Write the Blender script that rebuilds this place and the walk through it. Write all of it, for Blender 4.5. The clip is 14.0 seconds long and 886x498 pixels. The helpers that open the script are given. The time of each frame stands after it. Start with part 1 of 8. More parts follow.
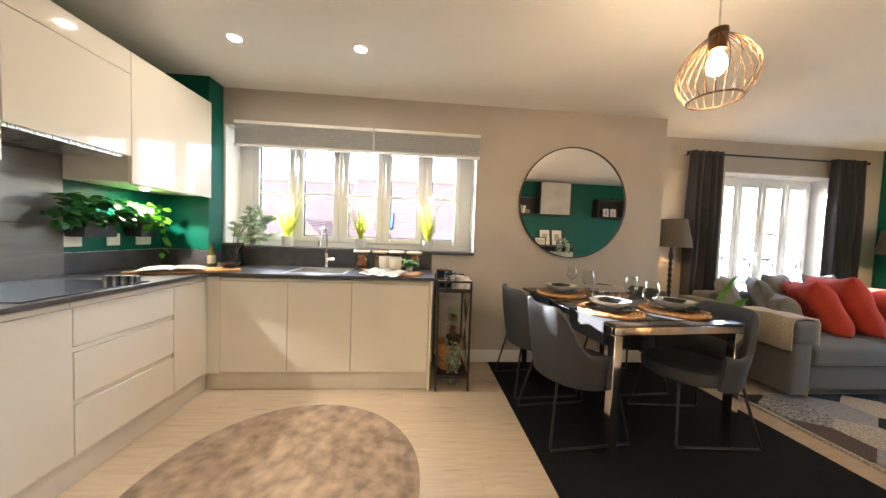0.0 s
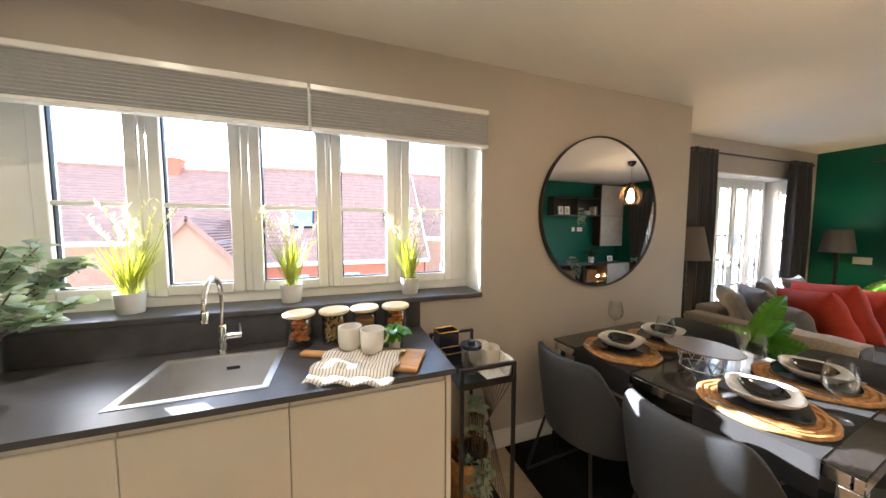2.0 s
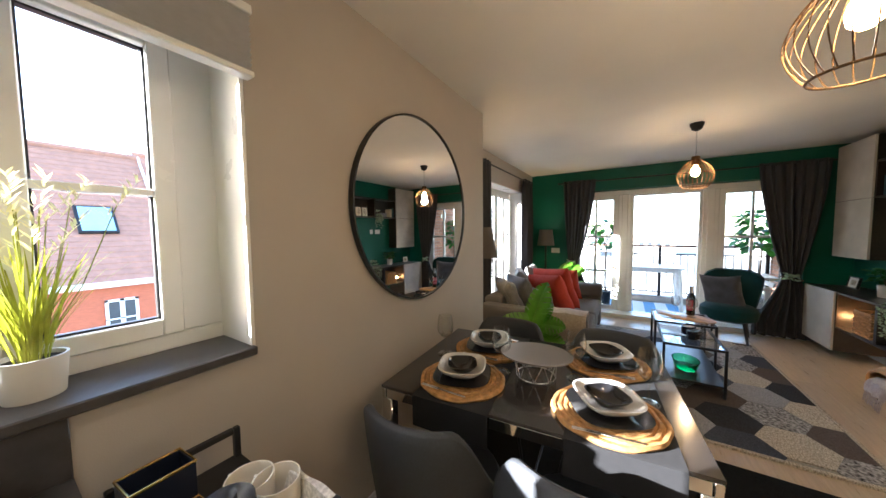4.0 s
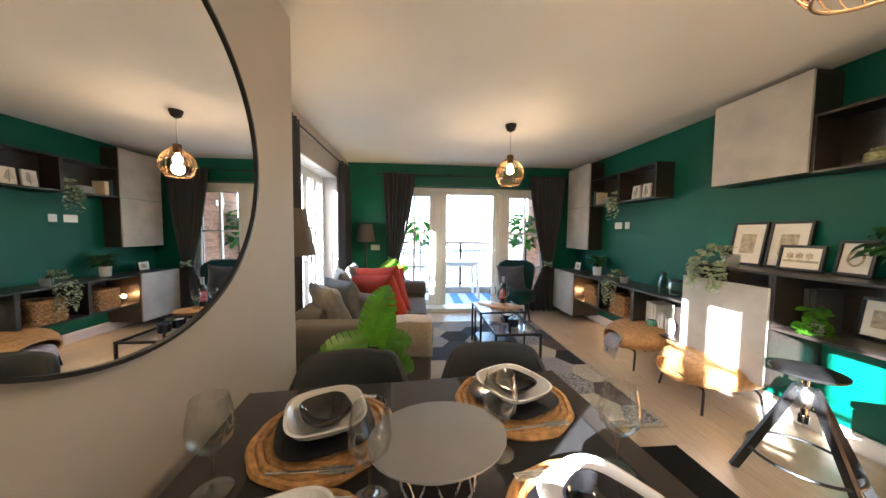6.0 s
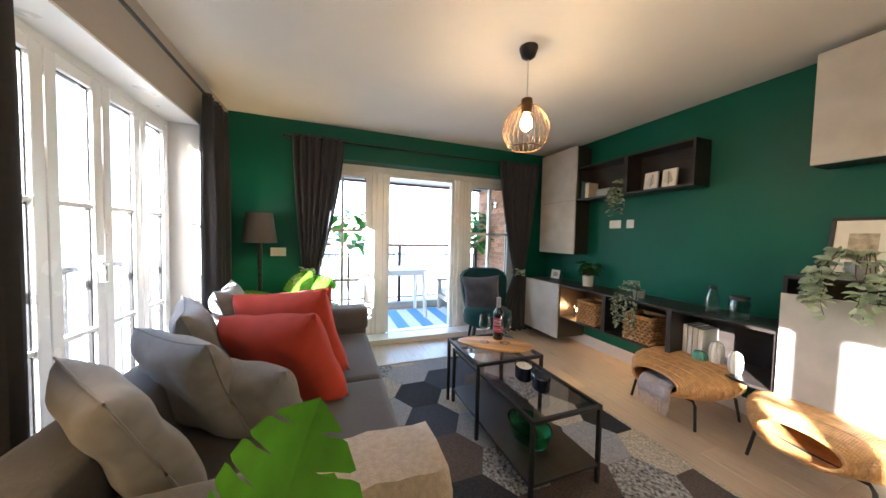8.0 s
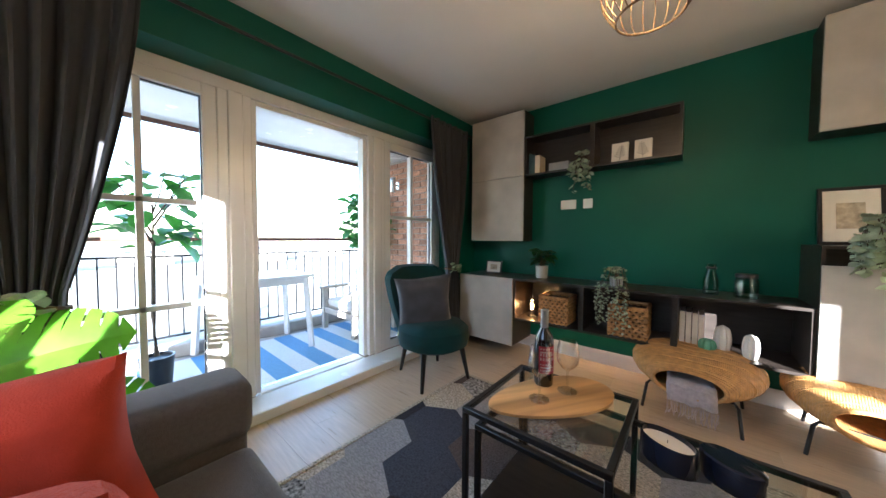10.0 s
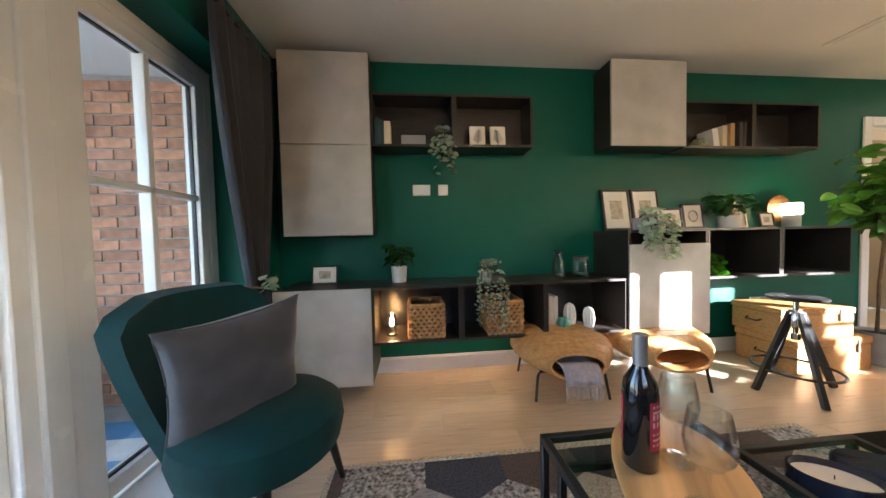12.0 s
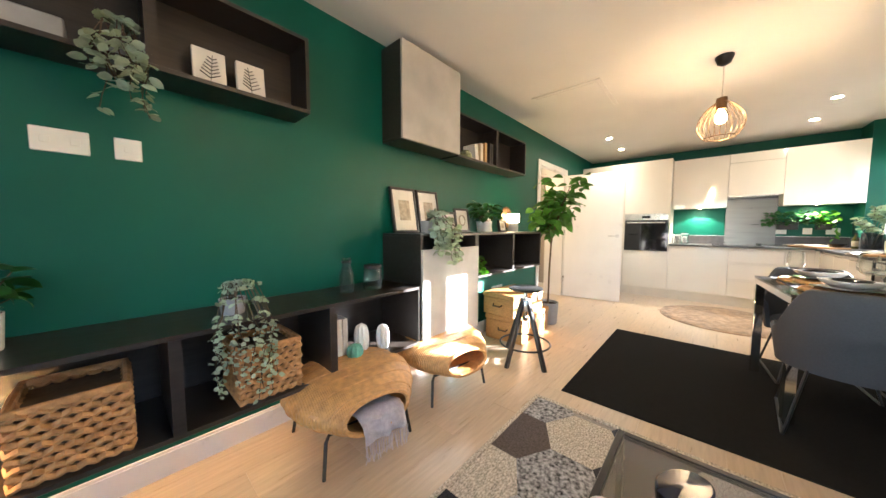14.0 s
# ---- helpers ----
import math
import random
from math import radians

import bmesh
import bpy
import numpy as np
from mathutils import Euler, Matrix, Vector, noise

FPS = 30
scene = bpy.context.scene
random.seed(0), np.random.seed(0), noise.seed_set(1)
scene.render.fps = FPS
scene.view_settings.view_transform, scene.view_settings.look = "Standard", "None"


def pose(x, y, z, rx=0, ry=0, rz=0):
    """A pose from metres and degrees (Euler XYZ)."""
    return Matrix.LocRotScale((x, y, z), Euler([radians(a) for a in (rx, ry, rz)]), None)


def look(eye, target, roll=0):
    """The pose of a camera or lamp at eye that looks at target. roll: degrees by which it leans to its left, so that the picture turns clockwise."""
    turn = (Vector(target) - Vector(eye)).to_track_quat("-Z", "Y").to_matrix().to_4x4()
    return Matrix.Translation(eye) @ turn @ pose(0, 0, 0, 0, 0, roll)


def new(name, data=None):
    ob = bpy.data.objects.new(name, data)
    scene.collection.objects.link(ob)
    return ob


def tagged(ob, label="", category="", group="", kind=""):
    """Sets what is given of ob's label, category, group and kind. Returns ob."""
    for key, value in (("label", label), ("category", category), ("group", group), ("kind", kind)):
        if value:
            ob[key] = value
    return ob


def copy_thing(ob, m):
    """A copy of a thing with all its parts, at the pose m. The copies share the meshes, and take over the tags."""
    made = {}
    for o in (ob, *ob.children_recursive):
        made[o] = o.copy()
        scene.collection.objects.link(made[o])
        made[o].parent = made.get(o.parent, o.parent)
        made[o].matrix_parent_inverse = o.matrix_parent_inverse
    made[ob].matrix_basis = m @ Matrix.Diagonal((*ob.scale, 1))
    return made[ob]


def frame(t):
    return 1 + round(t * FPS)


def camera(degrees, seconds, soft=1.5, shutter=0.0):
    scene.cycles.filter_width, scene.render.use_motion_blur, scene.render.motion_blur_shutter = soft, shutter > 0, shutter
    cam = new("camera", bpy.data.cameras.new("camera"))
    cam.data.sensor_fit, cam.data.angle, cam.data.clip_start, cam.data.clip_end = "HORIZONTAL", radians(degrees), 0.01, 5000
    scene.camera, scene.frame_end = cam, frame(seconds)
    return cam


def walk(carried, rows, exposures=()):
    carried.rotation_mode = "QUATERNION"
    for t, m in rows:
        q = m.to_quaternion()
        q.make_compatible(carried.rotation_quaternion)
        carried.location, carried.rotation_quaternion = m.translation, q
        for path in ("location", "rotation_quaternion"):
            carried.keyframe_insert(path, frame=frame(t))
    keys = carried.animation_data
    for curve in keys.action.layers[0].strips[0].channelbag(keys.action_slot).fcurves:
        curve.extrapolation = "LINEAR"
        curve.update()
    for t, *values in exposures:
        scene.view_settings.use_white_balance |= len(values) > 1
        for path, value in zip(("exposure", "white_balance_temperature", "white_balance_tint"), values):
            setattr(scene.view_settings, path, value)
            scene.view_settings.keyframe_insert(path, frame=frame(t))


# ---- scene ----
cam = camera(112.8, 14.0)
EXPOSE = [(t, e, 5600, 13) for t, e in ((0.0, 4.18), (1.5, 3.95), (2.5, 3.7), (4.0, 3.58), (6.5, 4.2), (7.0, 4.28), (9.5, 3.65), (10.0, 3.72), (10.5, 3.72), (11.5, 3.45), (12.0, 3.9), (12.5, 4.3), (14.0, 4.6))]
PATH = [
    (0, (1.292, 0.611, 1.18), (1.449, 2.603, 1.097), 2.1),
    (0.5, (1.154, 0.941, 1.234), (1.266, 2.936, 1.149), 1.5),
    (1, (1.075, 1.281, 1.332), (1.284, 3.269, 1.267), 0.9),
    (1.5, (1.03, 1.523, 1.338), (1.421, 3.483, 1.266), 0.6),
    (2, (0.979, 1.723, 1.427), (1.638, 3.607, 1.292), 0.1),
    (2.5, (0.981, 1.859, 1.469), (1.903, 3.628, 1.328), -0.2),
    (3, (0.992, 2.008, 1.493), (2.237, 3.567, 1.352), -0.4),
    (3.5, (1.134, 2.167, 1.496), (2.62, 3.494, 1.33), -0.3),
    (4, (1.311, 2.296, 1.412), (3.006, 3.351, 1.295), -0.6),
    (6.5, (2.293, 2.742, 1.311), (4.257, 2.384, 1.192), 1.1),
    (7, (2.652, 2.782, 1.314), (4.594, 2.316, 1.202), 1.2),
    (9.5, (4.534, 2.927, 1.112), (6.059, 1.635, 1.048), 0.7),
    (10, (4.842, 2.887, 1.105), (6.137, 1.364, 1.031), 0.3),
    (10.5, (5.149, 2.78, 1.109), (6.159, 1.055, 1.036), 0.3),
    (11, (5.417, 2.652, 1.111), (6.076, 0.765, 1.049), 0.0),
    (11.5, (5.688, 2.503, 1.075), (5.926, 0.517, 1.026), -0.9),
    (12, (5.815, 2.327, 1.044), (5.621, 0.337, 0.973), -1.3),
    (12.5, (5.84, 2.173, 1.013), (5.27, 0.258, 0.922), -0.9),
    (13, (5.773, 2.041, 1.0), (4.859, 0.264, 0.91), -0.5),
    (13.2, (5.758, 1.985, 1.029), (4.706, 0.289, 0.912), -0.0),
    (13.5, (5.719, 1.925, 1.04), (4.508, 0.339, 0.921), -0.1),
    (14, (5.633, 1.767, 1.111), (4.148, 0.435, 0.971), 0.1),
]
walk(cam, [(t, look(eye, target, roll)) for t, eye, target, roll in PATH], EXPOSE)
SKY, SUN, DOWN, PEND = 0.15, 5.0, 2.3, 0.5

# ---- world and light ----
world = bpy.data.worlds.new("sky")
scene.world = world
world.use_nodes = True
wn = world.node_tree.nodes
sky = wn.new("ShaderNodeTexSky")
sky.sky_type, sky.sun_disc = "NISHITA", False
SUN_FROM = Vector((-0.905, 1.0, 0.385)).normalized()
sky.sun_elevation = math.asin(SUN_FROM.z)
sky.sun_rotation = math.atan2(SUN_FROM.x, SUN_FROM.y)
wn["Background"].inputs["Strength"].default_value = SKY
world.node_tree.links.new(sky.outputs[0], wn["Background"].inputs["Color"])
sun = new("sun", bpy.data.lights.new("sun", "SUN"))
sun.data.energy, sun.data.angle, sun.data.color = SUN, radians(0.5), (1.0, 0.93, 0.82)
sun.matrix_world = look(SUN_FROM * 30, (0, 0, 0))


# ---- materials ----
def mat(name, base, rough=0.5, metal=0.0, var=0.1, scale=6.0, bump=0.0, bscale=80.0, stretch=(1, 1, 1), trans=0.0,
        coat=0.0, sheen=0.0, rand=0.0, spec=0.5, rvar=0.08):
    m = bpy.data.materials.new(name)
    m.use_nodes = True
    n, l = m.node_tree.nodes, m.node_tree.links
    b = n["Principled BSDF"]
    b.inputs["Roughness"].default_value, b.inputs["Metallic"].default_value = rough, metal
    b.inputs["Transmission Weight"].default_value = trans
    b.inputs["Coat Weight"].default_value = coat
    b.inputs["Coat Roughness"].default_value = 0.06
    b.inputs["Sheen Weight"].default_value = sheen
    b.inputs["Specular IOR Level"].default_value = spec
    tc, mp = n.new("ShaderNodeTexCoord"), n.new("ShaderNodeMapping")
    l.new(tc.outputs["Object"], mp.inputs["Vector"])
    mp.inputs["Scale"].default_value = stretch
    no = n.new("ShaderNodeTexNoise")
    no.inputs["Scale"].default_value, no.inputs["Detail"].default_value = scale, 6
    l.new(mp.outputs[0], no.inputs["Vector"])
    ra = n.new("ShaderNodeMapRange")
    ra.inputs["From Min"].default_value, ra.inputs["From Max"].default_value = 0.3, 0.7
    ra.inputs["To Min"].default_value, ra.inputs["To Max"].default_value = 1 - var, 1 + var
    l.new(no.outputs["Fac"], ra.inputs["Value"])
    value = ra.outputs[0]
    if rand:
        oi, ma, mu = n.new("ShaderNodeObjectInfo"), n.new("ShaderNodeMapRange"), n.new("ShaderNodeMath")
        ma.inputs["To Min"].default_value, ma.inputs["To Max"].default_value = 1 - rand, 1 + rand
        l.new(oi.outputs["Random"], ma.inputs["Value"])
        mu.operation = "MULTIPLY"
        l.new(value, mu.inputs[0])
        l.new(ma.outputs[0], mu.inputs[1])
        value = mu.outputs[0]
    mix = n.new("ShaderNodeVectorMath")
    mix.operation = "SCALE"
    mix.inputs[0].default_value = base[:3]
    l.new(value, mix.inputs["Scale"])
    l.new(mix.outputs[0], b.inputs["Base Color"])
    rr = n.new("ShaderNodeMapRange")
    rr.inputs["To Min"].default_value, rr.inputs["To Max"].default_value = max(rough - rvar, 0), min(rough + rvar, 1)
    l.new(no.outputs["Fac"], rr.inputs["Value"])
    if rvar and rough > 0.1:
        l.new(rr.outputs[0], b.inputs["Roughness"])
    if bump:
        n2, bu = n.new("ShaderNodeTexNoise"), n.new("ShaderNodeBump")
        n2.inputs["Scale"].default_value, n2.inputs["Detail"].default_value = bscale, 3
        l.new(mp.outputs[0], n2.inputs["Vector"])
        bu.inputs["Strength"].default_value, bu.inputs["Distance"].default_value = bump, 0.004
        l.new(n2.outputs["Fac"], bu.inputs["Height"])
        l.new(bu.outputs[0], b.inputs["Normal"])
    return m


def leafy(name, base, rough, through_share=0.35, **k):
    """A leaf: glossy on the face, and some of the light passes through the blade."""
    m = mat(name, base, rough, **k)
    n, l = m.node_tree.nodes, m.node_tree.links
    tr, mx = n.new("ShaderNodeBsdfTranslucent"), n.new("ShaderNodeMixShader")
    src = n["Principled BSDF"].inputs["Base Color"].links[0].from_socket
    up = n.new("ShaderNodeVectorMath")
    up.operation = "MULTIPLY"
    up.inputs[1].default_value = (1.7, 1.7, 0.9)
    l.new(src, up.inputs[0]), l.new(up.outputs[0], tr.inputs["Color"])
    mx.inputs[0].default_value = through_share
    l.new(n["Principled BSDF"].outputs[0], mx.inputs[1]), l.new(tr.outputs[0], mx.inputs[2])
    l.new(mx.outputs[0], n["Material Output"].inputs["Surface"])
    return m


def glow(name, color, strength):
    m = bpy.data.materials.new(name)
    m.use_nodes = True
    b = m.node_tree.nodes["Principled BSDF"]
    b.inputs["Base Color"].default_value = (*color, 1)
    b.inputs["Emission Color"].default_value, b.inputs["Emission Strength"].default_value = (*color, 1), strength
    return m


def glass(name, color=(1, 1, 1), rough=0.0, ior=1.45):
    m = bpy.data.materials.new(name)
    m.use_nodes = True
    b = m.node_tree.nodes["Principled BSDF"]
    b.inputs["Base Color"].default_value, b.inputs["Roughness"].default_value = (*color, 1), rough
    b.inputs["Transmission Weight"].default_value, b.inputs["IOR"].default_value = 1.0, ior
    return m


def pane_glass(name, blend=0.12, tint=(1, 1, 1)):
    """Thin glass: clear, with a gloss that grows towards the edge."""
    m = bpy.data.materials.new(name)
    m.use_nodes = True
    n, l = m.node_tree.nodes, m.node_tree.links
    tr, gl, mx, fr = (n.new(k) for k in ("ShaderNodeBsdfTransparent", "ShaderNodeBsdfGlossy", "ShaderNodeMixShader", "ShaderNodeLayerWeight"))
    gl.inputs["Roughness"].default_value = 0.02
    fr.inputs["Blend"].default_value = blend
    tr.inputs["Color"].default_value = (*tint, 1)
    l.new(fr.outputs["Facing"], mx.inputs[0]), l.new(tr.outputs[0], mx.inputs[1]), l.new(gl.outputs[0], mx.inputs[2])
    l.new(mx.outputs[0], n["Material Output"].inputs["Surface"])
    return m


M_GREEN = mat("green_paint", (0.0015, 0.088, 0.058), 0.5, var=0.06, scale=3, bump=0.15, bscale=220, spec=0.3)
M_GREY = mat("warm_grey_paint", (0.43, 0.39, 0.345), 0.7, var=0.04, scale=3, bump=0.12, bscale=220)
M_CEIL = mat("ceiling_paint", (0.76, 0.73, 0.67), 0.85, var=0.03, scale=2, bump=0.1, bscale=200)
M_WHITE = mat("white_gloss_paint", (0.78, 0.77, 0.74), 0.3, var=0.03, scale=4, bump=0.05, bscale=120)
M_UPVC = mat("white_upvc", (0.80, 0.80, 0.78), 0.25, var=0.03, scale=5)
M_GLOSS = mat("ivory_gloss_laminate", (0.77, 0.72, 0.63), 0.07, var=0.02, scale=3, coat=0.5, rvar=0)
M_CARCASS = mat("ivory_carcass", (0.66, 0.61, 0.53), 0.4, var=0.04)
M_WORKTOP = mat("dark_slate_worktop", (0.055, 0.052, 0.055), 0.38, var=0.25, scale=14, bump=0.12, bscale=150)
M_SPLASH = mat("grey_metal_splashback", (0.16, 0.155, 0.15), 0.3, 0.6, var=0.12, scale=2, stretch=(1, 1, 12))
M_STEEL = mat("brushed_steel", (0.62, 0.61, 0.59), 0.28, 1.0, var=0.06, scale=10, stretch=(1, 20, 1))
M_SINK = mat("satin_sink_steel", (0.66, 0.65, 0.63), 0.42, 1.0, var=0.05, scale=14, stretch=(1, 6, 1))
M_CHROME = mat("chrome", (0.75, 0.74, 0.72), 0.08, 1.0, var=0.02, rvar=0)
M_BLACK = mat("black_metal", (0.018, 0.018, 0.019), 0.4, 0.3, var=0.2, scale=20, bump=0.06)
M_BLACKGLASS = mat("black_glass", (0.01, 0.01, 0.012), 0.05, var=0.05, coat=0.6, rvar=0)
M_DARKWOOD = mat("black_brown_wood", (0.022, 0.017, 0.014), 0.35, var=0.35, scale=7, stretch=(1, 9, 9), bump=0.1, bscale=40)
M_CONCRETE = mat("pale_concrete_effect_front", (0.47, 0.445, 0.40), 0.5, var=0.16, scale=4, bump=0.12, bscale=60)
M_FLOOR = mat("pale_oak_plank", (0.53, 0.42, 0.295), 0.30, var=0.11, scale=5, stretch=(1, 11, 1), rand=0.07, bump=0.1, bscale=30)
M_BLACKRUG = mat("black_rug_pile", (0.010, 0.010, 0.010), 0.95, var=0.3, scale=60, bump=0.8, bscale=400, spec=0.1)
M_ROUNDRUG = mat("beige_brown_shag_rug", (0.33, 0.235, 0.155), 0.95, var=0.45, scale=13, bump=0.8, bscale=320, sheen=0.3, spec=0.1)
M_SOFA = mat("grey_sofa_weave", (0.11, 0.108, 0.107), 0.9, var=0.12, scale=90, bump=0.5, bscale=420, sheen=0.2, spec=0.2)
M_CHAIR = mat("slate_grey_chair_shell", (0.040, 0.044, 0.050), 0.6, var=0.15, scale=120, bump=0.3, bscale=500)
M_RED = mat("terracotta_cushion_cotton", (0.44, 0.052, 0.028), 0.85, var=0.14, scale=9, bump=0.5, bscale=300, sheen=0.05, spec=0.2)
M_GREYCUSH = mat("silver_grey_cushion", (0.20, 0.198, 0.195), 0.75, var=0.15, scale=20, bump=0.4, bscale=450, sheen=0.4)
M_DARKCUSH = mat("dark_grey_velvet_cushion", (0.055, 0.057, 0.068), 0.6, var=0.25, scale=10, bump=0.3, bscale=300, sheen=0.25, spec=0.25)
M_CURTAIN = mat("charcoal_curtain_cloth", (0.031, 0.032, 0.037), 0.8, var=0.15, scale=60, bump=0.3, bscale=500, sheen=0.06)
M_TEAL = mat("dark_teal_velvet", (0.001, 0.030, 0.032), 0.75, var=0.2, scale=12, bump=0.3, bscale=400, sheen=0.05, spec=0.2)
M_BLIND = mat("grey_pleated_blind_cloth", (0.50, 0.505, 0.52), 0.8, var=0.05, scale=30)
M_MIRROR = mat("mirror_silver", (0.9, 0.9, 0.9), 0.0, 1.0, var=0.0, rvar=0)
M_GLASS = glass("clear_glass")
M_TABLEGLASS = pane_glass("table_glass")
M_THIN = pane_glass("thin_blown_glass", 0.16, (0.97, 0.98, 0.975))
M_LAMP = glow("warm_lamp_glow", (1.0, 0.80, 0.52), 30)
M_PANE = pane_glass("window_pane")


# ---- builders ----
def box(bm, x0, y0, z0, x1, y1, z1, bevel=0.0, seg=1):
    vs = bmesh.ops.create_cube(bm, size=1)["verts"]
    bmesh.ops.scale(bm, vec=(x1 - x0, y1 - y0, z1 - z0), verts=vs)
    bmesh.ops.translate(bm, vec=((x0 + x1) / 2, (y0 + y1) / 2, (z0 + z1) / 2), verts=vs)
    if bevel:
        es = {e for v in vs for e in v.link_edges}
        bmesh.ops.bevel(bm, geom=list(es), offset=bevel, segments=seg, profile=0.6, affect="EDGES", clamp_overlap=True)
    return bm


def abox(*a, **k):
    return box(bmesh.new(), *a, **k)


def lathe(profile, steps=24, bm=None, at=(0, 0, 0)):
    """A turned body from (radius, height) pairs."""
    bm = bm or bmesh.new()
    rings = []
    for r, z in profile:
        rings.append([bm.verts.new((at[0] + r * math.cos(a), at[1] + r * math.sin(a), at[2] + z))
                      for a in (2 * math.pi * i / steps for i in range(steps))] if r > 1e-5 else [bm.verts.new((at[0], at[1], at[2] + z))])
    for p, q in zip(rings, rings[1:]):
        for i in range(steps):
            j = (i + 1) % steps
            f = [p[i % len(p)], p[j % len(p)], q[j % len(q)], q[i % len(q)]]
            f = [v for k, v in enumerate(f) if v not in f[:k]]
            if len(f) > 2:
                bm.faces.new(f)
    return bm


def tube(points, r=0.01, sides=8, bm=None, closed=False, taper=None):
    """A round bar along points."""
    bm = bm or bmesh.new()
    ps = [Vector(p) for p in points]
    rings, n = [], len(ps)
    up = Vector((0, 0, 1))
    for i, p in enumerate(ps):
        a = ps[(i - 1) % n] if closed or i else p
        b = ps[(i + 1) % n] if closed or i < n - 1 else p
        d = (b - a).normalized()
        side = d.cross(up)
        if side.length < 1e-3:
            side = d.cross(Vector((1, 0, 0)))
        side.normalize()
        other = side.cross(d)
        rr = r if taper is None else r + (taper - r) * i / (n - 1)
        rings.append([bm.verts.new(p + side * rr * math.cos(t) + other * rr * math.sin(t)) for t in (2 * math.pi * k / sides for k in range(sides))])
    for p, q in zip(rings, rings[1:] + (rings[:1] if closed else [])):
        for i in range(sides):
            bm.faces.new((p[i], p[(i + 1) % sides], q[(i + 1) % sides], q[i]))
    if not closed:
        bm.faces.new(rings[0]), bm.faces.new(rings[-1][::-1])
    return bm


def bar(bm, a, b, w=0.02, h=None):
    """A square bar from a to b."""
    a, b = Vector(a), Vector(b)
    h = h or w
    m = look(a, b)
    L = (b - a).length
    vs = bmesh.ops.create_cube(bm, size=1)["verts"]
    bmesh.ops.scale(bm, vec=(w, h, L), verts=vs)
    bmesh.ops.translate(bm, vec=(0, 0, -L / 2), verts=vs)
    bmesh.ops.transform(bm, matrix=m, verts=vs)
    return bm


def smooth(bm, angle=40):
    bmesh.ops.recalc_face_normals(bm, faces=bm.faces)
    for f in bm.faces:
        f.smooth = True
    lim = radians(angle)
    for e in bm.edges:
        if len(e.link_faces) == 2 and e.calc_face_angle(0) > lim:
            e.smooth = False
    return bm


def mesh(name, bm, material):
    smooth(bm)
    me = bpy.data.meshes.new(name)
    bm.to_mesh(me)
    bm.free()
    me.materials.append(material)
    return me


SHIFT = Vector((0, 0, 0))      # origin of the space that is being built


def part(name, bm, material, parent=None, label=""):
    ob = new(name, mesh(name, bm, material))
    if parent:
        ob.parent = parent
    else:
        ob.location = SHIFT
    return tagged(ob, label)


def thing(name, label, category, x=0.0, y=0.0, z=0.0, rz=0.0, group="", kind=""):
    ob = new(name)
    ob.empty_display_size = 0.05
    ob.matrix_basis = Matrix.Translation(SHIFT) @ pose(x, y, z, 0, 0, rz)
    return tagged(ob, label, category, group, kind)


def structure(name, bm, material, label, category):
    return tagged(part(name, bm, material), label, category, kind="structure")


# ---- the room ----
H = 2.40
XW, XE, YS, YK, YL, XR = -0.81, 6.82, 0.0, 3.345, 3.78, 3.65   # west, east, south, kitchen north, living north, return
T = 0.30


def wall_with_holes(name, along, a0, a1, p0, p1, z0, z1, holes, material, label):
    """A wall along x or y from a0 to a1, between the planes p0 and p1, with rectangular holes (a, b, low, high)."""
    bm = bmesh.new()

    def piece(a, b, lo, hi):
        if b - a > 1e-4 and hi - lo > 1e-4:
            if along == "x":
                box(bm, a, p0, lo, b, p1, hi)
            else:
                box(bm, p0, a, lo, p1, b, hi)
    at = a0
    for a, b, lo, hi in sorted(holes):
        piece(at, a, z0, z1)
        piece(a, b, z0, lo)
        piece(a, b, hi, z1)
        at = b
    piece(at, a1, z0, z1)
    return structure(name, bm, material, label, "wall")


KWIN = (-0.43, 1.80, 1.035, 2.09)
LWIN = (4.77, 6.18, 0.10, 2.05)
EDOOR = (0.40, 3.14, 0.0, 2.06)
SDOOR = (0.70, 1.65, 0.0, 1.99)
wall_with_holes("wall_south", "x", XW - T, XE + T, -T, YS, 0, H, [SDOOR], M_GREEN, "dark green painted plaster wall behind the media units")
structure("wall_west", abox(XW - T, YS, 0, XW, YK, H), M_GREEN, "dark green painted plaster wall behind the kitchen units", "wall")
wall_with_holes("wall_north_kitchen", "x", XW - T, XR, YK, YK + T, 0, H, [KWIN], M_GREY, "warm grey painted wall with a wide window and mirror")
structure("wall_return", abox(XR - 0.24, YK + T, 0, XR, YL + T, H), M_GREY, "warm grey painted wall return beside the living area", "wall")
wall_with_holes("wall_north_living", "x", XR, XE + T, YL, YL + T, 0, H, [LWIN], M_GREY, "warm grey painted wall with tall glazed doors")
wall_with_holes("wall_east", "y", YS, YL, XE, XE + T, 0, H, [EDOOR], M_GREEN, "dark green painted wall round the balcony doors")
structure("ceiling", abox(XW - T, -T, H, XE + T, YL + T, H + 0.2), M_CEIL, "off-white painted plaster ceiling", "ceiling")
floor = structure("floor", abox(XW - T, -1.6, -0.2, XE + T, YL + T, -0.012), M_CARCASS, "pale oak effect plank floor", "floor")
structure("wall_hall", abox(-0.2, -1.6, 0, 2.2, -1.5, H), M_GREY, "plain hall wall seen through the doorway", "wall")
structure("wall_hall_side", abox(-0.3, -1.5, 0, -0.2, -T, H), M_GREY, "plain hall side wall", "wall")
structure("wall_hall_end", abox(2.2, -1.5, 0, 2.3, -T, H), M_GREY, "plain hall side wall", "wall")
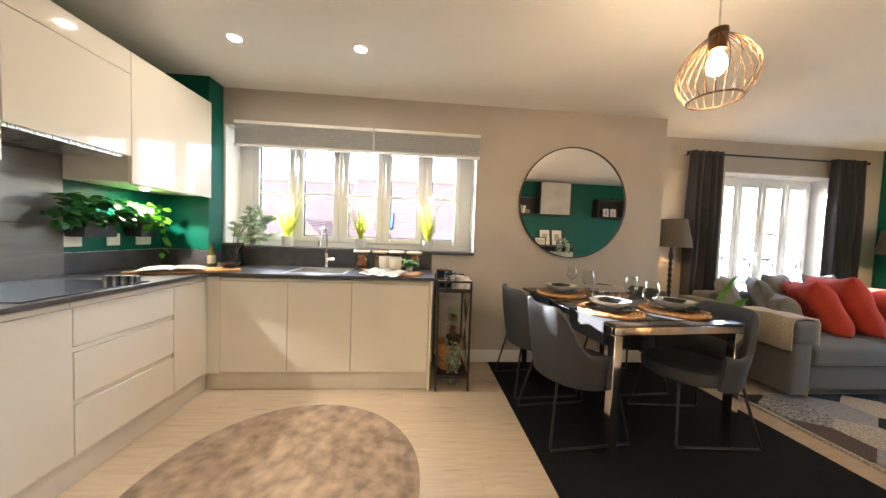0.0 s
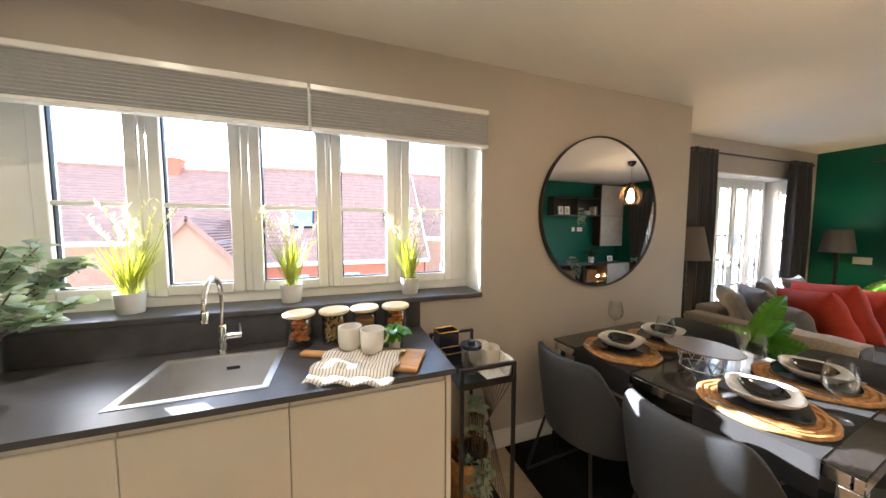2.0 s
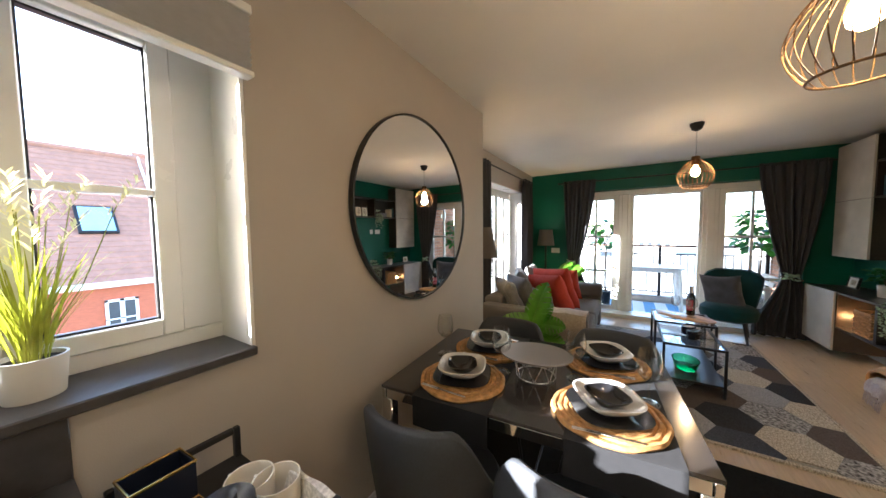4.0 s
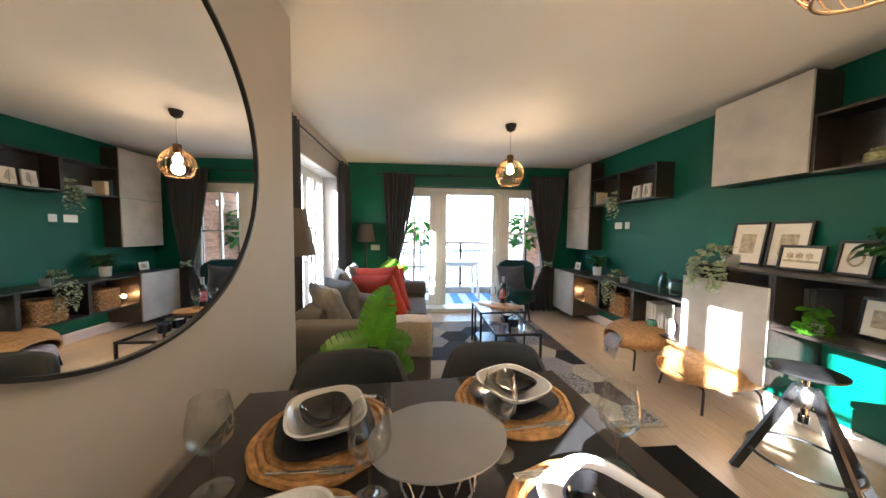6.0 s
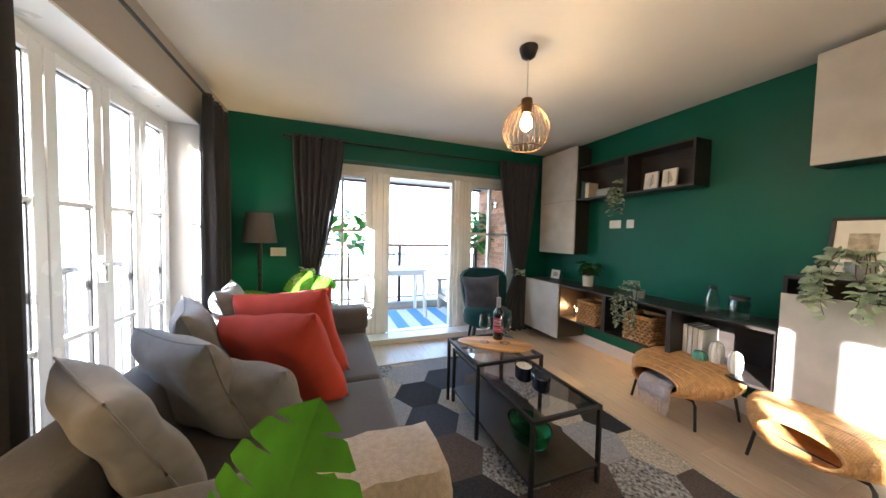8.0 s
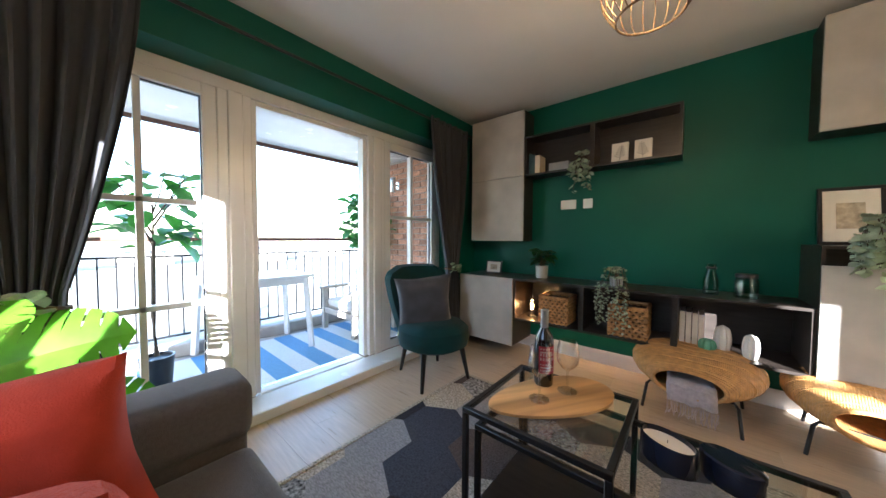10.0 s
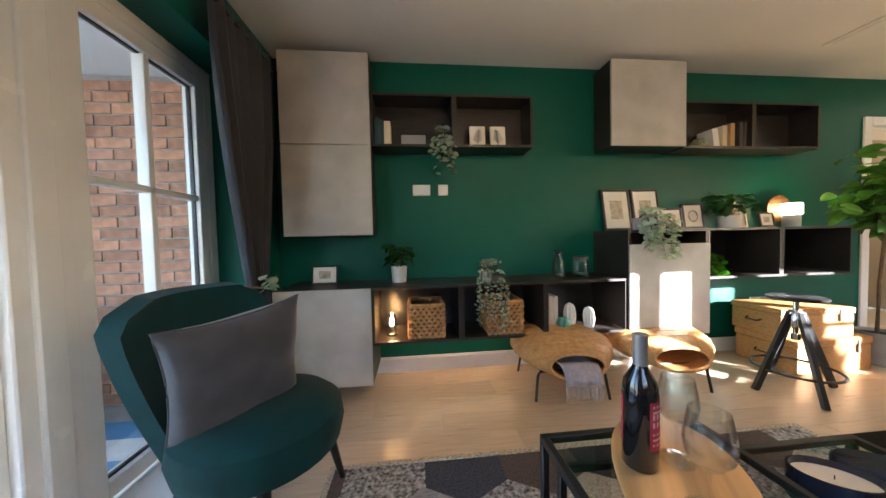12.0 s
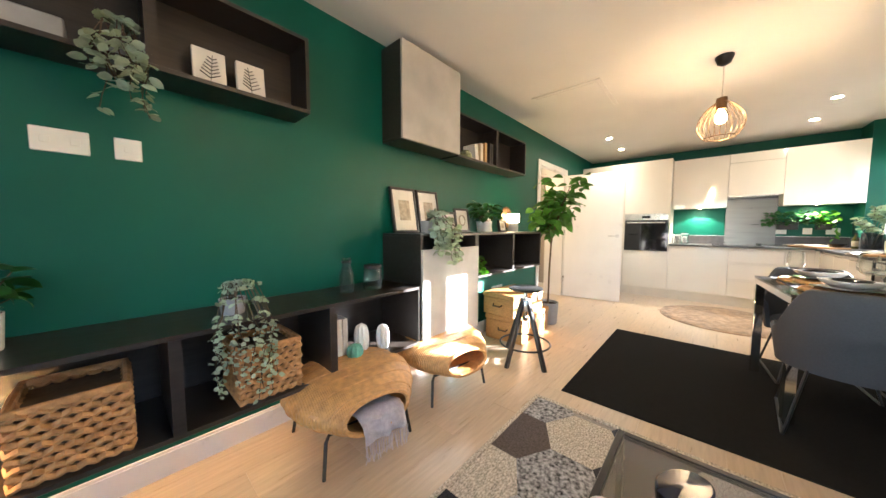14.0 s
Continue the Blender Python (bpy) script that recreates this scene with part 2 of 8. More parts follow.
structure("ceiling_hall", abox(-0.3, -1.6, H, 2.3, -T, H + 0.1), M_CEIL, "white hall ceiling", "ceiling")
structure("pillar", abox(XW, 3.175, 0.86, -0.44, YK, H), M_GREEN, "dark green painted boxed-in corner pillar", "pillar")

# ---- skirting ----
def skirting(name, x0, y0, x1, y1):
    bm = abox(x0, y0, 0, x1, y1, 0.105)
    box(bm, x0 + (0.004 if x1 - x0 < 0.05 else 0), y0 + (0.004 if y1 - y0 < 0.05 else 0), 0.105, x1 - (0.004 if x1 - x0 < 0.05 else 0), y1 - (0.004 if y1 - y0 < 0.05 else 0), 0.118)
    return structure(name, bm, M_WHITE, "white painted skirting board", "skirting")


skirting("baseboard_south", 1.74, 0, XE, 0.016)
skirting("baseboard_north", 1.42, YK - 0.016, XR, YK)
skirting("baseboard_return", XR, YK, XR + 0.016, YL)
skirting("baseboard_living", XR + 0.016, YL - 0.016, LWIN[0], YL)
skirting("baseboard_living_east", LWIN[1], YL - 0.016, XE, YL)
skirting("baseboard_east", XE - 0.016, EDOOR[1] + 0.02, XE, YL - 0.016)
skirting("baseboard_east_south", XE - 0.016, 0.016, XE, EDOOR[0] - 0.02)


# ---- windows ----
def casement(parent, along, fixed, a0, a1, z0, z1, depth=0.05, rail=0.05, transom=None, mullion=None, bar_w=0.022):
    """One glazed light: four stiles, glazing bars and pane."""
    def pc(bm, a, b, lo, hi, d0, d1, bev=0.004):
        if along == "x":
            return box(bm, a, fixed + d0, lo, b, fixed + d1, hi, bev)
        return box(bm, fixed + d0, a, lo, fixed + d1, b, hi, bev)
    bm = bmesh.new()
    pc(bm, a0, a0 + rail, z0, z1, 0, depth), pc(bm, a1 - rail, a1, z0, z1, 0, depth)
    pc(bm, a0 + rail, a1 - rail, z0, z0 + rail, 0, depth), pc(bm, a0 + rail, a1 - rail, z1 - rail, z1, 0, depth)
    fr = part("window_frame", bm, M_UPVC, parent)
    for z in transom or ():
        part("glazing_bar", pc(bmesh.new(), a0 + rail, a1 - rail, z - bar_w / 2, z + bar_w / 2, 0.008, depth - 0.008, 0.003), M_UPVC, parent)
    for a in mullion or ():
        part("glazing_bar", pc(bmesh.new(), a - bar_w / 2, a + bar_w / 2, z0 + rail, z1 - rail, 0.008, depth - 0.008, 0.003), M_UPVC, parent)
    bm = bmesh.new()
    g = 0.006
    pc(bm, a0 + rail, a0 + rail + g, z0 + rail, z1 - rail, depth / 2 - 0.010, depth / 2 + 0.010, 0), pc(bm, a1 - rail - g, a1 - rail, z0 + rail, z1 - rail, depth / 2 - 0.010, depth / 2 + 0.010, 0)
    pc(bm, a0 + rail + g, a1 - rail - g, z0 + rail, z0 + rail + g, depth / 2 - 0.010, depth / 2 + 0.010, 0), pc(bm, a0 + rail + g, a1 - rail - g, z1 - rail - g, z1 - rail, depth / 2 - 0.010, depth / 2 + 0.010, 0)
    part("gasket", bm, M_BLACK, parent, "thin black rubber gasket")
    p = part("pane", pc(bmesh.new(), a0 + rail - 0.004, a1 - rail + 0.004, z0 + rail - 0.004, z1 - rail + 0.004, depth / 2 - 0.004, depth / 2 + 0.004, 0), M_PANE, parent)
    p.visible_shadow = False
    return fr


SHIFT = Vector((-0.24, 0.105, 0))
kw = tagged(thing("window_1", "wide white five-light casement window with glazing bars", "window"), kind="structure")
FY = 3.46
bm = bmesh.new()
for a, b, lo, hi in ((-0.19, 2.04, 1.035, 1.09), (-0.19, 2.04, 2.035, 2.09), (-0.19, -0.050, 1.09, 2.035), (1.914, 2.04, 1.09, 2.035)):
    box(bm, a, FY - 0.01, lo, b, FY + 0.07, hi, 0.004)
part("outer_frame", bm, M_UPVC, kw)
LIGHTS = [(-0.048, 0.317), (0.357, 0.733), (0.777, 1.148), (1.181, 1.540), (1.585, 1.912)]
for a, b in ((0.319, 0.355), (0.735, 0.775), (1.150, 1.179), (1.542, 1.583)):
    part("mullion", abox(a, FY - 0.015, 1.09, b, FY + 0.07, 2.035, 0.006), M_UPVC, kw)
for a, b in LIGHTS:
    casement(kw, "x", FY - 0.025, a - 0.004, b + 0.004, 1.09, 2.035, 0.065, 0.053, (1.542,))
part("window_sill", abox(-0.188, 3.22, 1.012, 2.038, FY - 0.012, 1.04, 0.004), M_WORKTOP, kw, "dark slate window sill")
SHIFT = Vector((0, 0, 0))

lw = tagged(thing("window_2", "tall white glazed double doors with glazing bars", "window"), kind="structure")
FL = 3.97
bm = bmesh.new()
for a, b, lo, hi in ((4.77, 4.83, 0.1, 2.05), (6.12, 6.18, 0.1, 2.05), (4.83, 6.12, 0.1, 0.15), (4.83, 6.12, 1.99, 2.05)):
    box(bm, a, FL, lo, b, FL + 0.08, hi, 0.004)
part("outer_frame", bm, M_UPVC, lw)
for a, b in ((4.83, 5.152), (5.152, 5.475), (5.475, 5.797), (5.797, 6.12)):
    casement(lw, "x", FL - 0.02, a + 0.002, b - 0.002, 0.15, 1.99, 0.06, 0.06, (0.75, 1.36))
part("door_handle", box(abox(5.42, FL - 0.05, 0.98, 5.44, FL - 0.02, 1.12, 0.004), 5.385, FL - 0.06, 1.07, 5.44, FL - 0.045, 1.09, 0.004), M_STEEL, lw)

ew = tagged(thing("window_3", "white balcony door set with an open sliding middle leaf", "window"), kind="structure")
FX = 7.03
bm = bmesh.new()
for a, b, lo, hi in ((0.40, 0.46, 0.06, 2.06), (3.08, 3.14, 0.06, 2.06), (0.46, 3.08, 1.99, 2.06)):
    box(bm, FX - 0.02, a, lo, FX + 0.1, b, hi, 0.004)
for a, b in ((1.17, 1.35), (2.23, 2.41)):
    box(bm, FX - 0.03, a, 0.06, FX + 0.1, b, 1.99, 0.006)
    box(bm, FX - 0.045, a + 0.05, 0.06, FX - 0.02, b - 0.05, 1.99, 0.006)
part("outer_frame", bm, M_UPVC, ew)
casement(ew, "y", FX - 0.02, 0.46, 1.17, 0.06, 1.99, 0.07, 0.07, (0.72, 1.30), (0.82,), 0.03)
casement(ew, "y", FX - 0.02, 2.41, 3.08, 0.06, 1.99, 0.07, 0.07, (0.72, 1.30), (2.74,), 0.03)
bm = bmesh.new()
for y0, y1, lo, hi in ((1.35, 1.385, 0.06, 1.99), (2.195, 2.23, 0.06, 1.99), (1.385, 2.195, 1.955, 1.99), (1.385, 2.195, 0.02, 0.055)):
    box(bm, FX, y0, lo, FX + 0.08, y1, hi, 0.004)
part("sliding_track", bm, M_UPVC, ew)
part("threshold_track", abox(FX - 0.02, 1.36, 0.02, FX + 0.16, 2.22, 0.035), M_STEEL, ew)
structure("door_step", abox(XE - 0.05, 0.46, -0.012, FX - 0.03, 3.10, 0.06, 0.006), M_UPVC, "white painted step below the balcony doors", "step")

# ---- south door ----
dr = tagged(thing("door_1", "white painted flush door standing wide open", "door"), kind="structure")
bm = bmesh.new()
box(bm, 0.62, 0, 0, 0.70, 0.018, 2.06, 0.004), box(bm, 1.65, 0, 0, 1.73, 0.018, 2.06, 0.004), box(bm, 0.70, 0, 1.98, 1.65, 0.018, 2.06, 0.004)
part("architrave", bm, M_WHITE, dr)
bm = bmesh.new()
box(bm, 0.70, -T, 0, 0.73, 0, 1.99), box(bm, 1.62, -T, 0, 1.65, 0, 1.99), box(bm, 0.73, -T, 1.96, 1.62, 0, 1.99)
part("door_lining", bm, M_WHITE, dr)
leaf = part("door_leaf", abox(0, -0.02, 0.01, 0.80, 0.02, 1.955, 0.003), M_WHITE, dr)
leaf.matrix_basis = pose(0.72, 0.035, 0, 0, 0, 98)
for s in (-1, 1):
    bm = lathe([(0, 0), (0.026, 0), (0.026, 0.008), (0, 0.008)], 16)
    bmesh.ops.rotate(bm, cent=(0, 0, 0), matrix=Matrix.Rotation(radians(-90 * s), 3, "X"), verts=bm.verts)
    bmesh.ops.translate(bm, vec=(0.74, 0.02 * s, 1.0), verts=bm.verts)
    tube([(0.74, 0.02 * s, 1.0), (0.74, 0.06 * s, 1.0), (0.62, 0.06 * s, 1.0)], 0.009, 8, bm)
    part("door_handle", bm, M_STEEL, leaf)
for z in (0.25, 1.0, 1.7):
    part("hinge", abox(-0.012, -0.03, z, 0.006, 0.03, z + 0.09, 0.002), M_STEEL, leaf)

hl = thing("hall_lamp", "small lit globe pendant lamp in the hall", "pendant lamp", 1.28, -0.85, H)
part("cord", tube([(0, 0, 0), (0, 0, -0.42)], 0.004, 6), M_BLACK, hl)
part("globe", lathe([(0, -0.54), (0.035, -0.53), (0.058, -0.50), (0.062, -0.47), (0.05, -0.435), (0.02, -0.42), (0, -0.42)], 20), glow("hall_globe_glow", (1.0, 0.62, 0.28), 4), hl)
lt = new("lamp", bpy.data.lights.new("lamp", "POINT"))
lt.parent, lt.matrix_basis = hl, Matrix.Translation((0, 0, -0.62))
lt.data.energy, lt.data.color, lt.data.shadow_soft_size = 1.6, (1, 0.70, 0.38), 0.06

# ---- ceiling fittings ----
hatch = thing("loft_hatch", "off-white flush square hatch in the ceiling", "hatch", 2.44, 0.71, H)
part("hatch_frame", box(abox(-0.36, -0.31, -0.010, 0.36, 0.31, 0.0, 0.003), -0.33, -0.28, -0.016, 0.33, 0.28, -0.010, 0.003), M_CEIL, hatch)


def downlight(x, y):
    d = thing("downlight", "small round white recessed ceiling spotlight, lit", "ceiling light", x, y, H, group="kitchen ceiling spotlights")
    part("rim", lathe([(0.032, 0.0), (0.045, -0.001), (0.046, -0.006), (0.040, -0.010), (0.032, -0.006)], 24), M_WHITE, d)
    part("lens", lathe([(0, -0.004), (0.032, -0.004)], 20), M_LAMP, d, "glowing lens")
    lt = new("spot", bpy.data.lights.new("spot", "SPOT"))
    lt.parent = d
    lt.data.energy, lt.data.spot_size, lt.data.spot_blend, lt.data.color, lt.data.shadow_soft_size = DOWN, radians(84), 0.85, (1, 0.87, 0.7), 0.04
    lt.matrix_basis = Matrix.Translation((0, 0, -0.02))


for dx, dy in ((0.07, 2.64), (0.86, 2.645), (0.06, 0.66), (0.84, 0.66)):
    downlight(dx, dy)

# ---- kitchen ----
SHIFT = Vector((-0.24, 0.105, 0))
XK, YN = -0.57, 3.24     # kitchen walls in this space
WT = 0.87
BX, BY = 0.03, 2.715    # fronts of the west and the north run


def front(parent, along, fixed, a0, a1, z0, z1, name="door", lip=True):
    """A gloss slab front with a bevelled grip edge along its top."""
    bm = bmesh.new()
    if along == "y":
        box(bm, fixed - 0.019, a0 + 0.0015, z0 + 0.0015, fixed, a1 - 0.0015, z1 - (0.026 if lip else 0.0015), 0.002)
        if lip:
            box(bm, fixed - 0.019, a0 + 0.0015, z1 - 0.026, fixed - 0.011, a1 - 0.0015, z1 - 0.003, 0.001)
    else:
        box(bm, a0 + 0.0015, fixed, z0 + 0.0015, a1 - 0.0015, fixed + 0.019, z1 - (0.026 if lip else 0.0015), 0.002)
        if lip:
            box(bm, a0 + 0.0015, fixed + 0.011, z1 - 0.026, a1 - 0.0015, fixed + 0.019, z1 - 0.003, 0.001)
    return part(name, bm, M_GLOSS, parent)


def base_west(a0, a1, splits, label):
    c = thing("base_cabinet", label, "kitchen cabinet", group="kitchen base units")
    part("body", abox(XK, a0 + 0.001, 0.13, BX - 0.02, a1 - 0.001, WT - 0.024), M_CARCASS, c)
    for lo, hi in splits:
        front(c, "y", BX, a0, a1, lo, hi, "drawer_front" if len(splits) > 1 else "door")
    return c


base_west(1.215, 1.90, [(0.14, 0.835)], "ivory gloss handleless base unit under the worktop")
base_west(1.90, 2.43, [(0.14, 0.395), (0.395, 0.635), (0.635, 0.835)], "ivory gloss base unit with three handleless drawers")
base_west(2.43, 2.68, [(0.14, 0.835)], "narrow ivory gloss corner base unit")
for a0, a1 in ((0.115, 0.582), (0.582, 1.04), (1.04, 1.615)):
    c = thing("base_cabinet", "ivory gloss handleless base unit under the sink worktop", "kitchen cabinet", group="kitchen base units")
    part("body", abox(a0 + 0.001, BY + 0.02, 0.13, a1 - 0.001, YN, WT - (0.2 if a0 == 0.582 or a0 == 0.115 else 0.024)), M_CARCASS, c)
    front(c, "x", BY, a0, a1, 0.14, 0.835)
c = thing("end_panel", "ivory gloss end panel closing the base units", "panel")
part("panel", abox(1.617, BY - 0.005, 0.0, 1.638, YN, WT - 0.024, 0.002), M_GLOSS, c)
structure("plinth_west", abox(XK, 0.0, 0.0, BX - 0.024, 2.74, 0.13), M_CARCASS, "ivory plinth under the base units", "plinth")
structure("plinth_north", abox(BX - 0.024, BY + 0.03, 0.0, 1.617, YN, 0.13), M_CARCASS, "ivory plinth under the sink units", "plinth")
c = thing("corner_post", "ivory gloss corner filler post", "panel")
part("post", box(abox(BX - 0.02, 2.68, 0.13, BX - 0.002, BY + 0.02, 0.835), BX - 0.02, BY + 0.002, 0.13, 0.115, BY + 0.02, 0.835), M_GLOSS, c)

wt = thing("worktop", "dark slate laminate L-shaped kitchen worktop", "worktop")
WX, WY = 0.075, 2.68
SX0, SX1, SY0, SY1 = 0.54, 0.95, 2.785, 3.115     # sink cut-out
bm = abox(XK, 1.215, WT - 0.022, WX, WY, WT, 0.002)
for x0, y0, x1, y1 in ((XK, WY, SX0, YN), (SX1, WY, 1.645, YN), (SX0, WY, SX1, SY0), (SX0, SY1, SX1, YN)):
    box(bm, x0, y0, WT - 0.022, x1, y1, WT)
part("top", bm, M_WORKTOP, wt)
bm = abox(-0.186, YN - 0.012, WT, 1.645, YN, 1.02, 0.002)
box(bm, XK, 1.215, WT, XK + 0.012, 3.07, 1.0, 0.002), box(bm, XK + 0.012, 3.056, WT, -0.186, 3.07, 1.0, 0.002), box(bm, -0.2, 3.07, WT, -0.188, YN - 0.012, 1.0, 0.002)
part("upstand", bm, M_WORKTOP, wt)
part("edge_strip", box(abox(XK, 1.215, 1.0, XK + 0.008, 3.056, 1.005), XK, 3.062, 1.0, -0.19, 3.07, 1.005), M_STEEL, wt)
c = thing("splashback", "grey brushed metal hob splashback on the wall", "splashback")
part("sheet", abox(XK + 0.012, 1.86, 1.0, XK + 0.018, 2.40, 1.60, 0.001), M_SPLASH, c)
part("sheet_foot", abox(XK + 0.012, 1.86, WT, XK + 0.018, 2.40, 1.0, 0.001), M_SPLASH, c)

sk = thing("sink", "brushed steel inset sink with a square bowl", "sink")
bm = bmesh.new()
for x0, y0, x1, y1 in ((SX0 - 0.02, SY0 - 0.02, SX1 + 0.02, SY0 + 0.004), (SX0 - 0.02, SY1 - 0.004, SX1 + 0.02, SY1 + 0.02), (SX0 - 0.02, SY0 + 0.004, SX0 + 0.004, SY1 - 0.004), (SX1 - 0.004, SY0 + 0.004, SX1 + 0.02, SY1 - 0.004)):
    box(bm, x0, y0, WT - 0.001, x1, y1, WT + 0.003, 0.001)
part("rim", bm, M_SINK, sk)
bm = bmesh.new()
d = 0.17
for x0, y0, x1, y1 in ((SX0, SY0, SX0 + 0.006, SY1), (SX1 - 0.006, SY0, SX1, SY1), (SX0, SY0, SX1, SY0 + 0.006), (SX0, SY1 - 0.006, SX1, SY1)):
    box(bm, x0, y0, WT - d, x1, y1, WT)
box(bm, SX0, SY0, WT - d - 0.006, SX1, SY1, WT - d)
part("bowl", bm, M_SINK, sk)
part("overflow", abox(0.74, SY1 - 0.009, WT - 0.06, 0.79, SY1 - 0.006, WT - 0.045, 0.002), M_BLACK, sk)
part("waste", lathe([(0, 0.002), (0.035, 0.002), (0.042, 0.0)], 20, at=(0.745, 2.95, WT - d)), M_CHROME, sk)

tp = thing("kitchen_tap", "tall chrome swan-neck mixer tap", "tap", 0.715, 3.165, WT)
part("base", lathe([(0, 0), (0.026, 0), (0.026, 0.008), (0.018, 0.012), (0.018, 0.12), (0.012, 0.13)], 20), M_CHROME, tp)
pts = [(0, 0, 0.12), (0, 0, 0.26)] + [(0, -0.09 + 0.09 * math.cos(a), 0.26 + 0.09 * math.sin(a)) for a in (math.pi * i / 10 for i in range(1, 11))] + [(0, -0.18, 0.22)]
part("spout", tube(pts, 0.0095, 12), M_CHROME, tp)
part("nozzle", lathe([(0.0, 0), (0.014, 0), (0.014, 0.04), (0.012, 0.045)], 16, at=(0, -0.18, 0.19)), M_CHROME, tp)
bm = tube([(0.015, 0, 0.075), (0.075, 0, 0.075)], 0.016, 14)
tube([(0.066, 0, 0.08), (0.066, 0, 0.13)], 0.005, 8, bm)
part("lever", bm, M_CHROME, tp)

hob = thing("induction_hob", "black glass hob with four round control knobs", "hob", z=WT)
part("glass_top", abox(-0.46, 1.72, 0.0, 0.045, 2.25, 0.006, 0.002), M_BLACKGLASS, hob)
for k in range(4):
    part("knob", lathe([(0, 0.034), (0.019, 0.034), (0.021, 0.030), (0.021, 0.006), (0.024, 0.0)], 18, at=(-0.115 + 0.045 * k, 2.195, 0.006)), M_BLACK, hob)


def wall_unit(a0, a1, z0, fronts, label):
    c = thing("wall_cabinet", label, "kitchen cabinet", group="kitchen wall units")
    part("body", abox(XK, a0 + 0.001, z0 + 0.002, -0.20, a1 - 0.001, 2.185), M_CARCASS, c)
    for lo, hi in fronts:
        front(c, "y", -0.18, a0, a1, lo, hi, lip=False)
    return c


wall_unit(1.215, 1.86, 1.435, [(1.425, 2.19)], "ivory gloss handleless wall unit")
wall_unit(1.86, 2.402, 1.595, [(1.585, 2.06), (2.06, 2.19)], "ivory gloss wall unit hiding the cooker hood")
wall_unit(2.402, 3.068, 1.435, [(1.425, 2.19)], "ivory gloss handleless wall unit beside the pillar")
c = thing("cooker_hood", "slim steel built-in cooker hood under the wall unit", "cooker hood")
part("panel", abox(-0.54, 1.88, 1.572, -0.21, 2.38, 1.594, 0.002), M_STEEL, c)
for yy in (1.55, 2.72):
    c = thing("cabinet_light", "small round light under the wall unit, lit", "light", -0.38, yy, 1.435, group="under-cabinet lights")
    part("rim", lathe([(0.026, 0), (0.032, -0.002), (0.03, -0.008), (0.026, -0.006)], 16), M_STEEL, c)
    part("lens", lathe([(0, -0.005), (0.026, -0.005)], 16), M_LAMP, c)
    lt = new("spot", bpy.data.lights.new("spot", "SPOT"))
    lt.parent, lt.matrix_basis = c, Matrix.Translation((0, 0, -0.015))
    lt.data.energy, lt.data.spot_size, lt.data.color, lt.data.shadow_soft_size = 3, radians(120), (1, 0.85, 0.6), 0.02

tall = thing("oven_housing", "tall ivory gloss unit housing the built-in oven", "kitchen cabinet")
part("body", abox(XK, 0.59, 0.13, BX - 0.02, 1.213, 2.20), M_CARCASS, tall)
front(tall, "y", BX, 0.59, 1.213, 0.14, 0.745, lip=False)
front(tall, "y", BX, 0.59, 1.213, 1.355, 2.205, lip=False)
part("side_filler", abox(BX - 0.02, 0.59, 0.745, BX - 0.002, 0.603, 1.355), M_GLOSS, tall)
part("side_filler", abox(BX - 0.02, 1.20, 0.745, BX - 0.002, 1.213, 1.355), M_GLOSS, tall)
tall2 = thing("tall_cabinet", "tall ivory gloss larder unit in the corner", "kitchen cabinet")
part("body", abox(XK, -0.103, 0.13, BX - 0.02, 0.589, 2.20), M_CARCASS, tall2)
front(tall2, "y", BX, -0.103, 0.589, 0.14, 0.745, lip=False)
front(tall2, "y", BX, -0.103, 0.589, 0.745, 2.205, lip=False)
ov = thing("oven", "built-in electric oven with steel controls and black glass", "oven")
part("body", abox(-0.4, 0.605, 0.75, BX - 0.005, 1.198, 1.35, 0.003), M_BLACK, ov)
part("control_panel", abox(BX - 0.005, 0.605, 1.25, BX + 0.012, 1.198, 1.35, 0.003), M_STEEL, ov)
part("door_frame", abox(BX - 0.005, 0.605, 0.755, BX + 0.014, 1.198, 1.243, 0.003), M_BLACKGLASS, ov)
part("oven_window", abox(BX + 0.014, 0.67, 0.815, BX + 0.016, 1.13, 1.155, 0.001), M_BLACKGLASS, ov)
part("handle", box(tube([(BX + 0.045, 0.64, 1.21), (BX + 0.045, 1.16, 1.21)], 0.009, 10), BX + 0.012, 0.66, 1.20, BX + 0.045, 0.672, 1.215), M_STEEL, ov)
part("display", abox(BX + 0.012, 0.845, 1.28, BX + 0.014, 0.96, 1.32), M_BLACKGLASS, ov)
for yy in (0.71, 1.09):
    part("knob", tube([(BX + 0.012, yy, 1.30), (BX + 0.034, yy, 1.30)], 0.018, 16), M_STEEL, ov)

# ---- pleated blinds ----
for x0, x1 in ((-0.085, 1.088), (1.098, 2.05)):
    b = thing("pleated_blind", "grey pleated window blind, drawn most of the way up", "blind", group="kitchen window blinds")
    part("headrail", abox(x0, 3.185, 2.085, x1, YN, 2.115, 0.004), M_UPVC, b)
    bm = bmesh.new()
    n = 11
    for s in (3.19, 3.226):
        prof = []
        for i in range(2 * n + 1):
            prof.append((s + (0.0 if i % 2 else 0.014) * (1 if s < 3.2 else -1), 2.085 - (2.085 - 1.915) * i / (2 * n)))
        rows = [[bm.verts.new((x, y, z)) for y, z in prof] for x in (x0 + 0.004, x1 - 0.004)]
        for i in range(2 * n):
            bm.faces.new((rows[0][i], rows[0][i + 1], rows[1][i + 1], rows[1][i]))
    part("pleated_cloth", bm, M_BLIND, b)
    part("bottom_rail", abox(x0, 3.185, 1.898, x1, 3.23, 1.917, 0.004), M_UPVC, b)
c = thing("blind_cord", "thin white blind cord hanging between the blinds", "cord")
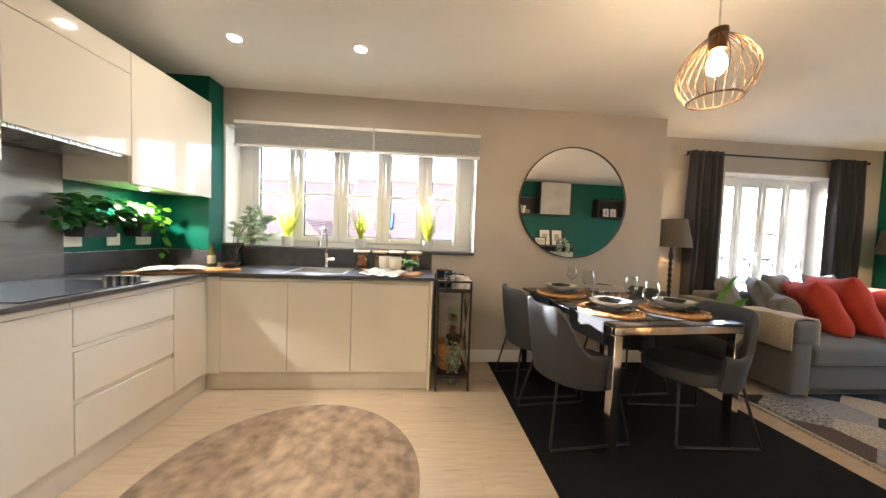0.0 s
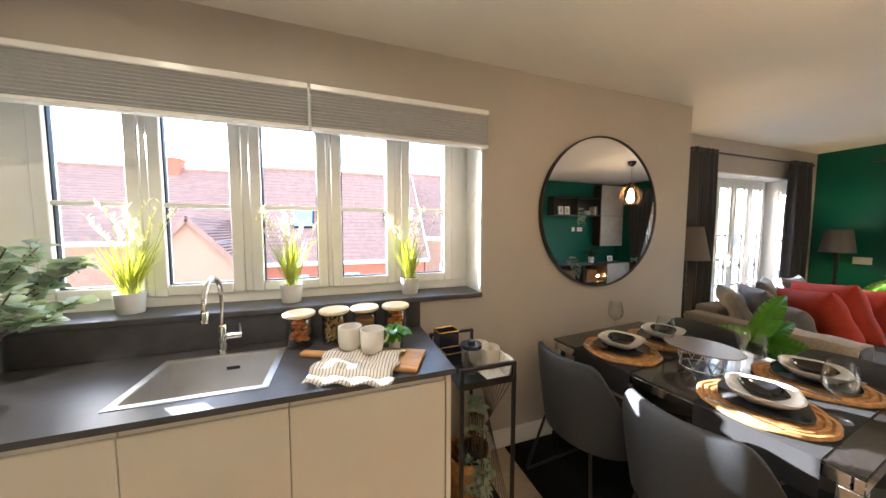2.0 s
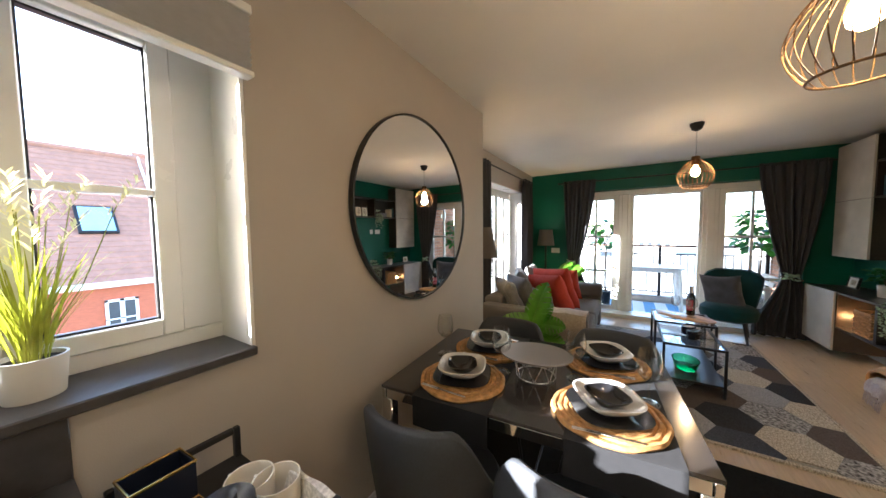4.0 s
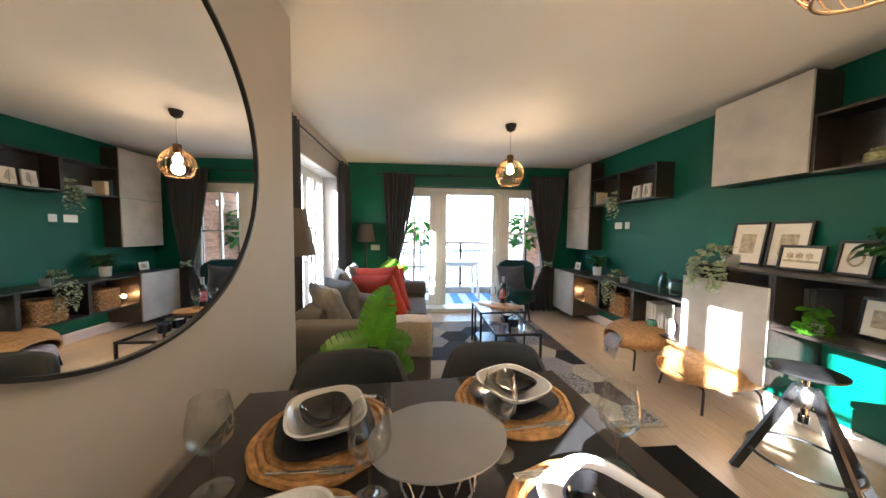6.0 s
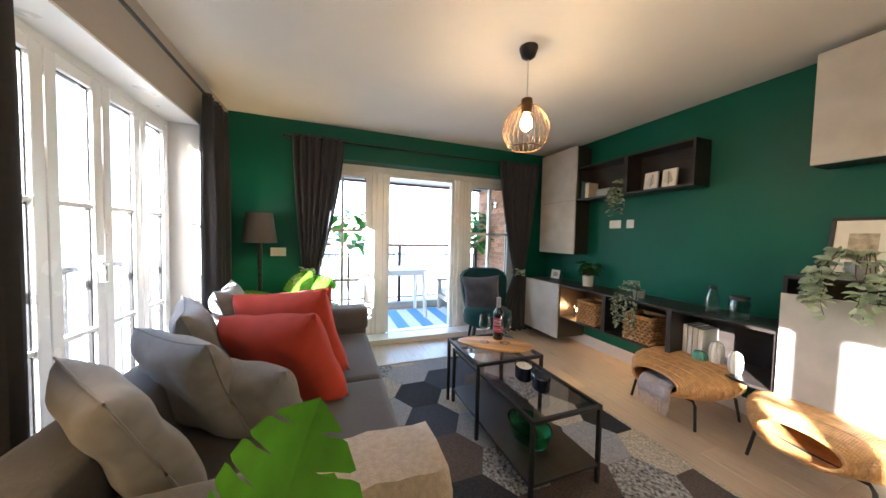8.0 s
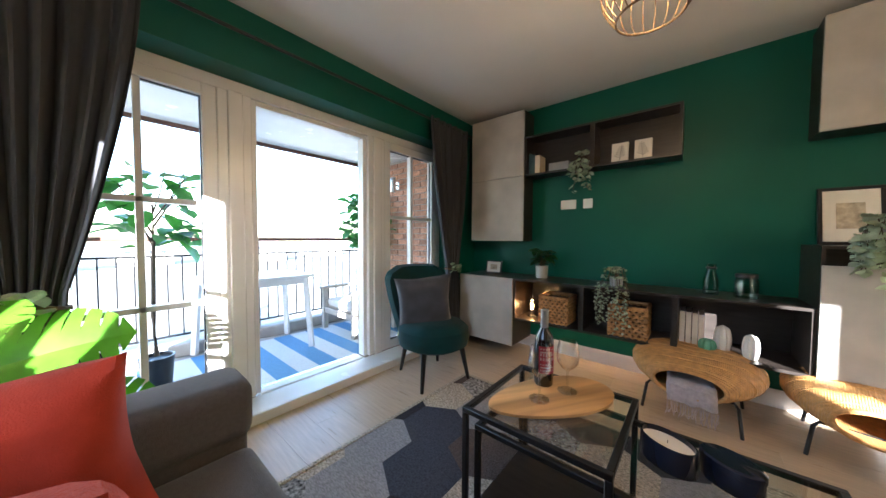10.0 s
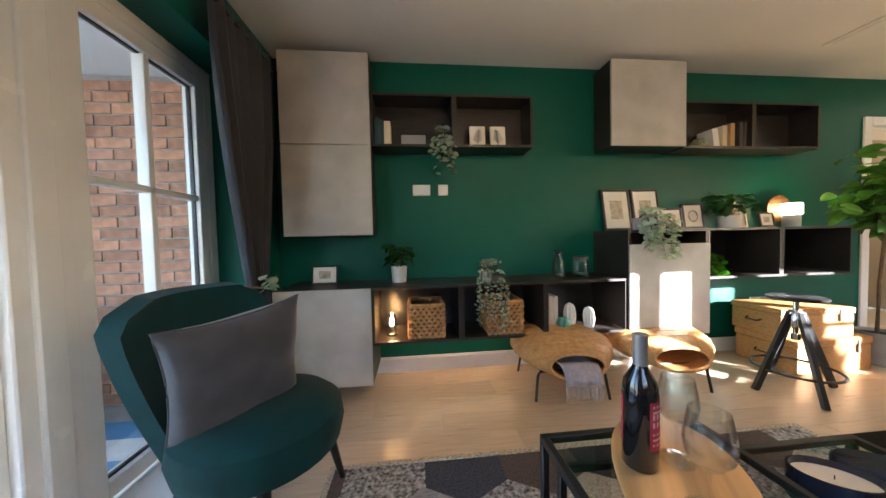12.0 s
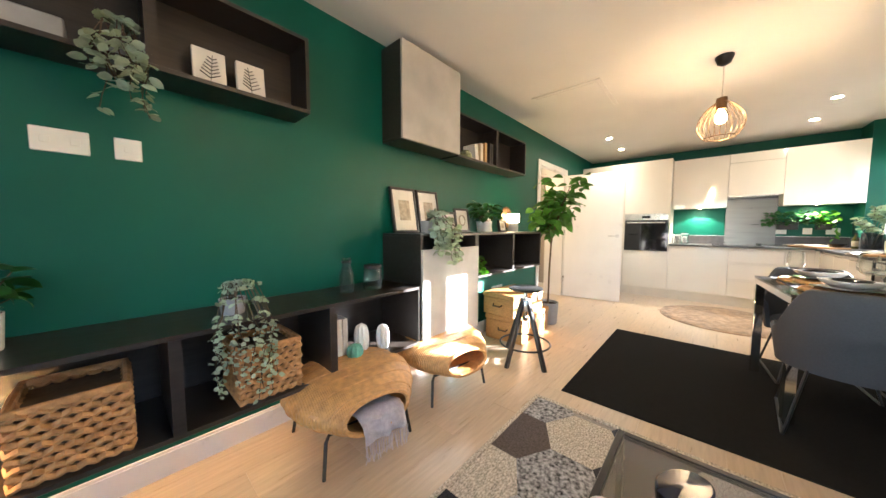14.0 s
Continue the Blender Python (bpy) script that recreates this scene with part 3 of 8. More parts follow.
part("cord", tube([(1.093, 3.178, 2.09), (1.093, 3.178, 1.86)], 0.004, 6), M_UPVC, c)

# ---- mirror ----
MX, MZ, MR = 2.972, 1.545, 0.525
mi = thing("round_mirror", "large round wall mirror with a thin black frame", "mirror", MX, YN, MZ)
bm = lathe([(0, 0.022), (MR - 0.008, 0.022)], 72)
bmesh.ops.rotate(bm, cent=(0, 0, 0), matrix=Matrix.Rotation(radians(90), 3, "X"), verts=bm.verts)
part("mirror_glass", bm, M_MIRROR, mi)
bm = lathe([(MR - 0.009, 0.0), (MR, 0.0), (MR, 0.03), (MR - 0.009, 0.03), (MR - 0.009, 0.0)], 72)
bmesh.ops.rotate(bm, cent=(0, 0, 0), matrix=Matrix.Rotation(radians(90), 3, "X"), verts=bm.verts)
part("frame", bm, M_BLACK, mi)

# ---- dining ----
SHIFT = Vector((0, 0, 0))
br = thing("black_rug", "large flat black pile rug under the dining table", "rug")
part("rug_surface", abox(1.97, 1.07, -0.006, 3.64, 3.325, 0.007, 0.004), M_BLACKRUG, br)
rr = thing("round_rug", "round beige-brown mottled shag rug on the kitchen floor", "rug", 0.68, 1.98, 0)
part("rug_surface", lathe([(0, -0.006), (0.645, -0.006), (0.65, 0.004), (0.64, 0.012), (0.5, 0.014), (0, 0.014)], 64), M_ROUNDRUG, rr)

TX0, TX1, TY0, TY1, TZ = -0.415, 0.415, -0.57, 0.57, 0.748
M_TABLETOP = mat("dark_smoked_glass_top", (0.030, 0.026, 0.024), 0.16, var=0.15, scale=5, coat=0.3, rvar=0.04)
tb = thing("dining_table", "dark glass-topped extending dining table on chrome legs", "table", 2.69, 2.66, 0, 5)
part("tabletop", abox(TX0, TY0, TZ - 0.012, TX1, -0.26, TZ, 0.002), M_TABLETOP, tb)
part("extension_leaf", abox(TX0, -0.257, TZ - 0.012, TX1, TY1, TZ, 0.002), M_TABLETOP, tb)
bm = bmesh.new()
for x0, y0, x1, y1 in ((TX0, TY0, TX1, TY0 + 0.025), (TX0, TY1 - 0.025, TX1, TY1), (TX0, TY0 + 0.025, TX0 + 0.025, TY1 - 0.025), (TX1 - 0.025, TY0 + 0.025, TX1, TY1 - 0.025)):
    box(bm, x0 + 0.002, y0 + 0.002, TZ - 0.055, x1 - 0.002, y1 - 0.002, TZ - 0.013, 0.002)
part("apron", bm, M_CHROME, tb)
for x in (TX0 + 0.027, TX1 - 0.027):
    for y in (TY0 + 0.027, TY1 - 0.027):
        part("leg", abox(x - 0.025, y - 0.025, 0.008, x + 0.025, y + 0.025, TZ - 0.056, 0.004), M_CHROME, tb)


def dining_chair():
    """A tub chair: curved shell that sweeps down into arms, seat pad and wire sled legs. It faces +x."""
    ch = thing("dining_chair", "slate grey moulded tub dining chair with wire legs", "chair", group="chairs round the dining table")
    bm = bmesh.new()
    rings = []
    N = 44
    for k in range(N + 1):
        a = math.pi * (-0.97 + 1.94 * k / N) / 2 * 1.16
        back = math.cos(a * 0.80)
        back = max(0.0, back) ** 1.1
        top = 0.55 + 0.245 * (0.5 - 0.5 * math.cos(math.pi * min(1, max(0, (1.40 - abs(a)) / 0.80))))
        col = []
        for j in range(7):
            u = j / 6
            z = 0.36 + (top - 0.36) * u
            flare = 0.86 + 0.16 * math.sin(u * 1.5)
            col.append(Vector((-0.255 * math.cos(a) * flare - 0.02 * u * back, 0.285 * math.sin(a) * (0.90 + 0.10 * u), z)))
        rings.append(col)
    out = [[bm.verts.new(v) for v in col] for col in rings]
    inn = [[bm.verts.new(Vector((v.x * 0.90 + 0.004, v.y * 0.91, v.z))) for v in col] for col in rings]
    for g, flip in ((out, False), (inn, True)):
        for p, q in zip(g, g[1:]):
            for i in range(6):
                f = (p[i], q[i], q[i + 1], p[i + 1])
                bm.faces.new(f[::-1] if flip else f)
    crest = [[bm.verts.new(o[6].co.lerp(i[6].co, u) + Vector((0, 0, lift))) for u, lift in ((0.18, 0.008), (0.5, 0.012), (0.82, 0.008))] for o, i in zip(out, inn)]
    lip = [[o[6], *c, i[6]] for o, c, i in zip(out, crest, inn)]
    for p, q in zip(lip, lip[1:]):
        for k in range(4):
            bm.faces.new((p[k], q[k], q[k + 1], p[k + 1]))
    for p, q, r, s in zip(out, out[1:], inn, inn[1:]):
        bm.faces.new((q[0], p[0], r[0], s[0]))
    bm.faces.new(lip[0]), bm.faces.new(lip[-1])
    for o, i in ((out[0], inn[0]), (out[-1], inn[-1])):
        for k in range(6):
            bm.faces.new((o[k], o[k + 1], i[k + 1], i[k]))
    part("backrest", bm, M_CHAIR, ch)
    bm = lathe([(0, 0.0), (0.20, 0.0), (0.235, 0.02), (0.24, 0.06), (0.225, 0.085), (0.12, 0.095), (0, 0.095)], 28)
    bmesh.ops.scale(bm, vec=(1.06, 1.0, 1), verts=bm.verts)
    bmesh.ops.translate(bm, vec=(0.03, 0, 0.355), verts=bm.verts)
    part("seat", bm, M_CHAIR, ch)
    for s in (-1, 1):
        part("leg", tube([(0.20, 0.15 * s, 0.37), (0.25, 0.22 * s, 0.02), (0.245, 0.222 * s, 0.014), (-0.24, 0.222 * s, 0.014), (-0.245, 0.22 * s, 0.02), (-0.18, 0.15 * s, 0.37)], 0.0075, 8), M_BLACK, ch)
    return ch


chair = dining_chair()
chair.matrix_basis = pose(2.275, 2.385, 0, 0, 0, 5)
for x, y, a in ((2.25, 2.91, 4), (3.07, 2.355, 176), (3.02, 2.94, 183)):
    copy_thing(chair, pose(x, y, 0, 0, 0, a))

# ---- living: large things ----
AX0, AX1, SY_F, SY_B = 4.12, 6.10, 2.59, 3.62
sofa = thing("sofa", "grey fabric two-seat sofa with square arms and loose seat cushions", "sofa")
part("base", abox(AX0 + 0.16, SY_F + 0.02, 0.10, AX1 - 0.16, SY_B, 0.29, 0.02, 2), M_SOFA, sofa)
for x0 in (AX0, AX1 - 0.17):
    part("arm", abox(x0, SY_F - 0.01, 0.07, x0 + 0.17, SY_B, 0.635, 0.03, 3), M_SOFA, sofa)
for x0, x1 in ((AX0 - 0.02, AX0 + 0.19), (AX1 - 0.19, AX1 + 0.02)):
    part("arm_pad", abox(x0, SY_F - 0.025, 0.46, x1, SY_B - 0.01, 0.645, 0.05, 4), M_SOFA, sofa)
part("backrest", abox(AX0 + 0.17, SY_B - 0.20, 0.29, AX1 - 0.17, SY_B, 0.70, 0.04, 3), M_SOFA, sofa)
mid = (AX0 + AX1) / 2
for x0, x1 in ((AX0 + 0.175, mid - 0.003), (mid + 0.003, AX1 - 0.175)):
    part("seat_cushion", abox(x0, SY_F - 0.015, 0.292, x1, SY_B - 0.2, 0.445, 0.045, 4), M_SOFA, sofa)
for x in (AX0 + 0.25, AX1 - 0.25):
    for y in (SY_F + 0.08, SY_B - 0.08):
        part("leg", lathe([(0.018, 0), (0.026, 0.1)], 12, at=(x, y, 0.0)), mat("sofa_leg_wood", (0.42, 0.25, 0.12), 0.5) if x < 5 and y < 3 else bpy.data.materials["sofa_leg_wood"], sofa)

# ---- soft things and plants: builders ----
M_LEAF = leafy("monstera_leaf", (0.07, 0.22, 0.012), 0.35, 0.35, var=0.3, scale=9, bump=0.2, bscale=30)
M_LEAF2 = leafy("dark_green_leaf", (0.022, 0.095, 0.018), 0.4, 0.25, var=0.4, scale=12, bump=0.2, bscale=40)
M_EUCA = leafy("grey_green_eucalyptus_leaf", (0.34, 0.41, 0.34), 0.6, 0.3, var=0.3, scale=14)
M_GRASS = leafy("yellow_green_grass_blade", (0.31, 0.33, 0.045), 0.6, 0.3, var=0.35, scale=20)
M_PLUME = leafy("pale_grass_plume", (0.68, 0.64, 0.52), 0.8, 0.4, var=0.2, scale=30)
M_STEM = mat("brown_stem", (0.10, 0.065, 0.035), 0.8, var=0.3, scale=30, bump=0.3)
M_SOIL = mat("dark_soil", (0.02, 0.014, 0.01), 0.95, var=0.4, scale=60, bump=0.8)
M_POT = mat("off_white_ceramic", (0.62, 0.60, 0.57), 0.45, var=0.06, scale=8)
M_GREYPOT = mat("grey_ceramic", (0.30, 0.30, 0.30), 0.6, var=0.12, scale=12, bump=0.1)
M_BLACKPOT = mat("black_plastic_pot", (0.012, 0.012, 0.013), 0.5, var=0.2)
M_RATTAN = mat("honey_rattan_weave", (0.52, 0.27, 0.085), 0.5, var=0.3, scale=40, stretch=(1, 6, 1), bump=0.7, bscale=130)
M_BASKET = mat("water_hyacinth_plait", (0.42, 0.22, 0.08), 0.7, var=0.35, scale=30, bump=0.6, bscale=120, rand=0.12)
M_CREAM = mat("cream_stoneware", (0.68, 0.63, 0.54), 0.35, var=0.06, scale=12)
M_BOARD = mat("oak_board", (0.50, 0.27, 0.10), 0.45, var=0.3, scale=5, stretch=(2, 14, 2), bump=0.1, bscale=40)
M_BOARD2 = mat("acacia_board", (0.55, 0.31, 0.12), 0.4, var=0.6, scale=1.6, stretch=(0.5, 8, 1), bump=0.1, bscale=40)
M_PAPER = mat("cream_paper", (0.70, 0.66, 0.58), 0.8, var=0.05, scale=14)
M_INK = mat("dark_print", (0.10, 0.09, 0.08), 0.8, var=0.3, scale=30)
M_SEPIA = mat("sepia_print", (0.38, 0.32, 0.23), 0.8, var=0.5, scale=26)
M_SHADE = mat("brown_grey_lampshade_linen", (0.12, 0.10, 0.082), 0.85, var=0.12, scale=120, bump=0.3, bscale=400)
M_WHITETILE = mat("white_plastic_plate", (0.75, 0.73, 0.68), 0.35, var=0.02)
M_PLATE = mat("grey_white_stoneware", (0.60, 0.59, 0.57), 0.25, var=0.05, scale=14)
M_BLACKDISH = mat("black_glazed_stoneware", (0.012, 0.012, 0.014), 0.1, var=0.2, rvar=0.02)
M_NAVY = mat("dark_blue_glaze", (0.012, 0.016, 0.030), 0.2, var=0.2)
M_GOLD = mat("brass_gold", (0.72, 0.46, 0.14), 0.25, 1.0, var=0.05)
M_GREENGLASS = glass("green_glass", (0.12, 0.62, 0.28), 0.02)
M_SMOKE = pane_glass("grey_green_glass", 0.22, (0.80, 0.86, 0.83))
M_BULB = glow("warm_bulb_glow", (1.0, 0.60, 0.22), 16)
M_THROW = mat("lilac_grey_wool_throw", (0.42, 0.37, 0.38), 0.95, var=0.15, scale=60, bump=0.7, bscale=250, sheen=0.4)
M_BEIGETHROW = mat("beige_wool_throw", (0.42, 0.35, 0.28), 0.95, var=0.15, scale=60, bump=0.7, bscale=250, sheen=0.4)
M_CHALK = mat("white_glazed_ceramic", (0.72, 0.70, 0.64), 0.2, var=0.05, scale=8)
M_GREENGLAZE = mat("pale_green_glaze", (0.12, 0.33, 0.22), 0.2, var=0.2, scale=10)


def leaf(bm, base, direction, length, width, droop=0.3, roll=0.0, rows=5, lobes=0.0, cup=0.15):
    """A leaf blade that starts at base and bends down along its length."""
    d = Vector(direction).normalized()
    side = d.cross(Vector((0, 0, 1)))
    if side.length < 1e-3:
        side = Vector((1, 0, 0))
    side.normalize()
    side = Matrix.Rotation(roll, 3, d) @ side
    up = side.cross(d).normalized()
    p, prev, step = Vector(base), None, length / rows
    for i in range(rows + 1):
        u = i / rows
        w = width / 2 * (math.sin(math.pi * min(1, 0.08 + u * 0.92)) ** 0.75 if i < rows else 0.02)
        if lobes and i % 2:
            w *= 1 - lobes
        row = [bm.verts.new(p - side * w + up * cup * w), bm.verts.new(p), bm.verts.new(p + side * w + up * cup * w)]
        if prev:
            bm.faces.new((prev[0], prev[1], row[1], row[0])), bm.faces.new((prev[1], prev[2], row[2], row[1]))
        prev = row
        rot = Matrix.Rotation(-droop / rows, 3, side)
        d, up = rot @ d, rot @ up
        p = p + d * step
    return bm


def monstera_leaf(bm, base, direction, size, roll=0.0, droop=0.5, rng=random):
    """A heart-shaped blade, split by narrow slits into rounded fingers along both sides."""
    d = Vector(direction).normalized()
    side = d.cross(Vector((0, 0, 1))).normalized()
    side = Matrix.Rotation(roll, 3, d) @ side
    up = side.cross(d).normalized()
    base = Vector(base)

    def at(u, w, s):
        """The point u along the rib and w out to side s, with the droop of the blade."""
        bend = droop * u * u * 0.35 * size
        fwd = 0.16 * size * w / (0.5 * size) * (0.5 + 0.5 * (1 - u)) - (0.10 * size * (w / (0.5 * size)) ** 2 if u < 0.1 else 0)
        return base + d * (size * (u * 1.1 - 0.1) + fwd * 0.9) + side * s * w + up * (0.22 * w - 1.1 * w * w / size * 0.5 - bend)

    def wide(u):
        return size * 0.48 * math.sin(math.pi * min(1.0, 0.22 + 0.78 * u)) ** 0.62

    n = 8
    for s in (-1, 1):
        inner = [bm.verts.new(at(i / n, 0, s)) for i in range(n + 1)]
        outer = [bm.verts.new(at(i / n, wide(i / n) * 0.38, s)) for i in range(n + 1)]
        for i in range(n):
            f = (inner[i], inner[i + 1], outer[i + 1], outer[i])
            bm.faces.new(f if s > 0 else f[::-1])
            a, b = i / n, (i + 1) / n
            slit = 0.07 / n if i else 0.0
            rows = []
            for k, fr in enumerate((0.38, 0.66, 0.9, 1.0)):
                g = slit * (0, 1, 1.0, 2.2)[k]
                a2, b2 = a + g, b - (slit if i < n - 1 else 0.0) * (0, 1, 1.0, 2.2)[k]
                rows.append([outer[i], outer[i + 1]] if k == 0 else [bm.verts.new(at(a2, wide(a2) * fr, s)), bm.verts.new(at(b2, wide(b2) * fr, s))])
            for p, q in zip(rows, rows[1:]):
                f = (p[0], p[1], q[1], q[0])
                bm.faces.new(f if s > 0 else f[::-1])
    return bm


def cushion(name, label, material, w, h, t, m, group="", piping=True):
    """A stuffed square cushion: pinched corners, full middle. m: its pose (it stands in the local xz plane)."""
    c = tagged(new(name), label, "cushion", group)
    c.matrix_basis = m
    bm = bmesh.new()
    N = 28
    rnd = random.Random(int(1000 * (m.translation.x + 3 * m.translation.y)))
    ph = rnd.random() * 6
    for s in (-1, 1):
        g = []
        for i in range(N + 1):
            row = []
            for j in range(N + 1):
                u, v = 2 * i / N - 1, 2 * j / N - 1
                puff = ((1 - u ** 4) * (1 - v ** 4)) ** 0.5
                pinch = 1 - 0.11 * (1 - abs(u) ** 2) * abs(v) ** 3
                pinch2 = 1 - 0.11 * (1 - abs(v) ** 2) * abs(u) ** 3
                wr = 0.09 * math.sin(3.1 * u + 2.3 * v + ph) * math.sin(2.2 * v - 3.7 * u + ph) + 0.05 * math.sin(7 * u * v + ph) + 0.045 * math.sin(11 * u - 6 * v + 2 * math.sin(3 * v + ph)) * abs(u * v) ** 0.5 + 0.05 * math.sin(7 * (0.8 * u + 0.6 * v) + 2.5 * math.sin(2.1 * v - u + ph)) * max(0.0, 1 - u * u * v * v)
                row.append(bm.verts.new((u * w / 2 * pinch2, s * t / 2 * puff * (1 + wr), v * h / 2 * pinch)))
            g.append(row)
        for i in range(N):
            for j in range(N):
                f = (g[i][j], g[i + 1][j], g[i + 1][j + 1], g[i][j + 1])
                bm.faces.new(f if s < 0 else f[::-1])
    bmesh.ops.remove_doubles(bm, verts=bm.verts, dist=0.0005)
    part("cover", bm, material, c)
    if piping:
        ps = []
        for i in range(40):
            a = i / 40 * 4
            e, f = int(a), a - int(a)
            q = [(-1 + 2 * f, -1), (1, -1 + 2 * f), (1 - 2 * f, 1), (-1, 1 - 2 * f)][e]
            u, v = q
            ps.append((u * w / 2 * (1 - 0.11 * (1 - v * v) * abs(u) ** 3), 0, v * h / 2 * (1 - 0.11 * (1 - u * u) * abs(v) ** 3)))
        part("piping", tube(ps, 0.0035, 6, closed=True), material, c)
    return c


def curtain(label, along, fixed, a0, a1, z1, z0, folds=7, depth=0.045, tie=None, group=""):
    """A hanging curtain with folds; tie: (place along, height) where it is gathered."""
    c = thing("curtain", label, "curtain", group=group)
    bm = bmesh.new()
    N, Z = folds * 8, 36
    grid = []
    for k in range(Z + 1):
        z = z1 + (z0 - z1) * k / Z
        row = []
        for i in range(N + 1):
            u = i / N
            a = a0 + (a1 - a0) * u
            amp = depth * (0.55 + 0.45 * min(1, k / 10)) * (0.7 + 0.3 * math.sin(2.1 * i / 8 + 1))
            off = amp * math.sin(2 * math.pi * folds * u + 0.5 * math.sin(3 * u + z))
            if tie:
                ta, tz, tw = tie
                q = max(0.0, 1 - abs(z - tz) / ((z1 - tz) if z > tz else 0.55))
                q = q ** (1.5 if z > tz else 0.8)
                a = a * (1 - q) + (ta + tw * (u - 0.5)) * q
                off *= 1 - 0.35 * q
            row.append(bm.verts.new((a, fixed + off, z) if along == "x" else (fixed + off, a, z)))
        grid.append(row)
    for p, q in zip(grid, grid[1:]):
        for i in range(N):
            bm.faces.new((p[i], p[i + 1], q[i + 1], q[i]))
    ob = part("cloth", bm, M_CURTAIN, c)
    so = ob.modifiers.new("thick", "SOLIDIFY")
    so.thickness = 0.003
    if tie:
        ta, tz, tw = tie
        ring = [(fixed + 0.055 * math.sin(t), ta + (tw / 2 + 0.012) * math.cos(t), tz + 0.02 * math.cos(t)) for t in (2 * math.pi * i / 20 for i in range(20))]
        part("tieback", tube(ring, 0.010, 8, closed=True), M_STEM, c, "twisted tieback")
        lf = bmesh.new()
        rnd = random.Random(3)
        for i in range(14):
            aa = rnd.uniform(0, 6.28)
            base = (fixed - 0.06 + rnd.uniform(-0.02, 0.01), ta + rnd.uniform(-0.07, 0.07), tz + rnd.uniform(-0.02, 0.06))
            leaf(lf, base, (-0.5, math.cos(aa), 0.5 * math.sin(aa) + 0.2), 0.065, 0.05, 0.3, rnd.uniform(-1, 1), 4)
        part("leaf_sprig", lf, M_EUCA, c, "artificial eucalyptus leaves")
    return c


def pole(name, along, fixed, a0, a1, z):
    c = thing(name, "slim black metal curtain pole with end caps", "curtain pole", group="curtain poles")
    pts = [(a0, fixed, z), (a1, fixed, z)] if along == "x" else [(fixed, a0, z), (fixed, a1, z)]
    part("rod", tube(pts, 0.010, 10), M_BLACK, c)
    for a in (a0, a1):
        p = (a, fixed, z) if along == "x" else (fixed, a, z)
        part("finial", lathe([(0, -0.018), (0.014, -0.012), (0.017, 0), (0.014, 0.012), (0, 0.018)], 12, at=p), M_BLACK, c)
        a += 0.04 if a == a0 else -0.04
        part("bracket", tube([(a, fixed, z - 0.005), (a, YL, z - 0.005)] if along == "x" else [(fixed, a, z - 0.005), (XE, a, z - 0.005)], 0.006, 6), M_BLACK, c)
    return c


# ---- curtains ----
pole("curtain_pole", "x", 3.69, 4.22, 6.47, 2.21)
pole("curtain_pole", "y", 6.73, 0.12, 3.30, 2.21)
curtain("charcoal grey floor-length curtain drawn open", "x", 3.69, 4.25, 4.64, 2.24, 0.02, 5, group="curtains")
curtain("charcoal grey floor-length curtain drawn open", "x", 3.69, 6.02, 6.42, 2.24, 0.02, 6, group="curtains")
curtain("charcoal grey curtain held back by a leafy tieback", "y", 6.73, 2.73, 3.22, 2.24, 0.02, 7, tie=(3.05, 0.84, 0.15), group="curtains")
curtain("charcoal grey curtain held back by a leafy tieback", "y", 6.73, 0.24, 0.86, 2.24, 0.02, 7, tie=(0.52, 0.78, 0.16), group="curtains")


# ---- lamps ----
def pendant(x, y):
    p = thing("pendant_lamp", "bronze wire cage pendant lamp with a glowing bulb", "pendant lamp", x, y, H, group="pendant lamps")
    part("canopy", lathe([(0, 0), (0.055, 0), (0.055, -0.012), (0.040, -0.055), (0.012, -0.072), (0, -0.072)], 24), M_BLACK, p)
    part("cord", tube([(0, 0, -0.07), (0, 0, -0.31)], 0.004, 8), M_STEEL, p)
    part("lampholder", lathe([(0.012, -0.30), (0.032, -0.305), (0.034, -0.32), (0.028, -0.39), (0, -0.39)], 18), M_BRONZE, p)
    cage = []
    for i in range(15):
        u = i / 14
        r = 0.034 + 0.104 * math.sin(math.pi * min(1.0, u * 0.83)) ** 0.85
        cage.append((r, -0.335 - 0.262 * u))
    for k in range(24):
        a = 2 * math.pi * k / 24
        part("wire", tube([(r * math.cos(a), r * math.sin(a), z) for r, z in cage], 0.0017, 5), M_BRONZE, p)
    r, z = cage[-1]
    part("bottom_ring", tube([(r * math.cos(t), r * math.sin(t), z) for t in (2 * math.pi * i / 32 for i in range(32))], 0.0038, 6, closed=True), M_BRONZE, p)
    part("bulb", lathe([(0.013, -0.39), (0.016, -0.40), (0.030, -0.425), (0.035, -0.45), (0.030, -0.475), (0.015, -0.49), (0, -0.492)], 18), M_BULB, p, "glowing filament bulb")
    lt = new("lamp", bpy.data.lights.new("lamp", "POINT"))
    lt.parent, lt.matrix_basis = p, Matrix.Translation((0, 0, -0.53))
    lt.data.energy, lt.data.color, lt.data.shadow_soft_size = PEND, (1, 0.82, 0.6), 0.05
    return p


M_BRONZE = mat("aged_bronze", (0.13, 0.075, 0.032), 0.45, 0.7, var=0.2, scale=30)
pendant(2.52, 1.80)
pendant(4.965, 1.755)


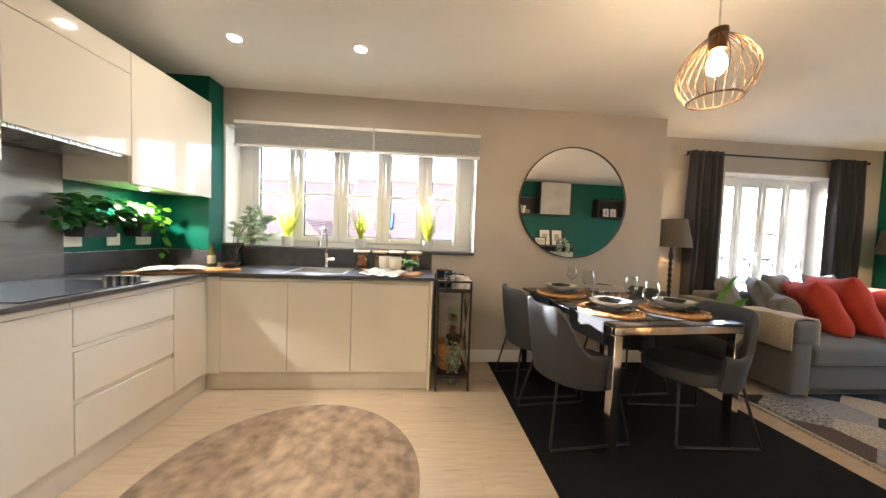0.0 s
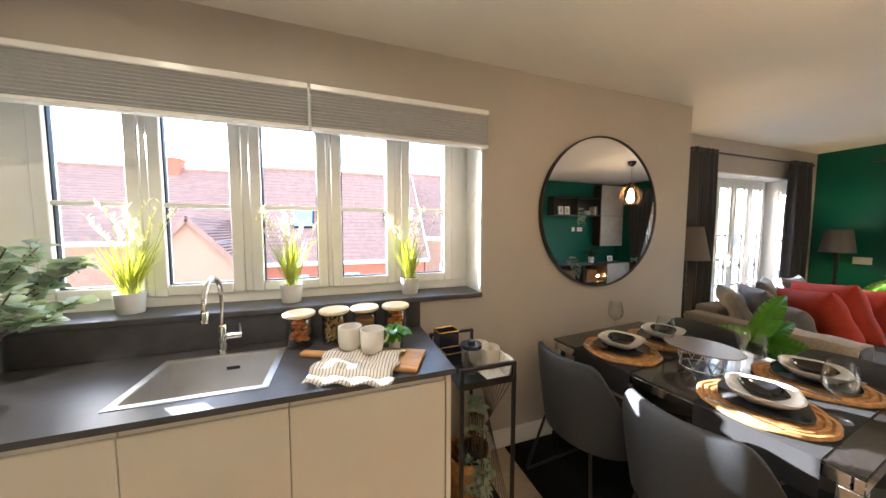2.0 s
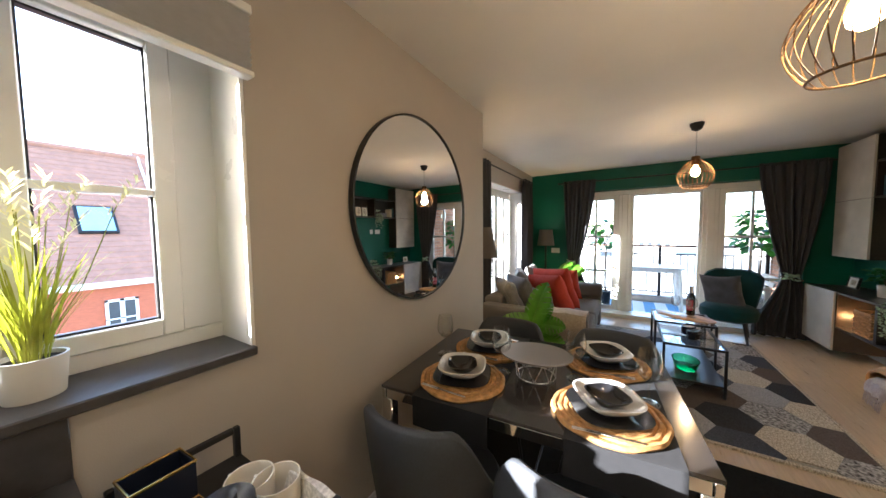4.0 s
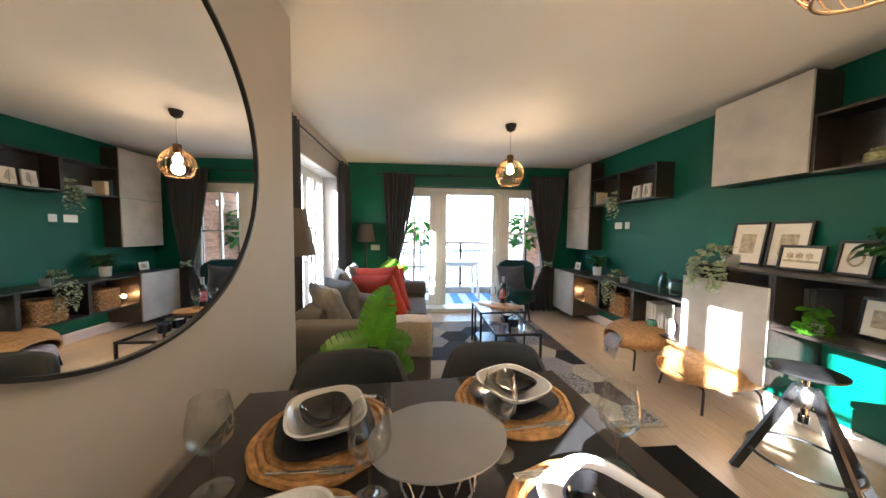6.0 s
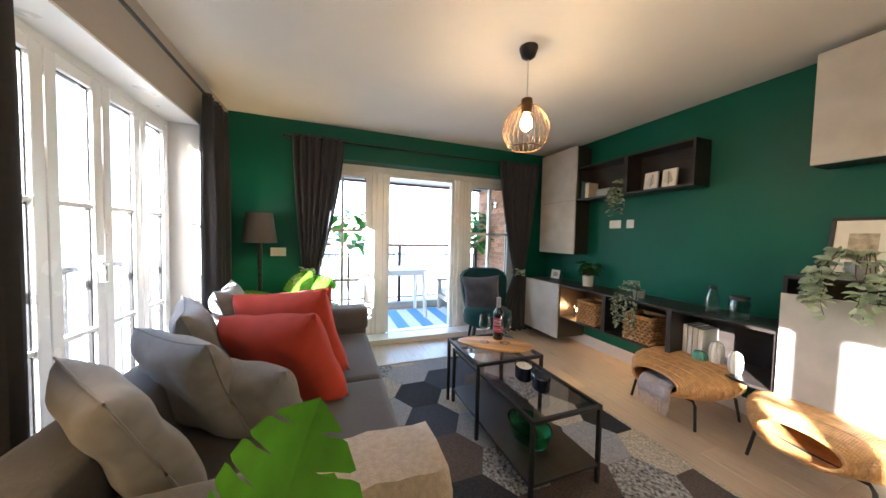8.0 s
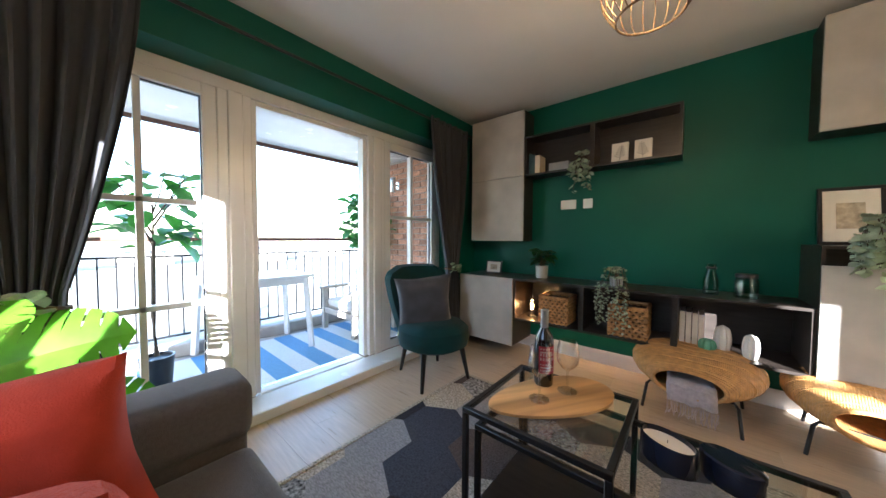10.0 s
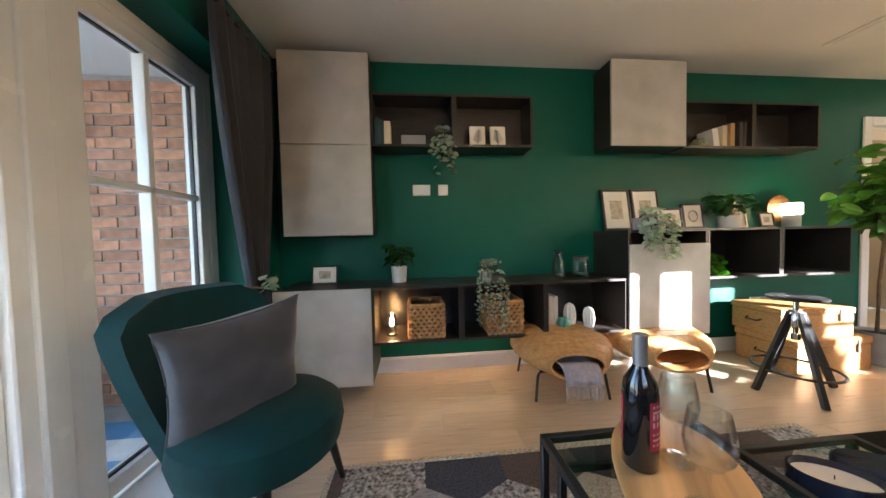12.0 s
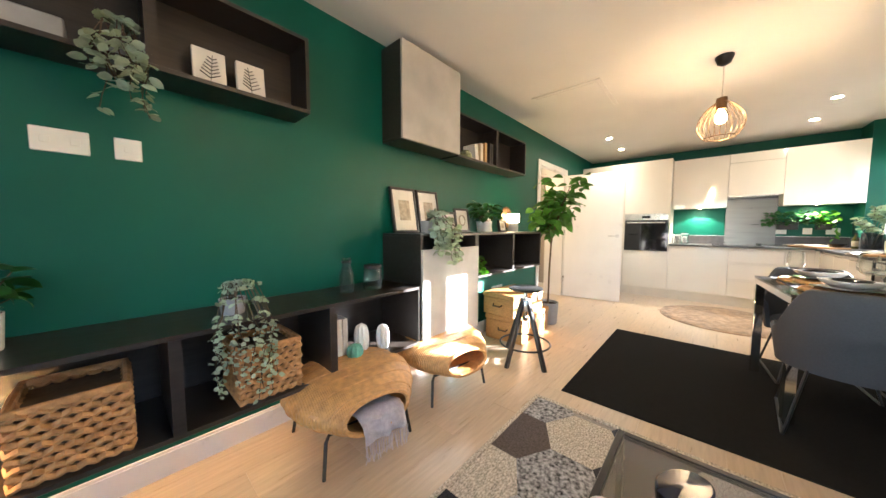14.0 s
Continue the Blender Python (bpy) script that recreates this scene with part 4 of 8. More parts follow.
def floor_lamp(x, y, z0, z1, r0, r1, watts):
    f = thing("floor_lamp", "black turned floor lamp with a brown-grey drum shade", "floor lamp", x, y, 0, group="floor lamps")
    part("base", lathe([(0, 0), (0.13, 0), (0.13, 0.012), (0.05, 0.03), (0.02, 0.04)], 28), M_BLACK, f)
    prof = [(0.013, 0.03)]
    n = 16
    for i in range(n):
        z = 0.10 + (z0 - 0.18) * i / n
        prof += [(0.012, z), (0.023, z + (z0 - 0.18) / n * 0.5)]
    prof += [(0.012, z0 + 0.02), (0.012, z0 + 0.1), (0, z0 + 0.1)]
    part("column", lathe(prof, 14), M_BLACK, f)
    part("shade", lathe([(r0, z0), (r1, z1), (r1 - 0.004, z1), (r0 - 0.004, z0), (r0, z0)], 36), M_SHADE, f)
    part("bulb", lathe([(0, z0 + 0.10), (0.03, z0 + 0.13), (0.03, z0 + 0.16), (0, z0 + 0.19)], 14), M_BULB, f)
    lt = new("lamp", bpy.data.lights.new("lamp", "POINT"))
    lt.parent, lt.matrix_basis = f, Matrix.Translation((0, 0, z1 - 0.03))
    lt.data.energy, lt.data.color, lt.data.shadow_soft_size = watts, (1, 0.78, 0.5), 0.04
    return f


floor_lamp(3.93, 3.51, 1.16, 1.45, 0.175, 0.12, 0.2)
floor_lamp(6.55, 3.47, 1.16, 1.43, 0.14, 0.105, 0.12)

# ---- cushions and throw on the sofa ----
for x, y, z, a, tilt, s in ((4.99, 3.06, 0.655, 58, -24, 0.51), (5.28, 3.06, 0.68, 62, -20, 0.55), (5.78, 3.04, 0.64, 82, -14, 0.44)):
    cushion("red_cushion", "terracotta red cotton cushion leaning on the sofa", M_RED, s, s, 0.21, pose(x, y, z, tilt, 6, a), "red sofa cushions", piping=False)
for x, y, z, a, tilt, s in ((4.52, 3.40, 0.66, 40, -24, 0.46), (4.83, 3.36, 0.66, 48, -20, 0.45), (4.78, 3.12, 0.58, 55, -22, 0.36), (5.12, 3.42, 0.70, 20, -20, 0.46), (5.62, 3.42, 0.70, 5, -16, 0.46)):
    cushion("grey_cushion", "silver grey cushion leaning on the sofa back", M_GREYCUSH, s, s, 0.15, pose(x, y, z, tilt, 0, a), "grey sofa cushions", piping=s > 0.4)
th = thing("beige_throw", "folded beige wool throw over the sofa arm", "throw")
bm = bmesh.new()
prof = [(4.095, 0.42), (4.095, 0.62), (4.115, 0.652), (4.20, 0.660), (4.295, 0.652), (4.31, 0.62), (4.31, 0.46)]
g = [[bm.verts.new((x + 0.004 * math.sin(9 * j + 5 * z), 2.575 + 0.36 * j / 8, z + 0.004 * math.sin(5 * j))) for j in range(9)] for x, z in prof]
for p, q in zip(g, g[1:]):
    for j in range(8):
        bm.faces.new((p[j], q[j], q[j + 1], p[j + 1]))
ob = part("cloth", bm, M_BEIGETHROW, th)
so = ob.modifiers.new("thick", "SOLIDIFY")
so.thickness, so.offset = 0.016, 1

# ---- living rug of hexagons ----
RX0, RX1, RY0, RY1 = 3.83, 6.20, 0.99, 2.72
rg = thing("hexagon_rug", "grey woven rug patterned with large hexagons", "rug")
part("backing", abox(RX0, RY0, -0.006, RX1, RY1, 0.004, 0.002), mat("rug_backing", (0.30, 0.28, 0.25), 0.95, var=0.2, scale=80, bump=0.6, bscale=300, spec=0.1), rg)
HEXES = [mat("hex_" + n, c, 0.95, var=v, scale=sc, bump=1.0, bscale=b, spec=0.1, stretch=st) for n, c, v, sc, b, st in (
    ("charcoal", (0.036, 0.037, 0.042), 0.35, 110, 170, (1, 1, 1)), ("black_white_fleck", (0.27, 0.265, 0.26), 0.95, 62, 120, (1, 1, 1)), ("slate", (0.060, 0.066, 0.085), 0.35, 110, 170, (1, 1, 1)),
    ("cream_loop", (0.46, 0.41, 0.33), 0.55, 75, 120, (1, 1.8, 1)), ("taupe", (0.105, 0.085, 0.075), 0.3, 110, 200, (1, 1, 1)), ("pale_flat", (0.34, 0.335, 0.34), 0.35, 60, 220, (1, 4, 1)))]
hw, hh = 0.27, 0.235     # corner reach along y, half height along x
rnd = random.Random(11)


def clip_poly(poly):
    for ax, lim, sign in ((0, RX0, 1), (0, RX1, -1), (1, RY0, 1), (1, RY1, -1)):
        out = []
        for i, p in enumerate(poly):
            q = poly[(i + 1) % len(poly)]
            a, b = sign * (p[ax] - lim), sign * (q[ax] - lim)
            if a >= 0:
                out.append(p)
            if (a >= 0) != (b >= 0):
                t = a / (a - b)
                out.append((p[0] + (q[0] - p[0]) * t, p[1] + (q[1] - p[1]) * t))
        poly = out
        if len(poly) < 3:
            return []
    return poly


for ci in range(8):
    for ri in range(8):
        cx = RX0 + 0.05 + ri * 2 * hh * 0.74 + (hh * 0.74 if ci % 2 else 0)
        cy = RY0 + 0.05 + ci * hw * 1.5 * 0.72
        s = 1.0
        k1, k2 = hh * 0.74 * s, hw * 0.72 * s
        poly = clip_poly([(cx, cy - k2), (cx + k1, cy - k2 / 2), (cx + k1, cy + k2 / 2), (cx, cy + k2), (cx - k1, cy + k2 / 2), (cx - k1, cy - k2 / 2)])
        if not poly:
            continue
        bm = bmesh.new()
        hgt = 0.010 + 0.003 * rnd.random()
        lo = [bm.verts.new((x, y, 0.003)) for x, y in poly]
        top = [bm.verts.new((x, y, hgt)) for x, y in poly]
        bm.faces.new(top)
        for i in range(len(poly)):
            bm.faces.new((lo[i], lo[(i + 1) % len(poly)], top[(i + 1) % len(poly)], top[i]))
        part("hexagon", bm, HEXES[(ri * 4 + ci * 3 + (ci // 2) * 2 + rnd.choice((0, 0, 0, 1))) % 6], rg)


for x0, y0, x1, y1 in ((RX0 - 0.02, RY0 - 0.02, RX0 + 0.006, RY1 + 0.02), (RX1 - 0.006, RY0 - 0.02, RX1 + 0.02, RY1 + 0.02), (RX0 + 0.006, RY0 - 0.02, RX1 - 0.006, RY0 + 0.006), (RX0 + 0.006, RY1 - 0.006, RX1 - 0.006, RY1 + 0.02)):
    part("border", abox(x0, y0, -0.004, x1, y1, 0.0155, 0.005, 2), HEXES[3], rg, "cream bound edge")


# ---- nest of glass tables ----
def glass_table(x0, y0, x1, y1, z, shelf, label):
    t = thing("coffee_table", label, "coffee table", group="nest of glass tables")
    w = 0.02
    for x in (x0, x1 - w):
        for y in (y0, y1 - w):
            part("leg", abox(x, y, 0.012, x + w, y + w, z - w, 0.002), M_BLACK, t)
    bm = bmesh.new()
    box(bm, x0, y0, z - w, x1, y0 + w, z, 0.002), box(bm, x0, y1 - w, z - w, x1, y1, z, 0.002)
    box(bm, x0, y0 + w, z - w, x0 + w, y1 - w, z, 0.002), box(bm, x1 - w, y0 + w, z - w, x1, y1 - w, z, 0.002)
    part("top_frame", bm, M_BLACK, t)
    g = part("glass_top", abox(x0 + w - 0.002, y0 + w - 0.002, z - 0.009, x1 - w + 0.002, y1 - w + 0.002, z - 0.003), M_TABLEGLASS, t)
    if shelf:
        part("shelf", abox(x0 + 0.002, y0 + 0.002, 0.10, x1 - 0.002, y1 - 0.002, 0.118, 0.002), M_DARKWOOD, t, "black-brown shelf")
    return t


glass_table(4.985, 1.54, 5.475, 2.03, 0.485, False, "small black steel side table with a glass top")
glass_table(4.50, 1.57, 5.44, 2.00, 0.42, True, "long low black steel coffee table with glass top and black shelf")

# ---- teal chair ----
ac = thing("armless_chair", "dark teal velvet easy chair with a rounded back", "chair", 6.42, 1.16, 0, 162)
bm = lathe([(0, 0.0), (0.24, 0.0), (0.30, 0.03), (0.315, 0.09), (0.305, 0.15), (0.26, 0.185), (0.14, 0.195), (0, 0.195)], 36)
bmesh.ops.scale(bm, vec=(0.92, 0.90, 1), verts=bm.verts)
bmesh.ops.translate(bm, vec=(0.02, 0, 0.255), verts=bm.verts)
part("seat", bm, M_TEAL, ac)
bm = bmesh.new()
g0, g1 = [], []
for i in range(17):
    a = math.pi * (-0.5 + i / 16)
    r0, r1 = [], []
    for j in range(13):
        v = j / 12
        halfw = (0.205 + 0.075 * math.sin(v * 1.7)) * (1 if v < 0.78 else 1 - 0.42 * ((v - 0.78) / 0.22) ** 2.6)
        z = 0.30 + 0.57 * v
        x = -0.18 - 0.15 * v - 0.02
        y = halfw * math.sin(a)
        curve = 0.10 * (math.sin(a) ** 2) * (1 - v * 0.35)
        r0.append(bm.verts.new((x + curve - 0.035, y * 1.06, z)))
        r1.append(bm.verts.new((x + curve + 0.045, y, z - 0.01)))
    g0.append(r0), g1.append(r1)
for i in range(16):
    for j in range(12):
        bm.faces.new((g0[i][j], g0[i][j + 1], g0[i + 1][j + 1], g0[i + 1][j])), bm.faces.new((g1[i][j], g1[i + 1][j], g1[i + 1][j + 1], g1[i][j + 1]))
    bm.faces.new((g0[i][12], g1[i][12], g1[i + 1][12], g0[i + 1][12])), bm.faces.new((g0[i][0], g0[i + 1][0], g1[i + 1][0], g1[i][0]))
for g, h in ((g0[0], g1[0]), (g0[16], g1[16])):
    for j in range(12):
        bm.faces.new((g[j], h[j], h[j + 1], g[j + 1]))
part("backrest", bm, M_TEAL, ac)
for sx, sy in ((0.20, 0.195), (0.20, -0.195), (-0.20, 0.17), (-0.20, -0.17)):
    part("leg", tube([(sx * 1.08, sy * 1.05, 0.0), (sx * 0.85, sy * 0.85, 0.265)], 0.012, 10, taper=0.022), M_BLACK, ac)
cushion("dark_cushion", "dark grey velvet cushion resting on the teal chair", M_DARKCUSH, 0.44, 0.44, 0.15, pose(6.45, 1.22, 0.60, -13, 5, 52))

# ---- media wall ----
def unit(name, label, x0, x1, z0, z1, d, divs=(), doors=(), slot=False):
    """An open dark carcass with a back and dividers; doors: (low, high) slabs in front."""
    u = thing(name, label, "wall cabinet" if doors else "shelf unit", group="media wall units")
    w = 0.018
    part("top_board", abox(x0, 0, z1 - w, x1, d, z1, 0.001), M_DARKWOOD, u)
    part("bottom_board", abox(x0, 0, z0, x1, d, z0 + w, 0.001), M_DARKWOOD, u)
    for x in (x0, x1 - w):
        part("side_board", abox(x, 0, z0 + w, x + w, d, z1 - w), M_DARKWOOD, u)
    part("back_board", abox(x0 + w, 0.0, z0 + w, x1 - w, 0.006, z1 - w), M_DARKWOOD, u)
    for x in divs:
        part("divider", abox(x - w, 0.006, z0 + w, x + w, d, z1 - w), M_DARKWOOD, u)
    for lo, hi in doors:
        part("door", abox(x0 + 0.001, d + 0.002, lo + 0.001, x1 - 0.001, d + 0.02, hi - 0.001, 0.0015), M_CONCRETE, u, "pale concrete-effect front")
    return u


unit("wall_unit", "tall wall unit with two pale concrete-effect doors", 6.10, 6.70, 1.08, 2.335, 0.20, doors=((1.08, 1.707), (1.710, 2.335)))
unit("wall_shelf", "black-brown open wall shelf with two cells", 4.92, 6.10, 1.703, 2.077, 0.20, (5.505,))
unit("low_unit", "low wall-hung unit with a pale concrete-effect door", 6.10, 6.70, 0.105, 0.735, 0.40, doors=((0.105, 0.735),))
unit("low_shelf", "black-brown low open wall-hung shelf unit", 4.925, 6.10, 0.355, 0.735, 0.40, (5.512,))
unit("low_shelf", "black-brown low open wall-hung shelf unit", 4.325, 4.925, 0.355, 0.735, 0.40)
unit("door_unit", "wall-hung unit with a pale concrete-effect drop front", 3.705, 4.323, 0.317, 1.075, 0.40, doors=((0.317, 0.972),))
unit("ledge_shelf", "black-brown open wall-hung shelf with two cells", 2.49, 3.703, 0.706, 1.075, 0.40, (3.10,))
unit("wall_unit", "wall unit with a pale concrete-effect door", 3.70, 4.315, 1.717, 2.36, 0.20, doors=((1.717, 2.36),))
unit("wall_shelf", "black-brown open wall shelf with two cells", 2.485, 3.70, 1.708, 2.074, 0.20, (3.09,))

led = thing("led_strip", "warm light strip under the low shelf", "light strip", group="shelf lights")
part("strip", abox(4.95, 0.03, 0.347, 6.05, 0.045, 0.354), glow("led_glow", (1.0, 0.58, 0.25), 2.6), led)


def wall_plate(x, y, z, w, n, axis="y", h=0.085):
    p = thing("wall_socket", "white plastic wall socket plate", "socket", x, y, z, group="wall sockets")
    if axis == "y":
        part("plate", abox(-w / 2, 0, -h / 2, w / 2, 0.009, h / 2, 0.003), M_WHITETILE, p)
        for k in range(n):
            part("switch", abox(-w / 2 + w * (k + 0.5) / n - 0.012, 0.009, -0.012, -w / 2 + w * (k + 0.5) / n + 0.012, 0.012, 0.012, 0.001), M_WHITETILE, p)
    else:
        s = 1 if axis == "+x" else -1
        part("plate", abox(min(0, s * 0.009), -w / 2, -h / 2, max(0, s * 0.009), w / 2, h / 2, 0.003), M_WHITETILE, p)
        for k in range(n):
            yy = -w / 2 + w * (k + 0.5) / n
            part("switch", abox(min(s * 0.009, s * 0.012), yy - 0.012, -0.012, max(s * 0.009, s * 0.012), yy + 0.012, 0.012, 0.001), M_WHITETILE, p)
    return p


wall_plate(5.747, 0, 1.425, 0.137, 2)
wall_plate(5.578, 0, 1.425, 0.078, 1)
wall_plate(2.82, 0, 0.42, 0.08, 1)
wall_plate(2.70, 0, 0.42, 0.14, 2)
wall_plate(6.82, 3.36, 1.06, 0.14, 2, "-x")
for yy in (2.55, 2.80, 3.02):
    wall_plate(XW + 0.0, yy, 1.08, 0.12 if yy != 2.80 else 0.085, 2, "+x")


# ---- ornaments ----
def picture(x, y, z, w, h, lean=-10, rz=180, art="sepia", label="black-framed botanical print leaning on the wall", fr=0.018, frame_mat=None, group="framed prints"):
    p = tagged(new("framed_print"), label, "picture", group)
    p.matrix_basis = pose(x, y, z, lean, 0, rz)
    bm = bmesh.new()
    for a, b, c, d in ((-w / 2, 0, w / 2, fr), (-w / 2, h - fr, w / 2, h), (-w / 2, fr, -w / 2 + fr, h - fr), (w / 2 - fr, fr, w / 2, h - fr)):
        box(bm, a, -0.012, b, c, 0.012, d, 0.002)
    part("frame", bm, frame_mat or M_BLACK, p)
    part("mount", abox(-w / 2 + fr, -0.004, fr, w / 2 - fr, 0.004, h - fr), M_PAPER, p)
    iw, ih = (w - 2 * fr) * 0.5, (h - 2 * fr) * 0.5
    bm = bmesh.new()
    if art == "ring":
        tube([(iw * 0.5 * math.cos(t), -0.006, h / 2 + ih * 0.5 * math.sin(t)) for t in (2 * math.pi * i / 24 for i in range(24))], 0.006, 5, bm, closed=True)
    elif art == "ship":
        for k in range(3):
            box(bm, -iw * 0.6 + iw * 0.5 * k, -0.006, h * 0.42, -iw * 0.6 + iw * 0.5 * k + 0.004, -0.004, h * 0.75)
            box(bm, -iw * 0.75 + iw * 0.5 * k, -0.006, h * 0.5, -iw * 0.4 + iw * 0.5 * k, -0.0045, h * 0.68)
        box(bm, -iw * 0.9, -0.006, h * 0.34, iw * 0.9, -0.004, h * 0.42)
    else:
        box(bm, -iw / 2, -0.006, h / 2 - ih / 2, iw / 2, -0.0042, h / 2 + ih / 2)
    part("print", bm, M_SEPIA, p)
    return p


def fern_card(x, y, z, w, h, n):
    p = tagged(new("fern_card"), "cream card printed with a dark fern leaf", "card", "fern cards")
    p.matrix_basis = pose(x, y, z, -6, 0, 180)
    part("card", abox(-w / 2, -0.012, 0, w / 2, 0.012, h, 0.002), M_PAPER, p)
    bm = bmesh.new()
    bar(bm, (0, -0.0135, h * 0.12), (0.012 * n, -0.0135, h * 0.88), 0.003, 0.002)
    for k in range(6):
        zz, L = h * (0.25 + 0.1 * k), 0.036 * (1 - k * 0.11)
        for s in (-1, 1):
            bar(bm, (0.002 * k * n, -0.0135, zz), (0.002 * k * n + s * L, -0.0135, zz + L * 0.6), 0.007, 0.002)
    part("fern_print", bm, M_INK, p)


def pot(profile, material, parent, soil_z, soil_r):
    part("pot", lathe(profile, 28), material, parent)
    part("soil", lathe([(0, soil_z), (soil_r, soil_z)], 20), M_SOIL, parent)


def bushy_plant(name, label, x, y, z, r, h, spread, n, size, leaf_mat, pot_mat, seed=1, up=0.35):
    p = thing(name, label, "plant", x, y, z)
    pot([(0, 0), (r * 0.85, 0), (r * 0.88, 0.004), (r, h), (r * 0.92, h), (r * 0.9, h * 0.9)], pot_mat, p, h * 0.9, r * 0.9)
    bm, st, rnd = bmesh.new(), bmesh.new(), random.Random(seed)
    for i in range(n):
        a, rr = rnd.uniform(0, 6.28), spread * rnd.uniform(0.15, 1)
        top = Vector((rr * math.cos(a), rr * math.sin(a), h + spread * rnd.uniform(up * 0.4, up * 2.2)))
        if i % 3 == 0:
            tube([(0.2 * r * math.cos(a), 0.2 * r * math.sin(a), h * 0.9), tuple(top * 0.6 + Vector((0, 0, h * 0.4))), tuple(top)], 0.002, 5, st)
        leaf(bm, top, (math.cos(a), math.sin(a), rnd.uniform(-0.4, 0.6)), size * rnd.uniform(0.7, 1.2), size * 0.62, rnd.uniform(0.3, 1.2), rnd.uniform(-0.7, 0.7), 5)
    part("stem", st, M_STEM, p)
    part("foliage", bm, leaf_mat, p)
    return p


def trailing_plant(name, label, x, y, z, r, h, strands, drop, n, size, leaf_mat, pot_mat, seed=1, front=0.0, crown=0.10):
    """Strands that rise from the pot and hang over the edge."""
    p = thing(name, label, "plant", x, y, z)
    pot([(0, 0), (r * 0.85, 0), (r, h), (r * 0.92, h), (r * 0.9, h * 0.9)], pot_mat, p, h * 0.9, r * 0.9)
    bm, st, rnd = bmesh.new(), bmesh.new(), random.Random(seed)
    for s in range(strands):
        a = rnd.uniform(-0.4, math.pi + 0.4) if front else rnd.uniform(0, 6.28)
        d = Vector((math.cos(a), abs(math.sin(a)) if front else math.sin(a), 0))
        pts = []
        L = drop * rnd.uniform(0.25, 1)
        reach = max(front, r * 1.25) + 0.05 * rnd.random()
        for k in range(n):
            u = k / (n - 1)
            out = reach * min(1.0, u * 2.2)
            zz = h + crown * math.sin(min(1, u * 2.6) * math.pi) - (L + h) * max(0, u - 0.28) / 0.72
            sx = d.x * out * 0.42 + 0.012 * math.sin(9 * u + s)
            pts.append(Vector((sx, (d.y * out if not front else out * (0.7 + 0.3 * d.y)), zz)))
        tube(pts, 0.0016, 4, st)
        for k in range(1, n):
            for q in range(2):
                aa = rnd.uniform(0, 6.28)
                leaf(bm, pts[k] + Vector((rnd.uniform(-.008, .008), rnd.uniform(-.004, .008), rnd.uniform(-.01, .01))), (math.cos(aa), math.sin(aa) * 0.8 + 0.35, rnd.uniform(-0.5, 0.4)), size * rnd.uniform(0.7, 1.25), size * 0.85, 0.4, rnd.uniform(-1, 1), 4)
    part("stem", st, M_STEM, p)
    part("foliage", bm, leaf_mat, p)
    return p


picture(6.46, 0.15, 0.737, 0.18, 0.13, label="small black-framed print on the low unit", fr=0.010, group="")
bushy_plant("potted_plant", "small green plant in an off-white pot", 5.93, 0.16, 0.735, 0.058, 0.115, 0.085, 60, 0.075, M_LEAF2, M_POT, 4, 0.8)
trailing_plant("trailing_plant", "trailing grey-green plant spilling over the low shelf", 5.30, 0.22, 0.735, 0.05, 0.07, 15, 0.34, 16, 0.022, M_EUCA, M_GREYPOT, 5, 0.20, 0.08)
trailing_plant("trailing_plant", "trailing round-leaved plant hanging from the wall shelf", 5.585, 0.10, 1.721, 0.045, 0.06, 11, 0.22, 9, 0.038, M_EUCA, M_GREYPOT, 6, 0.12, 0.07)
trailing_plant("trailing_plant", "trailing round-leaved plant in a grey pot over the drop front", 4.10, 0.24, 1.075, 0.055, 0.09, 14, 0.20, 10, 0.045, M_EUCA, M_GREYPOT, 7, 0.22, 0.06)
bushy_plant("potted_plant", "leafy green plant in a pale grey pot on the ledge", 3.28, 0.18, 1.075, 0.075, 0.10, 0.13, 80, 0.08, M_LEAF2, M_POT, 8, 0.6)
trailing_plant("trailing_plant", "small green trailing plant in a grey pot in the shelf cell", 3.56, 0.28, 0.724, 0.04, 0.07, 9, 0.02, 10, 0.05, M_LEAF, M_GREYPOT, 9, 0.0, 0.07)
b = thing("glass_bottle", "clear smoked glass bottle on the low shelf", "bottle", 4.745, 0.22, 0.735)
b.scale = (1.1, 1.1, 1.25)
part("bottle", lathe([(0, 0.003), (0.036, 0.003), (0.038, 0.01), (0.038, 0.08), (0.03, 0.11), (0.022, 0.125), (0.024, 0.165), (0.021, 0.165), (0.019, 0.125), (0.034, 0.08), (0.034, 0.008), (0, 0.006)], 24), M_SMOKE, b)
part("ring", lathe([(0.0245, 0.14), (0.0265, 0.145), (0.0245, 0.15)], 20), M_BLACK, b)
b = thing("lidded_jar", "green-tinted glass jar with a dark lid", "jar", 4.58, 0.24, 0.735)
b.scale = (1.15, 1.15, 1.1)
part("jar", lathe([(0, 0.003), (0.048, 0.003), (0.05, 0.01), (0.05, 0.10), (0.042, 0.118), (0.038, 0.116), (0.046, 0.098), (0.046, 0.009), (0, 0.008)], 24), M_SMOKE, b)
part("lid", lathe([(0, 0.14), (0.043, 0.14), (0.046, 0.136), (0.046, 0.12), (0, 0.12)], 24), M_BLACK, b)


